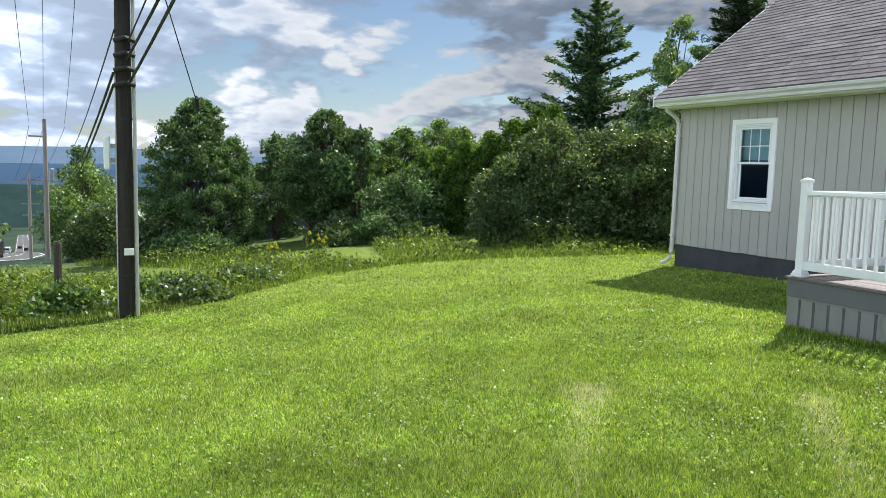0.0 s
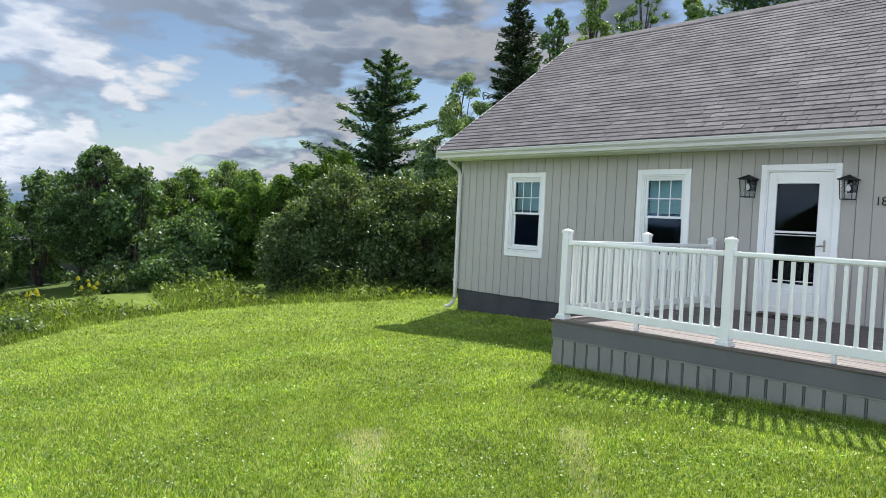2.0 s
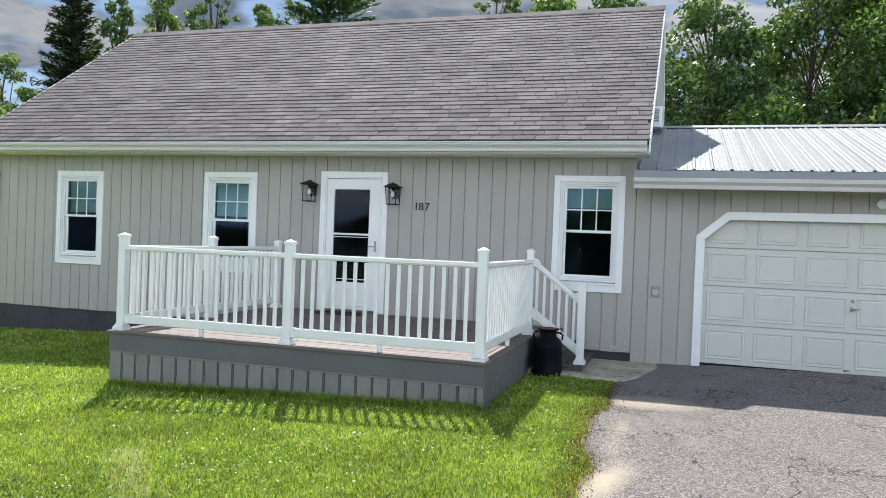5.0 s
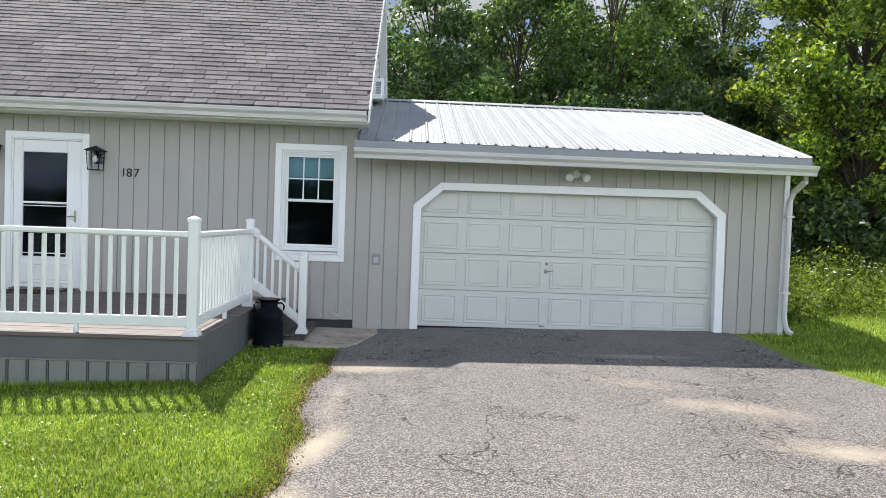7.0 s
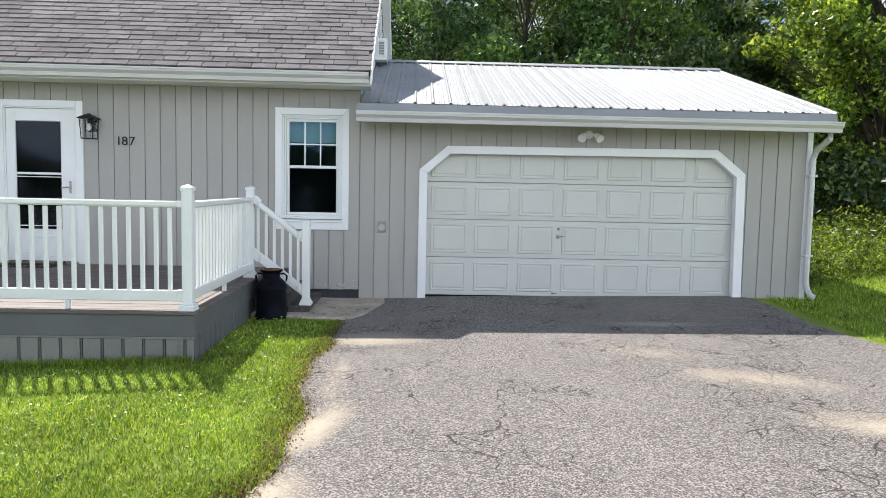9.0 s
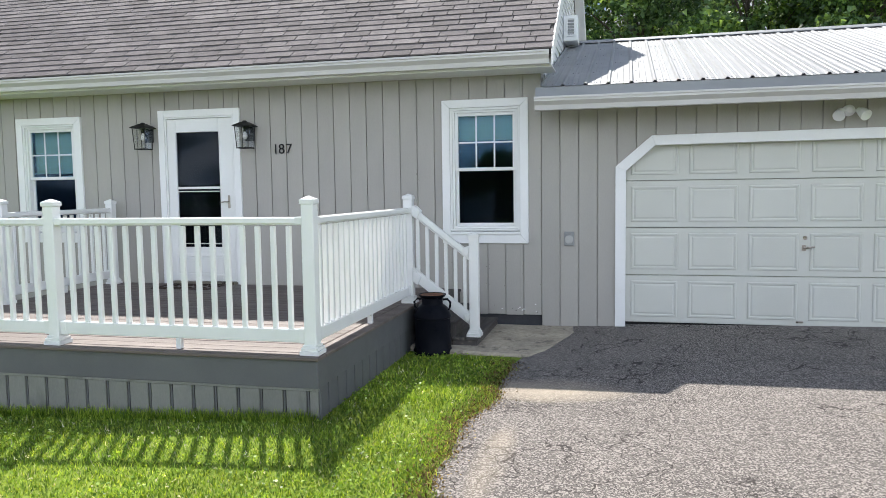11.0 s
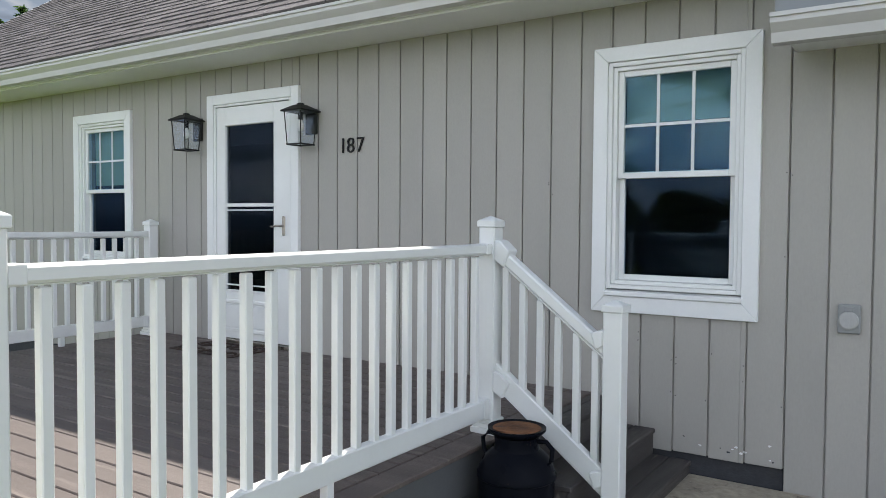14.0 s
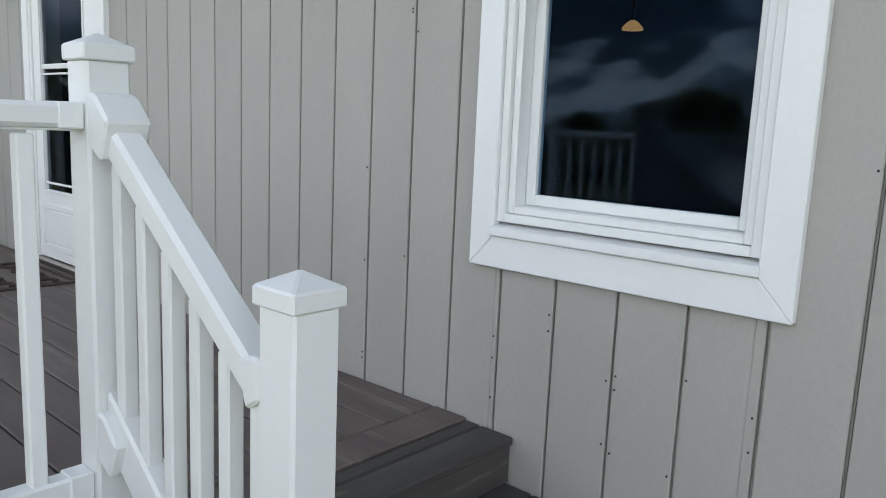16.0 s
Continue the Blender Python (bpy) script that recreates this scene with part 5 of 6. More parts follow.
def span(parent, a, b, n, z0, z1, foot=None, top=(0.908, 0.957), low=(0.08, 0.176), web=0.006):
    """Rails and balusters from a to b (plan points at the posts' faces), level or sloping from z0 to z1 at deck height."""
    a, b = Vector((*a, z0)), Vector((*b, z1))
    way = b - a
    flat = Vector((way.x, way.y, 0)).normalized()
    side = Vector((-flat.y, flat.x, 0))

    def rail(name, low, high, w, bevel):
        ring = [a + side * s * w / 2 + Vector((0, 0, h)) for s, h in ((-1, low), (1, low), (1, high), (-1, high))]
        keep(part(name, Build().prism(ring, way), M_WHITE, bevel=bevel), parent)

    rail("top_rail", top[0], top[1], 0.066, 0.009)
    rail("rail_web", top[0] - web, top[0] - 0.0005, 0.044, 0.003)
    rail("bottom_rail", low[0], low[1], 0.048, 0.006)
    if z0 == z1:
        for q, s in ((a, 1), (b, -1)):
            for lo, hi, w in ((top[0] - 0.002, top[1] + 0.002, 0.071), (low[0] - 0.003, low[1] + 0.003, 0.056)):
                ring = [q + flat * s * 0.001 + side * k * w / 2 + Vector((0, 0, h)) for k, h in ((-1, lo), (1, lo), (1, hi), (-1, hi))]
                keep(part("bracket", Build().prism(ring, flat * s * 0.05), M_WHITE, bevel=0.003), parent)
    for k in range(n):
        p = a + way * ((k + 0.5) / n if n < 8 else (k + 0.95) / (n + 0.9))
        h = 0.017
        keep(part("baluster", Build().box(p.x - h, p.x + h, p.y - h, p.y + h, p.z + low[1] - 0.02, p.z + top[0] - 0.012), M_WHITE, bevel=0.004), parent)
    if foot is not None:
        p = a + way * foot
        keep(part("rail_foot", Build().box(p.x - 0.02, p.x + 0.02, p.y - 0.02, p.y + 0.02, p.z + 0.001, p.z + 0.1), M_WHITE, bevel=0.003), parent)


PA, PB, PC, PD, PE = (-6.12, 7.955), (-4.02, 7.955), (-1.93, 7.955), (-1.925, 10.385), (-1.262, 10.39)
PF, PG = (-6.12, 9.66), (-6.12, 11.38)
rail_front = thing("porch_railing", "white vinyl railing along the front of the deck", "railing", -4.0, 7.95, DZ, group="porch railings")
for p in (PA, PB, PC):
    post(rail_front, *p, DZ, 1.105)
g = 0.0455
span(rail_front, (PA[0] + g, PA[1]), (PB[0] - g, PB[1]), 16, DZ, DZ, 0.5)
span(rail_front, (PB[0] + g, PB[1]), (PC[0] - g, PC[1]), 16, DZ, DZ, 0.5)
rail_side = thing("porch_railing", "white vinyl railing along the open side of the deck", "railing", -1.93, 9.2, DZ, group="porch railings")
post(rail_side, *PD, DZ, 1.10)
span(rail_side, (PC[0], PC[1] + g), (PD[0], PD[1] - g), 20, DZ, DZ, 0.5)
rail_left = thing("porch_railing", "white vinyl railing along the far end of the deck", "railing", -6.12, 9.6, DZ, group="porch railings")
post(rail_left, *PF, DZ, 1.10)
post(rail_left, *PG, DZ, 1.07)
span(rail_left, (PA[0], PA[1] + g), (PF[0], PF[1] - g), 14, DZ, DZ, 0.5)
span(rail_left, (PF[0], PF[1] + g), (PG[0], PG[1] - g), 14, DZ, DZ, 0.5)
rail_stair = thing("stair_railing", "white vinyl sloping railing beside the porch steps", "railing", -1.26, 10.39, 0.13, group="porch railings")
post(rail_stair, *PE, 0.132, 1.04)
span(rail_stair, (PD[0] + g, PD[1]), (PE[0] - g, PE[1]), 6, 0.452, 0.008, None, (0.892, 0.965), (0.235, 0.365), 0.014)
for x, y, z, s in ((PD[0] + g, PD[1], 1.375, 1), (PD[0] + g, PD[1], 0.715, 1), (PE[0] - g, PE[1], 0.985, -1), (PE[0] - g, PE[1], 0.33, -1)):
    br = Build()
    w = 0.047
    k = 1.0 if s > 0 else 0.7
    ring = [(x, y - w, z - 0.045 * k), (x + s * 0.05 * k, y - w, z - 0.075 * k), (x + s * 0.085 * k, y - w, z + (0.005 if s > 0 else 0.025)), (x + s * 0.03, y - w, z + 0.055 * k), (x, y - w, z + 0.06 * k)]
    keep(part("bracket", br.prism(ring if s > 0 else ring[::-1], (0, 2 * w, 0)), M_WHITE, bevel=0.006), rail_stair)

# ---- milk can and door mat ----
cx, cy, cz = -1.625, 10.12, gz(-1.625, 10.12) - 0.01
can = thing("milk_can", "old dark painted milk can with a rusty dished lid", "milk can", cx, cy, cz)
keep(part("body", Build().turned(cx, cy, [(0.180, cz), (0.186, cz + 0.008), (0.186, cz + 0.05), (0.177, cz + 0.062), (0.174, cz + 0.20), (0.175, cz + 0.352), (0.183, cz + 0.358), (0.183, cz + 0.382), (0.175, cz + 0.392), (0.168, cz + 0.415), (0.145, cz + 0.452), (0.120, cz + 0.474), (0.106, cz + 0.484), (0.102, cz + 0.500), (0.104, cz + 0.545)], 32), M_CAN, smooth=True), can)
keep(part("lid", Build().turned(cx, cy, [(0.105, cz + 0.545), (0.122, cz + 0.558), (0.134, cz + 0.572), (0.134, cz + 0.582), (0.126, cz + 0.580), (0.09, cz + 0.566), (0.02, cz + 0.563)], 32), M_CAN, smooth=True, label="dark dished lid"), can)
keep(part("lid_centre", Build().turned(cx, cy, [(0.112, cz + 0.5775), (0.09, cz + 0.572), (0.05, cz + 0.570), (0.01, cz + 0.5695)], 28), M_RUST, smooth=True, label="rusty centre of the lid"), can)
for s in (-1, 1):
    h = [(cx + s * 0.108, cy, cz + 0.53), (cx + s * 0.15, cy, cz + 0.535), (cx + s * 0.18, cy, cz + 0.505), (cx + s * 0.175, cy, cz + 0.455), (cx + s * 0.15, cy, cz + 0.42)]
    keep(part("handle", Build().tube(h, 0.011, 8), M_CAN, smooth=True), can)

mat_thing = thing("door_mat", "dark rubber scroll-pattern door mat on the deck", "door mat", -4.95, 11.2, DZ)
keep(part("border", framed(Build(), 0, 0.75, 0, 0.45, 0.025, 0, 0.010), M_MAT), mat_thing).matrix_basis = Matrix(((1, 0, 0, -5.32), (0, 0, 1, 10.98), (0, 1, 0, DZ + 0.001), (0, 0, 0, 1)))
for k in range(8):
    c0 = Vector((-5.25 + 0.19 * (k % 4), 11.09 + 0.22 * (k // 4), DZ + 0.006))
    sp = [c0 + Vector((math.cos(a) * (0.02 + 0.0105 * a), math.sin(a) * (0.02 + 0.0105 * a), 0)) for a in np.linspace(0, 6.6, 16)]
    keep(part("scroll", Build().tube(sp, 0.009, 5), M_MAT), mat_thing)


# ---- utility poles, wires, fence post ----
def pole(x, y, top, radius, mat, label):
    z = gz(x, y)
    t = thing("utility_pole", label, "utility pole", x, y, z)
    keep(part("pole", Build().tube([(x, y, z - 0.3), (x, y, z + 2), (x, y, top)], [radius, radius * 0.97, radius * 0.72], 20), mat, smooth=True), t)
    return t


P1X, P1Y = -11.95, 1.33
P1 = pole(P1X, P1Y, 10.5, 0.114, M_POLE, "dark creosoted wooden utility pole with conduit and hardware")
z1 = gz(P1X, P1Y)
keep(part("conduit", Build().tube([(P1X + 0.04, P1Y + 0.142, z1 - 0.1), (P1X + 0.04, P1Y + 0.14, 1.2), (P1X + 0.03, P1Y + 0.128, 6.0)], 0.026, 10), M_PIPE, label="pale grey conduit"), P1)
keep(part("ground_wire", Build().tube([(P1X + 0.06, P1Y - 0.115, z1), (P1X + 0.06, P1Y - 0.108, 3.0)], 0.010, 6), M_PIPE), P1)
for z in (-0.1, 0.55, 1.3, 2.1):
    keep(part("strap", Build().tube([(P1X, P1Y + 0.01, z), (P1X, P1Y + 0.01, z + 0.02)], 0.118, 18), M_WIRE), P1)
keep(part("tag_plate", Build().box(P1X + 0.105, P1X + 0.13, P1Y - 0.03, P1Y + 0.10, 0.20, 0.30), M_WHITE, bevel=0.004, label="small white plate"), P1)
keep(part("antenna_box", Build().box(P1X + 0.0, P1X + 0.12, P1Y - 0.27, P1Y - 0.185, 1.40, 1.86), M_WHITE, bevel=0.02, label="white upright equipment box"), P1)
for z in (1.50, 1.70):
    keep(part("bracket", Build().box(P1X, P1X + 0.06, P1Y - 0.2, P1Y - 0.1, z, z + 0.06), M_GREYBOX), P1)
for z in (2.55, 2.75, 2.95, 3.15):
    keep(part("splice", Build().tube([(P1X + 0.15, P1Y - 0.12, z), (P1X + 0.2, P1Y + 0.02, z + 0.05), (P1X + 0.15, P1Y + 0.14, z + 0.02)], 0.035, 8), M_WIRE), P1)
keep(part("crossarm", Build().box(P1X + 0.13, P1X + 0.24, P1Y - 1.6, P1Y + 0.2, 3.75, 3.87), M_POLE, bevel=0.01), P1)
P2 = pole(-41.0, -0.55, 3.35, 0.12, M_POLEGREY, "silvery weathered utility pole beside the road")
keep(part("crossarm", Build().box(-41.2, -41.12, -1.25, -0.55, 2.50, 2.57), M_POLEGREY), P2)
keep(part("transformer", Build().turned(-40.75, -0.30, [(0.10, 0.4), (0.12, 0.45), (0.12, 1.0), (0.08, 1.05)], 14), M_GREYBOX), P2)
for d, y, h in ((75, -2.9, 7.5), (112, -4.6, 7.5), (160, -7.2, 8)):
    q = pole(-d, y, gz(-d, y) + h, 0.15, M_POLEGREY, "distant weathered utility pole beside the road")
    keep(part("crossarm", Build().box(-d - 0.1, -d, y - 1.1, y + 1.1, gz(-d, y) + h - 0.7, gz(-d, y) + h - 0.55), M_POLEGREY), q)


def wire(a, b, sag, r=0.012, name="cable", label="black overhead cable slung between poles"):
    a, b = Vector(a), Vector(b)
    pts = [a.lerp(b, u) - Vector((0, 0, 4 * sag * u * (1 - u))) for u in np.linspace(0, 1, 20)]
    tagged(part(name, Build().tube(pts, r, 5), M_WIRE), label, "cable")


for y, za, yb, zb, r in ((1.2, 2.72, 0.55, 0.9, 0.02), (1.2, 2.56, 0.5, 0.35, 0.02), (1.22, 3.3, 0.45, 1.7, 0.011)):
    wire((P1X + 0.1, y, za), (-41.0, yb, zb), 0.25, r)
for ya, yb in ((-1.5, -1.2), (-0.9, -0.6), (-0.3, 0.3)):
    wire((P1X + 0.2, P1Y + ya, 7.2), (-41.1, yb, 3.2), 0.5, 0.008)
    wire((-41.1, yb, 3.0), (-75, -2.9 + yb, gz(-75, -2.9) + 6.9), 0.6, 0.01)
for y, z, ye, ze, r in ((1.37, 2.91, 2.74, 6.9, 0.018), (1.40, 2.60, 2.48, 6.55, 0.018), (1.39, 3.15, 2.4, 7.1, 0.01)):
    wire((P1X + 0.2, y, z), (9.0, ye, ze), 0.35, r)
guy = thing("service_drop", "thin cable with a black splice hanging above the trees", "cable", -14.5, 2.7, 2.5)
keep(part("wire", Build().tube([(-11.9, 1.4, 5.6), (-13.0, 1.95, 4.2), (-14.5, 2.66, 2.62)], 0.009, 5), M_WIRE), guy)
keep(part("splice", Build().tube([(-14.5, 2.66, 2.66), (-14.58, 2.69, 2.46)], 0.045, 8), M_WIRE), guy)

zf = gz(-13.9, 0.42)
fp = structure("fence_post", Build().tube([(-13.9, 0.42, zf - 0.2), (-13.9, 0.42, zf + 1.05), (-13.9, 0.42, zf + 1.1)], [0.065, 0.06, 0.045], 10), M_POST, "weathered brown wooden fence post in the meadow", "fence post")


# ---- plants ----
def tree(name, label, category, x, y, h, crown, leaf_mat, leaf, count, seed, trunk_r=0.12, stems=1, lumps=40, lump_r=(0.5, 1.0), aspect=0.55, sink=0.0, bark=M_BARK, group="", gap=0.35):
    """A broadleaf tree or shrub. crown: rows of (height share, radius); leaves gather in uneven lumps round the limbs' ends."""
    rng = np.random.default_rng(seed)
    z = gz(x, y) - sink
    t = thing(name, label, category, x, y, z, group)
    hs, rs = np.array(crown).T
    limbs, centres, radii = Build(), [], []
    bases = [(x + rng.normal() * 0.12 * (stems > 1), y + rng.normal() * 0.12 * (stems > 1)) for _ in range(stems)]
    for bx, by in bases:
        lean = rng.normal(size=2) * 0.12 * (stems > 1)
        pts = [(bx + lean[0] * u * h * 0.5 + rng.normal() * 0.04, by + lean[1] * u * h * 0.5 + rng.normal() * 0.04, z - 0.1 + u * h * 0.86) for u in np.linspace(0, 1, 6)]
        limbs.tube(pts, [trunk_r * (1 - 0.88 * u) for u in np.linspace(0, 1, 6)], 8)
    order = (np.arange(lumps) + rng.random(lumps)) / lumps
    for u in order:
        hh = hs[0] + (hs[-1] - hs[0]) * u
        rr = np.interp(hh, hs, rs)
        a = rng.uniform(0, 2 * math.pi)
        q = rr * (0.35 + 0.65 * math.sqrt(rng.random())) * rng.uniform(0.75, 1.08)
        lr = rng.uniform(*lump_r) * (0.55 + 0.45 * rr / rs.max())
        c = np.array([x + q * math.cos(a), y + q * math.sin(a), z + hh * h])
        centres.append(c)
        radii.append(lr)
        if rng.random() < 0.7:
            bx, by = bases[rng.integers(len(bases))]
            start = np.array([bx, by, z + max(0.05, hh - 0.22) * h])
            limbs.tube([start, (start + c) / 2 + np.array([0, 0, 0.08 * h * 0.3]), c], [trunk_r * 0.34 * (1 - 0.6 * hh), trunk_r * 0.2, 0.008], 5, ends=False)
    keep(part("trunk", limbs, bark), t)
    centres, radii = np.array(centres), np.array(radii)
    w = radii ** 2
    k = rng.choice(len(radii), count, p=w / w.sum())
    d = unit(rng.normal(size=(count, 3)))
    far = rng.random(count) ** gap
    ragged = 1 + 0.25 * np.sin(d[:, 0] * 5 + k) * np.sin(d[:, 1] * 6 + 2 * k)
    p = centres[k] + d * (radii[k] * far * ragged)[:, None] * np.array([1.0, 1.0, 0.72])
    p[:, 2] = np.maximum(p[:, 2], ground_z(p[:, 0], p[:, 1]) + 0.05)
    q = leaf_tris(rng, p, leaf * rng.uniform(0.6, 1.3, count), aspect, lean=np.array([0, 0, -0.35]), upness=0.5)
    keep(part("crown", cloud_mesh("crown", q, 3, leaf_mat), None), t)
    return t


def conifer(name, label, x, y, top, base_share, radius, leaf_mat, seed, whorls, per, trunk_r, needles, up=0.1, irregular=0.2, long_low=(), size=0.30, width=0.22):
    """Whorls of branches clothed in needle sprays."""
    rng = np.random.default_rng(seed)
    z = gz(x, y)
    h = top - z
    t = thing(name, label, "conifer tree", x, y, z)
    wood = Build().tube([(x, y, z - 0.2), (x + 0.05, y, z + h * 0.5), (x, y, z + h)], [trunk_r, trunk_r * 0.6, 0.02], 8)
    pts, leans = [], []
    for i in range(whorls):
        u = i / (whorls - 1)
        hh = base_share + (1 - base_share) * u ** 0.92
        rr = radius * ((1 - u) ** 0.75 * 0.95 + 0.05) * (0.45 + 0.55 * min(1, u / 0.12 + 0.3))
        for k in range(per):
            a = 2 * math.pi * (k + rng.random()) / per
            ln = rr * rng.uniform(1 - irregular * 2.2, 1 + irregular)
            if rng.random() < irregular * 0.5:
                continue
            rise = up + rng.normal() * 0.10 + 0.35 * u
            s = np.linspace(0, 1, 5)
            line = np.stack([x + math.cos(a) * ln * s, y + math.sin(a) * ln * s, z + hh * h + ln * (rise * s + 0.12 * s * s) + rng.normal() * 0.05], 1)
            wood.tube(line, [max(0.012, trunk_r * 0.2 * (1 - v)) + 0.004 for v in s], 4, ends=False)
            n = max(6, int(needles * ln / radius))
            v = rng.random(n) ** 0.7
            spread = 0.13 * ln * (0.35 + np.sin(math.pi * np.clip(v, 0.1, 0.95)))
            off = rng.normal(size=n) * spread
            px_, py_ = x + math.cos(a) * ln * v - math.sin(a) * off, y + math.sin(a) * ln * v + math.cos(a) * off
            pz_ = np.interp(v, s, line[:, 2]) + rng.normal(size=n) * 0.06 * (0.5 + ln / radius)
            pts.append(np.stack([px_, py_, pz_], 1))
            leans.append(np.stack([np.full(n, math.cos(a)) - math.sin(a) * np.sign(off) * 0.7, np.full(n, math.sin(a)) + math.cos(a) * np.sign(off) * 0.7, np.full(n, 0.25)], 1) * 2.2)
    keep(part("trunk", wood, M_BARK), t)
    p, l = np.concatenate(pts), np.concatenate(leans)
    q = leaf_tris(rng, p, size * rng.uniform(0.6, 1.2, len(p)), width, lean=l, upness=0.6)
    keep(part("crown", cloud_mesh("crown", q, 3, leaf_mat), None), t)
    return t


C0 = (-0.38, 0.70)


def at(az, d):
    return C0[0] + d * math.sin(radians(az)), C0[1] + d * math.cos(radians(az))


EGG = [(0.06, 0.75), (0.22, 1.0), (0.45, 1.0), (0.66, 0.84), (0.83, 0.5), (0.96, 0.12)]


def egg(r, low=0.0):
    return [(max(a, low), b * r) for a, b in EGG]


# the two leafy trees beyond the meadow
tree("leafy_tree", "rounded dark green broadleaf tree at the meadow's edge", "tree", *at(-82.0, 26), 5.2, [(0.04, 1.7), (0.2, 2.1), (0.42, 2.05), (0.62, 1.7), (0.8, 1.1), (0.96, 0.2)], L_ASH, 0.115, 72000, 1, 0.09, 3, 420, (0.2, 0.38), 0.45, gap=0.7)
tree("leafy_tree", "tall leafy many-stemmed tree at the meadow's edge", "tree", *at(-72.9, 26), 4.5, [(0.16, 0.9), (0.3, 1.6), (0.48, 1.65), (0.66, 1.4), (0.83, 0.85), (0.96, 0.2)], L_ASH, 0.115, 54000, 2, 0.09, 4, 340, (0.19, 0.36), 0.45, gap=0.7)
tree("leafy_tree", "broad leafy tree with several stems beside its neighbour", "tree", *at(-76.3, 29), 4.0, egg(1.3), L_ASH, 0.17, 9000, 3, 0.07, 3, 34, (0.3, 0.65))
tree("leafy_tree", "small leafy tree with pale leaf edges", "tree", *at(-70.4, 25), 3.7, egg(1.15), L_ASH, 0.16, 9000, 33, 0.07, 3, 36, (0.3, 0.6))
tree("leafy_tree", "pale green roadside tree behind the utility pole", "tree", *at(-89.3, 46), 5.2, egg(2.0), L_PALE, 0.2, 15000, 4, 0.14, 2, 55, (0.6, 1.2))
tree("shrub", "dark roadside shrub below the pale tree", "shrub", *at(-88.3, 33), 2.4, egg(1.25), L_DARK, 0.16, 9000, 5, 0.06, 4, 34, (0.4, 0.8), sink=0.2)
tree("leafy_tree", "distant thin roadside tree", "tree", *at(-89.6, 60), 8.2, egg(2.0), L_ASH, 0.3, 5000, 34, 0.14, 1, 40, (0.5, 1.0))
for x, y, h, r, seed in ((-13.4, 2.35, 0.45, 0.6, 50), (-12.9, 0.5, 0.5, 0.6, 51), (-12.2, -0.9, 0.55, 0.7, 52), (-14.6, 2.0, 0.4, 0.6, 53), (-15.6, 3.9, 0.35, 0.5, 54)):
    tree("shrub", "low dark leafy bush at the lawn's edge", "shrub", x, y, h, egg(r), L_DARK if seed % 2 == 0 else L_WOOD, 0.10, 5000, seed, 0.02, 4, 34, (0.16, 0.34), sink=0.1, group="low bushes at the lawn edge")
# hedge of shrubs and cedars
for az, d, h, r, m, seed in ((-67.0, 30, 4.2, 1.6, L_WOOD, 6), (-64.6, 31, 4.7, 1.5, L_PALE, 7), (-62.8, 30, 4.2, 1.4, L_WOOD, 8), (-68.6, 29, 3.6, 1.4, L_WOOD, 9), (-66.0, 25, 2.4, 1.6, L_ASH, 10), (-69.5, 26, 2.0, 1.3, L_DARK, 35), (-71.5, 24, 0.9, 1.0, L_DARK, 60), (-84.5, 25, 1.5, 1.2, L_DARK, 62), (-82.0, 24, 1.0, 1.2, L_ASH, 63), (-68.0, 23.5, 1.1, 1.1, L_ASH, 64)):
    tree("shrub", "tall untrimmed green shrub in the hedgerow", "shrub", *at(az, d), h, egg(r), m, 0.12, 22000, seed, 0.06, 4, 110, (0.25, 0.5), sink=0.2, group="hedgerow shrubs")
for az, d, top, r, seed in ((-64.2, 25, 2.35, 0.85, 11), (-62.4, 25, 2.6, 0.9, 12), (-60.6, 25, 2.95, 1.0, 13), (-58.9, 25, 3.3, 1.05, 14), (-57.2, 25.5, 3.75, 1.1, 15), (-55.8, 26, 3.95, 1.1, 16), (-65.6, 27, 2.3, 0.8, 17)):
    x, y = at(az, d)
    tree("cedar", "dense dark green cedar in the hedgerow", "conifer tree", x, y, top - gz(x, y), [(0.02, 0.9 * r), (0.3, r), (0.6, 0.75 * r), (0.85, 0.36 * r), (1.0, 0.06)], L_CEDAR, 0.14, 17000, seed, 0.08, 1, 90, (0.24, 0.42), 0.35, 0.2, group="cedars in the hedgerow", gap=0.28)
# big rounded bushes beside the house
for az, d, top, r, seed in ((-55.6, 21.5, 2.95, 1.75, 18), (-52.0, 22, 2.8, 1.7, 19), (-49.0, 21.5, 2.7, 1.6, 20), (-58.6, 21, 2.0, 1.2, 21), (-46.5, 22, 2.9, 1.6, 36)):
    x, y = at(az, d)
    tree("bush", "large rounded dark olive bush with tan seed heads", "bush", x, y, top - gz(x, y), [(0.03, 0.9 * r), (0.3, r), (0.6, 0.92 * r), (0.85, 0.6 * r), (1.0, 0.2 * r)], L_DARK, 0.11, 22000, seed, 0.06, 5, 90, (0.3, 0.55), sink=0.1, group="rounded bushes beside the house")
conifer("pine_tree", "tall open-branched white pine behind the bushes", *at(-53.2, 36), 9.3, 0.14, 4.1, L_PINE, 22, 21, 8, 0.22, 400, 0.03, 0.36, size=0.36, width=0.26)
conifer("spruce_tree", "narrow tall dark spruce behind the house", *at(-43.4, 33), 11.9, 0.05, 2.3, L_SPRUCE, 23, 46, 9, 0.16, 130, -0.12, 0.16, size=0.30, width=0.2)
tree("birch_tree", "pale slender birch beside the spruce", "tree", *at(-47.3, 31), 8.4, egg(1.9), L_PALE, 0.14, 15000, 24, 0.09, 2, 45, (0.3, 0.6))
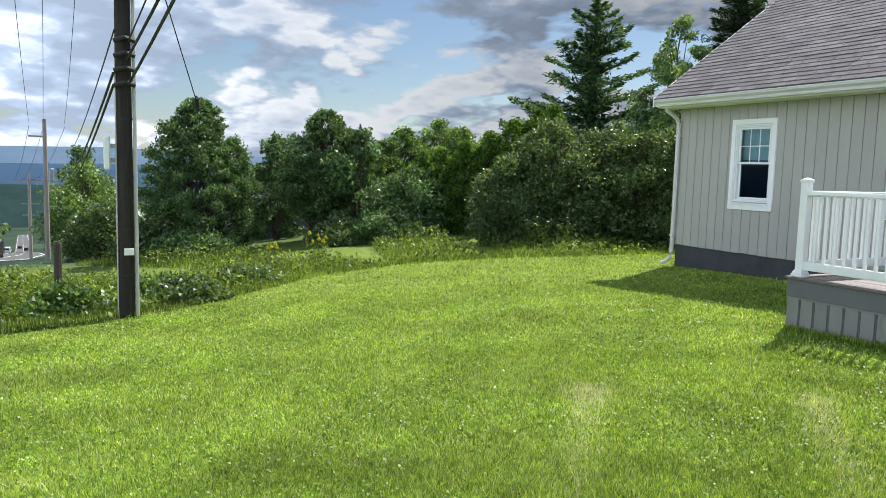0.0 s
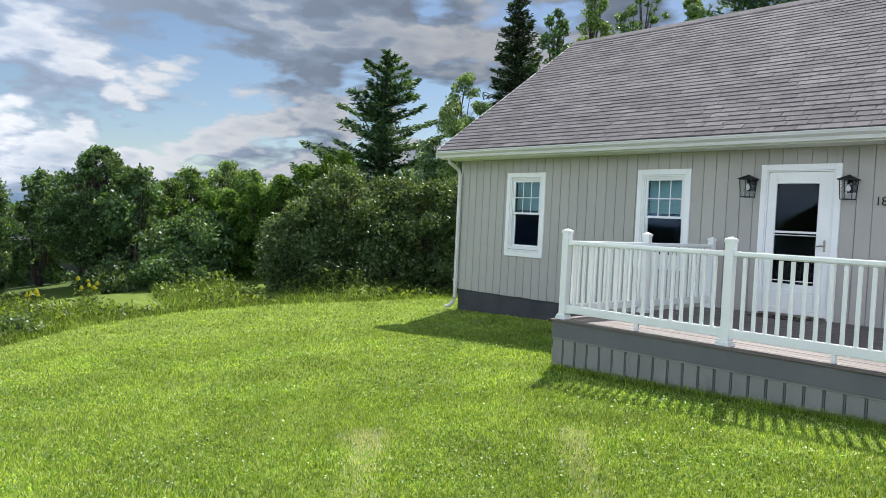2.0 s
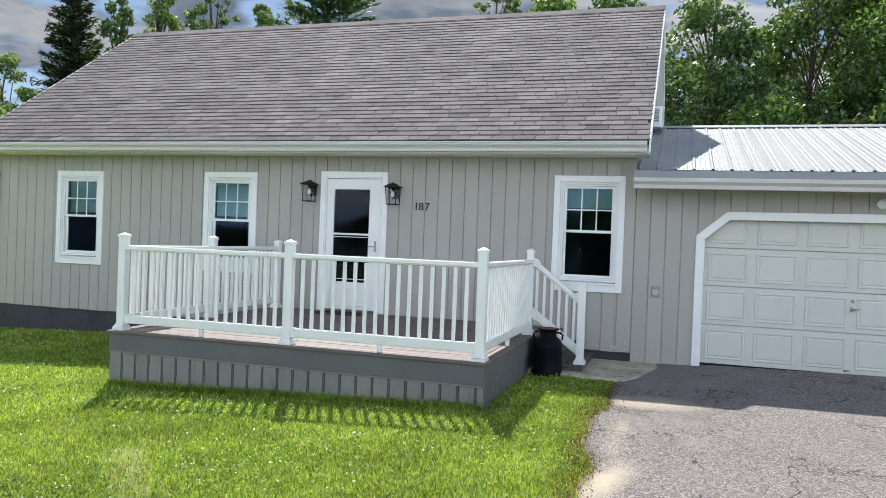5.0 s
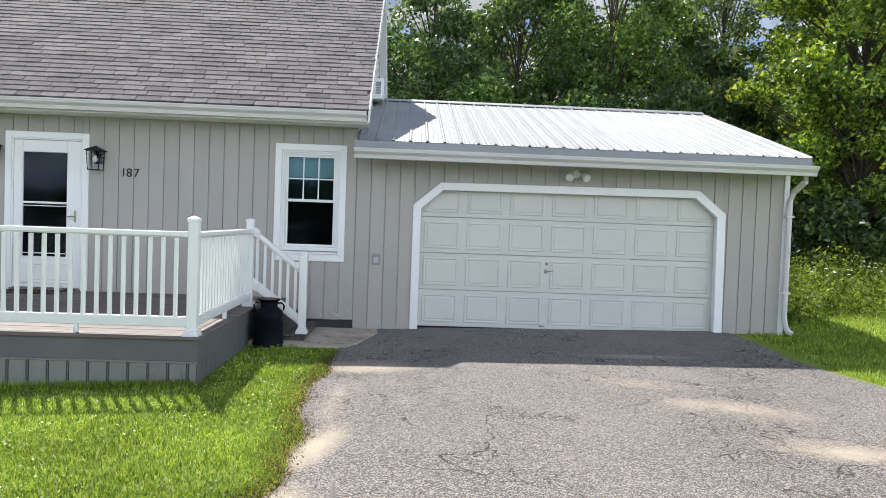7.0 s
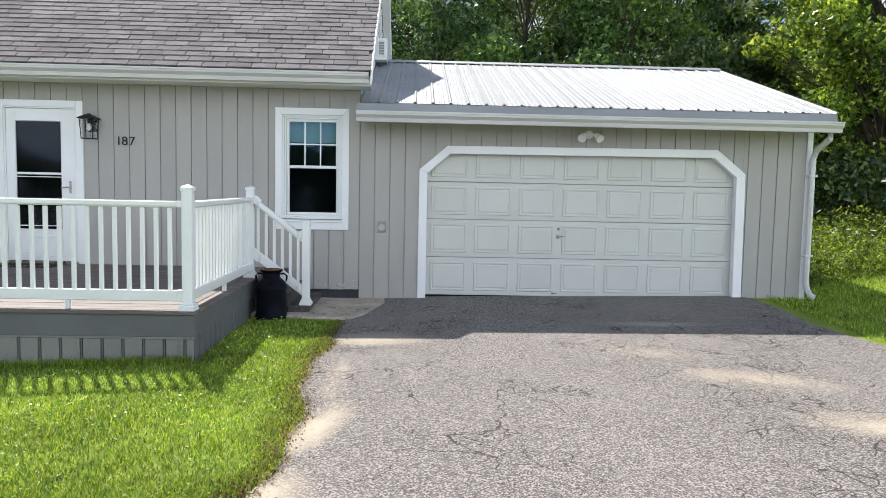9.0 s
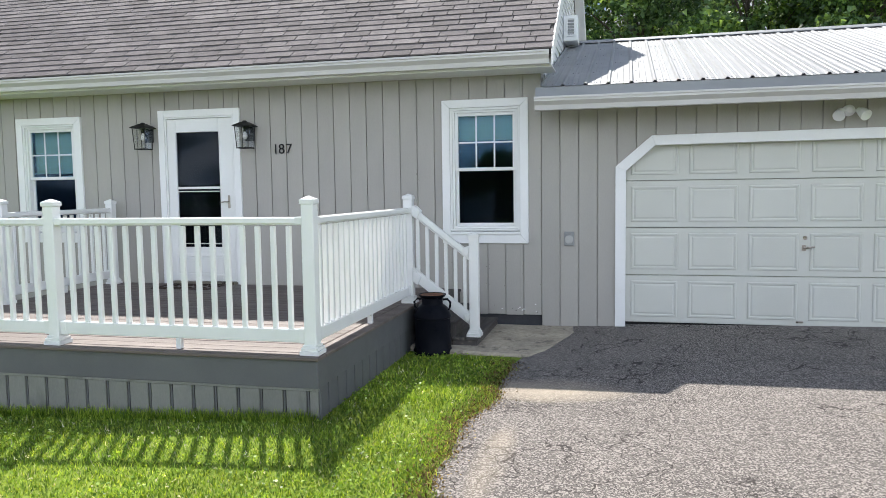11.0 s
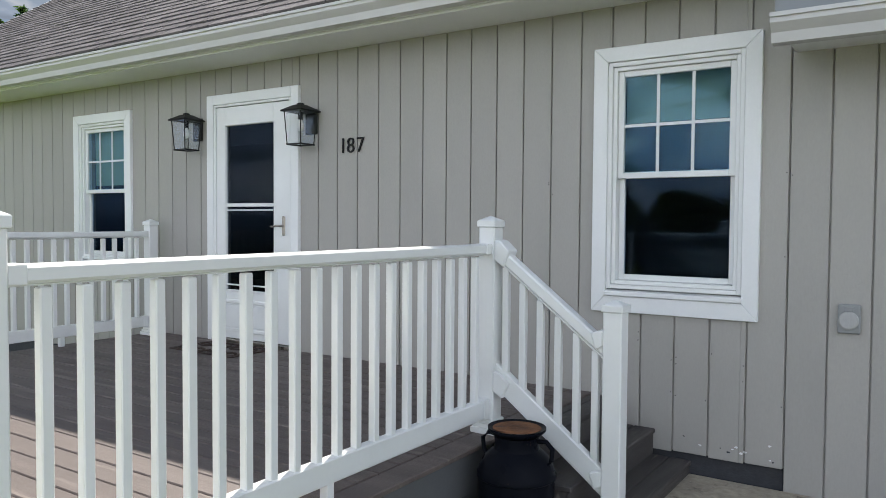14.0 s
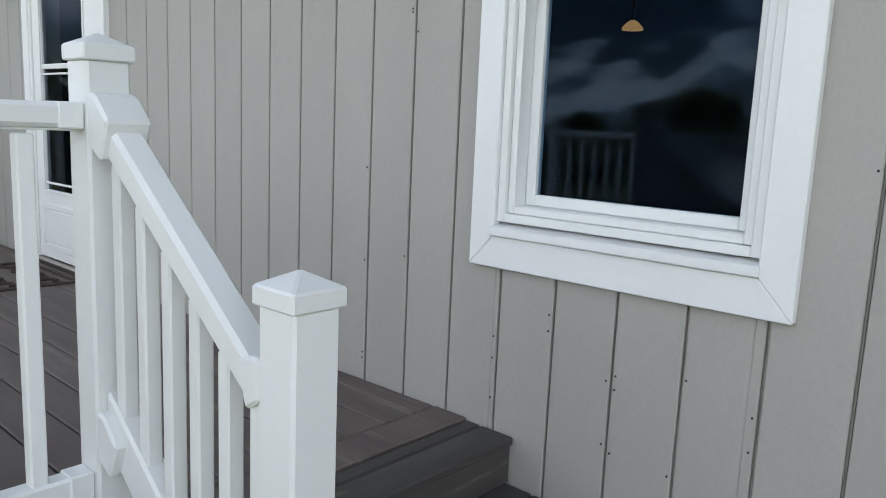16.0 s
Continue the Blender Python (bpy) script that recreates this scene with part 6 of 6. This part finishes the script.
tree("birch_tree", "pale slender birch beside the spruce", "tree", *at(-45.3, 29), 6.9, egg(1.9), L_PALE, 0.14, 13000, 25, 0.09, 2, 40, (0.3, 0.6))
tree("leafy_tree", "green tree behind the bushes", "tree", *at(-49.8, 30), 5.3, egg(1.9), L_ASH, 0.17, 10000, 37, 0.1, 2, 45, (0.4, 0.75))
for az, d, h, r, m, seed in ((-40.5, 36, 12.2, 2.3, L_ASH, 26), (-34.3, 37, 13.2, 3.6, L_ASH, 41), (-9.5, 35, 12.9, 3.6, L_WOOD, 43), (-37.9, 38, 14.3, 1.2, L_PALE, 38), (-31.0, 38, 13.2, 1.6, L_PALE, 39), (-13.5, 36, 13.8, 4.2, L_ASH, 40)):
    tree("leafy_tree", "tall thin-crowned tree showing above the roof", "tree", *at(az, d), h + 0.55, egg(r), m, 0.17, 22000, seed, 0.14, 1, 170, (0.2, 0.5), group="trees behind the house")
conifer("pine_tree", "dark pine showing above the roof ridge", *at(-26.3, 36), 14.6, 0.3, 4.6, L_PINE, 29, 22, 9, 0.2, 300, 0.05, 0.28, size=0.42, width=0.24)
# woods behind the garage
wood_rng = np.random.default_rng(77)
for i, (x, y, h, r, m) in enumerate(((0.6, 25.0, 9.3, 2.6, L_ASH), (3.6, 26.5, 10.5, 3.0, L_ASH), (6.4, 25.5, 11.5, 3.0, L_WOOD), (9.0, 28.5, 10.0, 3.0, L_ASH), (-2.6, 27.5, 10.5, 2.6, L_ASH), (12.4, 31.0, 13.0, 3.4, L_DARK), (5.0, 31.0, 13.0, 3.2, L_DARK), (16.5, 31.0, 15.0, 3.6, L_ASH), (10.0, 24.0, 5.6, 2.2, L_DARK), (2.0, 22.8, 5.6, 2.0, L_WOOD), (7.6, 22.5, 5.4, 2.0, L_DARK), (4.8, 22.6, 5.2, 1.9, L_ASH), (20.5, 27.0, 14, 3.5, L_ASH), (-5.0, 30.0, 11.5, 2.6, L_WOOD))):
    tree("woodland_tree", "tall woodland tree behind the garage", "tree", x, y, h, [(0.06, 0.75 * r), (0.3, r), (0.55, 0.95 * r), (0.8, 0.65 * r), (0.98, 0.2 * r)], m, 0.18, 26000, 100 + i, 0.14, 1, 110, (0.5, 0.95), group="woods behind the garage")
for i, (x, y, h, r) in enumerate(((11.4, 19.6, 10.8, 3.2), (14.6, 17.8, 11.5, 3.3), (15.0, 24.5, 12.0, 3.2))):
    tree("maple_tree", "sunlit yellow-green maple beside the garage", "tree", x, y, h, [(0.16, 0.8 * r), (0.35, r), (0.6, 0.92 * r), (0.82, 0.6 * r), (0.98, 0.18 * r)], L_MAPLE if i < 2 else L_WOOD, 0.155, 50000, 130 + i, 0.16, 1, 170, (0.36, 0.75), 0.6, group="maples beside the garage")
for i, (x, y, h, r) in enumerate(((8.2, 20.0, 2.6, 1.5), (10.2, 18.6, 2.2, 1.4), (9.3, 22.0, 3.6, 1.7), (12.2, 17.6, 2.2, 1.4))):
    tree("shrub", "dark undergrowth shrub below the maples", "shrub", x, y, h, egg(r), L_DARK, 0.16, 6000, 140 + i, 0.05, 4, 34, (0.3, 0.7), sink=0.1, group="undergrowth below the maples")
for i, (x, y, h, r) in enumerate(((10.5, 27.0, 7.5, 2.8), (14.0, 27.5, 8.0, 3.0), (17.5, 23.5, 7.5, 2.9), (18.5, 19.5, 7.0, 2.8), (12.6, 22.4, 4.6, 2.2), (15.6, 20.6, 4.6, 2.2), (0.2, 29.5, 9.0, 3.0), (7.5, 30.5, 9.5, 3.2))):
    tree("woodland_tree", "dense dark undergrowth tree at the back of the woods", "tree", x, y, h, egg(r), L_DARK, 0.26, 9000, 180 + i, 0.1, 2, 60, (0.6, 1.1), group="woods behind the garage")
# low tree row across the street, out of view, added to darken pane reflections
for i in range(13):
    x = -34 + i * 5.0
    tree("roadside_tree", "unseen dark tree row added across the street for pane reflections", "tree", x, -30 - (i % 3) * 3, 4.2 + 0.5 * (i % 4), egg(3.2), L_DARK, 0.5, 6500, 160 + i, 0.2, 1, 60, (1.0, 1.9), group="trees across the street")


# ---- meadow weeds ----
def band(rng, n, line, inner, outer):
    """Points in a strip on the left side of a line of plan points."""
    line = np.array(line, float)
    seg = np.linalg.norm(np.diff(line, axis=0), axis=1)
    s = rng.random(n) * seg.sum()
    cum = np.concatenate([[0], np.cumsum(seg)])
    k = np.clip(np.searchsorted(cum, s) - 1, 0, len(seg) - 1)
    f = ((s - cum[k]) / seg[k])[:, None]
    p = line[k] * (1 - f) + line[k + 1] * f
    d = (line[k + 1] - line[k]) / seg[k][:, None]
    nrm = np.stack([-d[:, 1], d[:, 0]], 1)
    w = inner + (outer - inner) * rng.random(n) ** 1.35
    return p + nrm * w[:, None], w


EDGE = [(-10.6, -3.0), (-11.6, 0.2), (-12.2, 1.6), (-13.8, 3.1), (-15.6, 5.0), (-16.4, 7.2), (-15.8, 9.4), (-14.6, 11.2), (-14.4, 13.6), (-14.2, 17.0)]


def blades(rng, p, height, width, bend, tris=True):
    n = len(p)
    z = ground_z(p[:, 0], p[:, 1])
    base = np.stack([p[:, 0], p[:, 1], z], 1)
    a = rng.uniform(0, 2 * math.pi, n)
    side = np.stack([np.cos(a), np.sin(a), np.zeros(n)], 1) * (width / 2)[:, None]
    tip = base + np.stack([np.cos(a + 1.6) * bend, np.sin(a + 1.6) * bend, height], 1)
    return np.stack([base - side, base + side, tip], 1)


rng = np.random.default_rng(31)
p, w = band(rng, 110000, EDGE, -0.25, 13.0)
hgt = rng.uniform(0.08, 0.30, len(p)) * np.clip(0.5 + w * 0.15, 0.4, 1.0)
q = blades(rng, p, hgt, rng.uniform(0.008, 0.02, len(p)), hgt * rng.uniform(0.1, 0.7, len(p)))
tagged(part("meadow_grass", cloud_mesh("meadow_grass", q, 3, L_WEED), None), "tall unmown meadow grass beyond the lawn", "meadow grass", kind="stuff")
p, w = band(rng, 60000, EDGE, 0.0, 12.0)
clump = np.sin(p[:, 0] * 1.7) * np.sin(p[:, 1] * 1.3 + 1) + rng.normal(size=len(p)) * 0.4
keep_it = clump > -0.05
p, w = p[keep_it], w[keep_it]
c = np.stack([p[:, 0], p[:, 1], ground_z(p[:, 0], p[:, 1]) + rng.random(len(p)) * np.clip(0.12 + 0.035 * w + 0.16 * clump[keep_it], 0.08, 0.45)], 1)
q = leaf_quads(rng, c, rng.uniform(0.06, 0.16, len(c)), 0.4, upness=0.7)
tagged(part("meadow_weeds", cloud_mesh("meadow_weeds", q, 4, L_WEED), None), "leafy weeds and clover in the meadow", "weeds", kind="stuff")
# weedy bank to the right of the garage
p = np.stack([rng.uniform(6.0, 14.0, 60000), rng.uniform(12.2, 21.0, 60000)], 1)
p = p[(p[:, 1] > 12.6 + 0.5 * np.sin(p[:, 0] * 2) - (p[:, 0] - 6) * 0.2)]
clump = 0.5 + 0.5 * np.sin(p[:, 0] * 2.1) * np.sin(p[:, 1] * 1.9)
c = np.stack([p[:, 0], p[:, 1], ground_z(p[:, 0], p[:, 1]) + rng.random(len(p)) ** 1.3 * (0.25 + 0.75 * clump) * (0.8 + 0.4 * np.sin(p[:, 0] * 5.3 + p[:, 1] * 3.1))], 1)
q = leaf_quads(rng, c, rng.uniform(0.05, 0.13, len(c)), 0.34, upness=0.5)
tagged(part("bank_weeds", cloud_mesh("bank_weeds", q, 4, L_WEED), None), "tall green weeds on the bank beside the garage", "weeds", kind="stuff")


def flower(name, label, x, y, h, mat, seed, head, flat):
    rng = np.random.default_rng(seed)
    z = gz(x, y)
    t = thing(name, label, "wildflower", x, y, z, group=name + "s at the lawn's edge")
    stems, heads = Build(), []
    for _ in range(7):
        dx, dy, hh = rng.normal() * 0.16, rng.normal() * 0.16, h * rng.uniform(0.7, 1.1)
        stems.tube([(x + dx * 0.3, y + dy * 0.3, z), (x + dx, y + dy, z + hh)], [0.008, 0.004], 4)
        top_ = Vector((x + dx, y + dy, z + hh))
        r_ = head * rng.uniform(0.7, 1.3)
        prof = [(0.004, -0.4), (0.5, -0.2), (1.0, 0.1), (0.8, 0.5), (0.45, 1.0), (0.05, 1.3)]
        heads.append(Build().turned(top_.x, top_.y, [(r_ * a, top_.z + r_ * flat * b) for a, b in prof], 7))
    lv = np.array([x, y, z]) + rng.normal(size=(160, 3)) * np.array([0.15, 0.15, 0.0]) + np.stack([np.zeros(160), np.zeros(160), rng.random(160) * h * 0.8], 1)
    keep(part("stem", stems, L_WEED), t)
    keep(part("leaves", cloud_mesh("leaves", leaf_quads(rng, lv, 0.12, 0.25), 4, L_WEED), None), t)
    for hd in heads:
        keep(part("flower_head", hd, mat), t)


for i, (x, y) in enumerate(((-18.6, 5.0), (-19.4, 6.4))):
    flower("goldenrod", "yellow flowering goldenrod at the lawn edge", x, y, 0.5 + 0.08 * (i % 3), L_GOLD, 200 + i, 0.05, 1.3)
for i, (x, y) in enumerate(((-16.6, 11.4), (-16.2, 11.9), (7.2, 13.4), (8.4, 14.2), (9.6, 13.5))):
    flower("lace_flower", "white flat-headed lace flowers at the lawn edge", x, y, 0.75, L_LACE, 220 + i, 0.03, 0.3)

# ---- lawn ----
def lawn_ok(p):
    x, y = p[:, 0], p[:, 1]
    ok = x < np.where(y > 9.75, np.interp(y, [9.75, 10.05], [-0.7, -1.6]), drive_left(y)) + 0.02
    ok &= ~((x > DX0 - 0.02) & (x < DX1 + 0.01) & (y > DY0 + 0.0) & (y < WY))
    ok &= ~((y > WY - 0.0) & (x > HX0))
    ok &= ~((y > 10.05) & (x > DX1))
    return ok


rng = np.random.default_rng(41)
chunks, dry = [], []
TRACKS = ((-5.08, 4.32, -3.4, 2.95, 0.13), (-4.1, 5.65, -2.6, 4.1, 0.13), (-5.15, 4.35, -4.85, 4.15, 0.20))
for lo, hi, n, wid in ((0, 4.5, 210000, 0.0055), (4.5, 8, 210000, 0.008), (8, 13, 140000, 0.013), (13, 19, 70000, 0.02)):
    ang = rng.uniform(-2.05, 0.35, n * 2)
    rad = np.sqrt(rng.uniform(lo ** 2, hi ** 2, n * 2))
    p = np.stack([-0.2 + rad * np.sin(ang), 0.9 + rad * np.cos(ang)], 1)
    p = p[lawn_ok(p)][:n]
    edge = np.interp(p[:, 1], [e[1] for e in EDGE], [e[0] for e in EDGE])
    p = p[p[:, 0] > edge - 0.3]
    tuft = 0.5 + 0.5 * np.sin(p[:, 0] * 3.1 + 2 * np.sin(p[:, 1] * 1.7)) * np.sin(p[:, 1] * 2.7 + np.sin(p[:, 0] * 2.2))
    h = rng.uniform(0.016, 0.036, len(p)) * (0.75 + 0.6 * tuft)
    q = blades(rng, p, h, rng.uniform(0.6, 1.4, len(p)) * wid, h * rng.uniform(0.2, 1.2, len(p)))
    strew = np.zeros(len(p), bool)
    for xa, ya, xb, yb, wd in TRACKS:
        u = np.clip(((p[:, 0] - xa) * (xb - xa) + (p[:, 1] - ya) * (yb - ya)) / ((xb - xa) ** 2 + (yb - ya) ** 2), 0, 1)
        off = np.hypot(p[:, 0] - xa - u * (xb - xa), p[:, 1] - ya - u * (yb - ya))
        strew |= (off < wd * rng.uniform(0.2, 1.5, len(p))) & (rng.random(len(p)) < 0.75 - 0.6 * u)
    strew |= rng.random(len(p)) < 0.05
    chunks.append(q[~strew])
    dry.append(q[strew])
p = np.stack([rng.uniform(4.9, 10.5, 60000), rng.uniform(6.0, 13.2, 60000)], 1)
p = p[(p[:, 0] > drive_right(p[:, 1]) - 0.03) & ~((p[:, 1] > WY - 0.02) & (p[:, 0] < GX1 + 0.02))]
h = rng.uniform(0.03, 0.07, len(p))
chunks.append(blades(rng, p, h, rng.uniform(0.006, 0.014, len(p)), h * rng.uniform(0.2, 1.0, len(p))))
# crumbs of dirt and dead grass along the asphalt's edge
y = rng.uniform(2.0, 9.8, 9000)
c = np.stack([drive_left(y) + rng.normal(size=9000) * 0.07 + 0.02, y, np.zeros(9000)], 1)
c[:, 2] = ground_z(c[:, 0], c[:, 1]) + rng.uniform(0.005, 0.03, 9000)
tagged(part("edge_litter", cloud_mesh("edge_litter", leaf_quads(rng, c, rng.uniform(0.01, 0.035, 9000), 0.4, upness=1.5), 4, L_LITTER), None), "brown dead grass crumbs along the asphalt edge", "litter", kind="stuff")
# ragged longer blades along the asphalt's edge and the skirt
y = rng.uniform(1.5, 9.9, 9000)
p = np.stack([drive_left(y) + rng.normal(size=9000) * 0.05 - 0.02, y], 1)
h = rng.uniform(0.02, 0.055, 9000)
chunks.append(blades(rng, p, h, rng.uniform(0.005, 0.009, 9000), h * rng.uniform(0.3, 1.3, 9000)))
x = rng.uniform(DX0, DX1, 5000)
p = np.stack([x, DY0 - rng.random(5000) * 0.07], 1)
h = rng.uniform(0.04, 0.11, 5000)
chunks.append(blades(rng, p, h, rng.uniform(0.006, 0.010, 5000), h * rng.uniform(0.2, 0.8, 5000)))
tagged(part("grass", cloud_mesh("grass", np.concatenate(chunks), 3, L_GRASS), None), "short mown bright green lawn grass", "grass", kind="stuff")
tagged(part("dry_grass", cloud_mesh("dry_grass", np.concatenate(dry), 3, L_STRAW), None), "pale dry grass blades in worn patches", "dry grass", kind="stuff")
n = 150000
ang, rad = rng.uniform(-2.0, 0.3, n), rng.uniform(1.5, 12, n)
p = np.stack([-0.2 + rad * np.sin(ang), 0.9 + rad * np.cos(ang)], 1)
grow = np.sin(p[:, 0] * 1.9 + np.sin(p[:, 1] * 1.3)) * np.sin(p[:, 1] * 2.3 + 1) + 0.5 * np.sin(p[:, 0] * 7) * np.sin(p[:, 1] * 6) + rng.normal(size=n) * 0.35
p = p[lawn_ok(p) & (grow > 0.1)]
c = np.stack([p[:, 0], p[:, 1], ground_z(p[:, 0], p[:, 1]) + rng.uniform(0.015, 0.042, len(p))], 1)
dist = np.hypot(p[:, 0] + 0.2, p[:, 1] - 0.9)
tagged(part("clover_leaves", cloud_mesh("clover_leaves", leaf_quads(rng, c, (0.012 + 0.0013 * dist) * rng.uniform(0.7, 1.3, len(p)), 0.9, upness=1.2), 4, L_CLEAF), None), "low clover leaves in patches through the lawn", "clover", kind="stuff")
n = 3000
ang, rad = rng.uniform(-1.9, 0.1, n), np.sqrt(rng.uniform(4, 170, n))
p = np.stack([-0.2 + rad * np.sin(ang), 0.9 + rad * np.cos(ang)], 1)
p = p[lawn_ok(p)]
p = p[np.sin(p[:, 0] * 0.9 + 1) * np.sin(p[:, 1] * 0.8) + rng.normal(size=len(p)) * 0.5 > 0.0]
c = np.stack([p[:, 0], p[:, 1], ground_z(p[:, 0], p[:, 1]) + rng.uniform(0.04, 0.06, len(p))], 1)
c = np.repeat(c, 5, 0) + rng.normal(size=(5 * len(p), 3)) * 0.005
tagged(part("clover_flowers", cloud_mesh("clover_flowers", leaf_quads(rng, c, 0.010, 0.8), 4, L_CLOVER), None), "small white clover flowers scattered in the lawn", "clover", kind="stuff")

# ---- far things: sheds, cars, hills ----
M_SHED = material("grey_shed_boards", (0.22, 0.22, 0.21), (0.17, 0.17, 0.165), 1.5, (1, 1, 0.3), 0.85, bump=0.3)
M_SHEDROOF = material("dark_shed_roof", (0.10, 0.10, 0.105), (0.08, 0.08, 0.082), 1.5, rough=0.9, bump=0.3)
sx, sy = at(-77.0, 33)
sz = gz(sx, sy)
shed = thing("neighbour_shed", "grey wooden outbuilding half hidden behind trees", "shed", sx, sy, sz)
keep(part("wall", Build().box(sx - 2, sx + 1.2, sy - 1.8, sy + 3.4, sz - 0.3, sz + 1.7), M_SHED), shed)
keep(part("roof", Build().prism([(sx + 1.6, sy - 2.1, sz + 1.65), (sx + 1.6, sy + 3.7, sz + 1.65), (sx - 0.5, sy + 3.7, sz + 2.6), (sx - 0.5, sy - 2.1, sz + 2.6)], (0, 0, 0.12)).prism([(sx - 2.6, sy - 2.1, sz + 1.65), (sx - 0.5, sy - 2.1, sz + 2.6), (sx - 0.5, sy + 3.7, sz + 2.6), (sx - 2.6, sy + 3.7, sz + 1.65)], (0, 0, 0.12)), M_SHEDROOF), shed)
keep(part("door", Build().box(sx + 1.2, sx + 1.24, sy + 1.4, sy + 2.3, sz - 0.2, sz + 1.4), M_FOUND), shed)
for k in range(9):
    keep(part("fence_slat", Build().box(sx + 1.5, sx + 1.54, sy - 1.7 + k * 0.28, sy - 1.62 + k * 0.28, sz - 0.2, sz + 0.95), M_SHED), shed)
keep(part("fence_rail", Build().box(sx + 1.541, sx + 1.58, sy - 1.8, sy + 0.8, sz + 0.85, sz + 0.93), M_SHED), shed)


def car(x, y, paint, label, turn=0.0):
    z = gz(x, y) + 0.10
    t = thing("car", label, "car", x, y, z, group="cars on the road")
    M = Matrix.Translation((x, y, z)) @ pose(0, 0, 0, 0, 0, turn)
    def P(name, b, m, bevel=0.0):
        ob = part(name, b, m, t, bevel=bevel)
        ob.matrix_parent_inverse = Matrix.Translation(-Vector((x, y, z)))
        ob.matrix_basis = M
    side = [(-2.2, 0.35), (2.2, 0.35), (2.25, 0.8), (1.3, 0.95), (0.7, 1.45), (-1.7, 1.5), (-2.2, 0.95)]
    P("body", Build().prism([(a, -0.88, b) for a, b in side], (0, 1.76, 0)), paint, 0.06)
    P("window", Build().prism([(a, -0.89, b) for a, b in ((1.15, 0.98), (0.65, 1.38), (-1.6, 1.42), (-1.95, 0.98))], (0, 1.78, 0)), M_BLACK)
    P("rear_window", Build().box(-2.13, -1.9, -0.7, 0.7, 1.0, 1.38), M_BLACK)
    for wx in (-1.4, 1.4):
        for wy in (-0.80, 0.62):
            P("wheel", Build().tube([(wx, wy, 0.33), (wx, wy + 0.2, 0.33)], 0.33, 14), M_BLACK)


M_CARDARK = material("dark_car_paint", (0.03, 0.012, 0.014), rough=0.25, bump=0.0)
M_CARPALE = material("pale_car_paint", (0.6, 0.6, 0.6), rough=0.25, bump=0.0)
car(-64, -5.1, M_CARDARK, "dark car driving away down the road", 180)
car(-190, -13.2, M_CARPALE, "pale car parked beside the road", 180)
car(-420, -21.5, M_CARDARK, "dark car far down the road", 180)
car(-440, -25.5, M_CARDARK, "dark car far down the road", 180)

M_HILL_NEAR = material("wooded_slope", (0.03, 0.055, 0.05), (0.022, 0.042, 0.042), 0.02, rough=1.0, bump=0.6, bump_scale=0.08, spec=0.0)
# distance haze is mixed into these colours: bluer, then paler farther off
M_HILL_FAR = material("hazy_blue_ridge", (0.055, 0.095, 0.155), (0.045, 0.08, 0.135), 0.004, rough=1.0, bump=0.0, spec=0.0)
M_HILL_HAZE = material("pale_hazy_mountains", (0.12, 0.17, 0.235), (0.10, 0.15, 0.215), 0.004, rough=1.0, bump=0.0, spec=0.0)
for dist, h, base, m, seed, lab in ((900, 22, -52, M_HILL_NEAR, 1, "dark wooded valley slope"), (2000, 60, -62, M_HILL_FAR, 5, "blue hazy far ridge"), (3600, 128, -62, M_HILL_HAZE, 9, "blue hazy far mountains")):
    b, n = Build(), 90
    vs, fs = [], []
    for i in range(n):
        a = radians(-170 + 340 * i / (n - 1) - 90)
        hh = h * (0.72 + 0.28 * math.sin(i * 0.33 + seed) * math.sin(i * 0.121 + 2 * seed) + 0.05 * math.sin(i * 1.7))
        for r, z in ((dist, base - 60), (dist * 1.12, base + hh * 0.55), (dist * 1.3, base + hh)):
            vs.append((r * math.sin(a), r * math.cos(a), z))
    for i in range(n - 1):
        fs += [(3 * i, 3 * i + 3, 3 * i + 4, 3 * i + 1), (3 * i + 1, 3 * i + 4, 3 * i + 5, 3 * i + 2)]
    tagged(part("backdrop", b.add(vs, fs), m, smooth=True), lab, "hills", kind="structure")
rng = np.random.default_rng(55)
n = 2600
a = np.radians(rng.uniform(-100, -84, n))
d = rng.uniform(90, 900, n)
p = np.stack([d * np.sin(a), d * np.cos(a)], 1)
p = p[np.abs(p[:, 1] - np.interp(p[:, 0], [q[0] for q in road_line[::-1]], [q[1] for q in road_line[::-1]])) > 9 + 0.01 * d]
c = np.repeat(np.stack([p[:, 0], p[:, 1], ground_z(p[:, 0], p[:, 1])], 1), 12, 0)
sz_ = np.repeat(2.0 + 0.004 * np.linalg.norm(p, axis=1), 12)
c = c + rng.normal(size=c.shape) * np.array([1.6, 1.6, 0.9]) + np.stack([np.zeros(len(c)), np.zeros(len(c)), rng.uniform(0.5, 4.0, len(c))], 1)
tagged(part("valley_trees", cloud_mesh("valley_trees", leaf_quads(rng, c, sz_, 0.7), 4, L_DARK), None), "dark trees filling the far valley", "trees", kind="stuff")
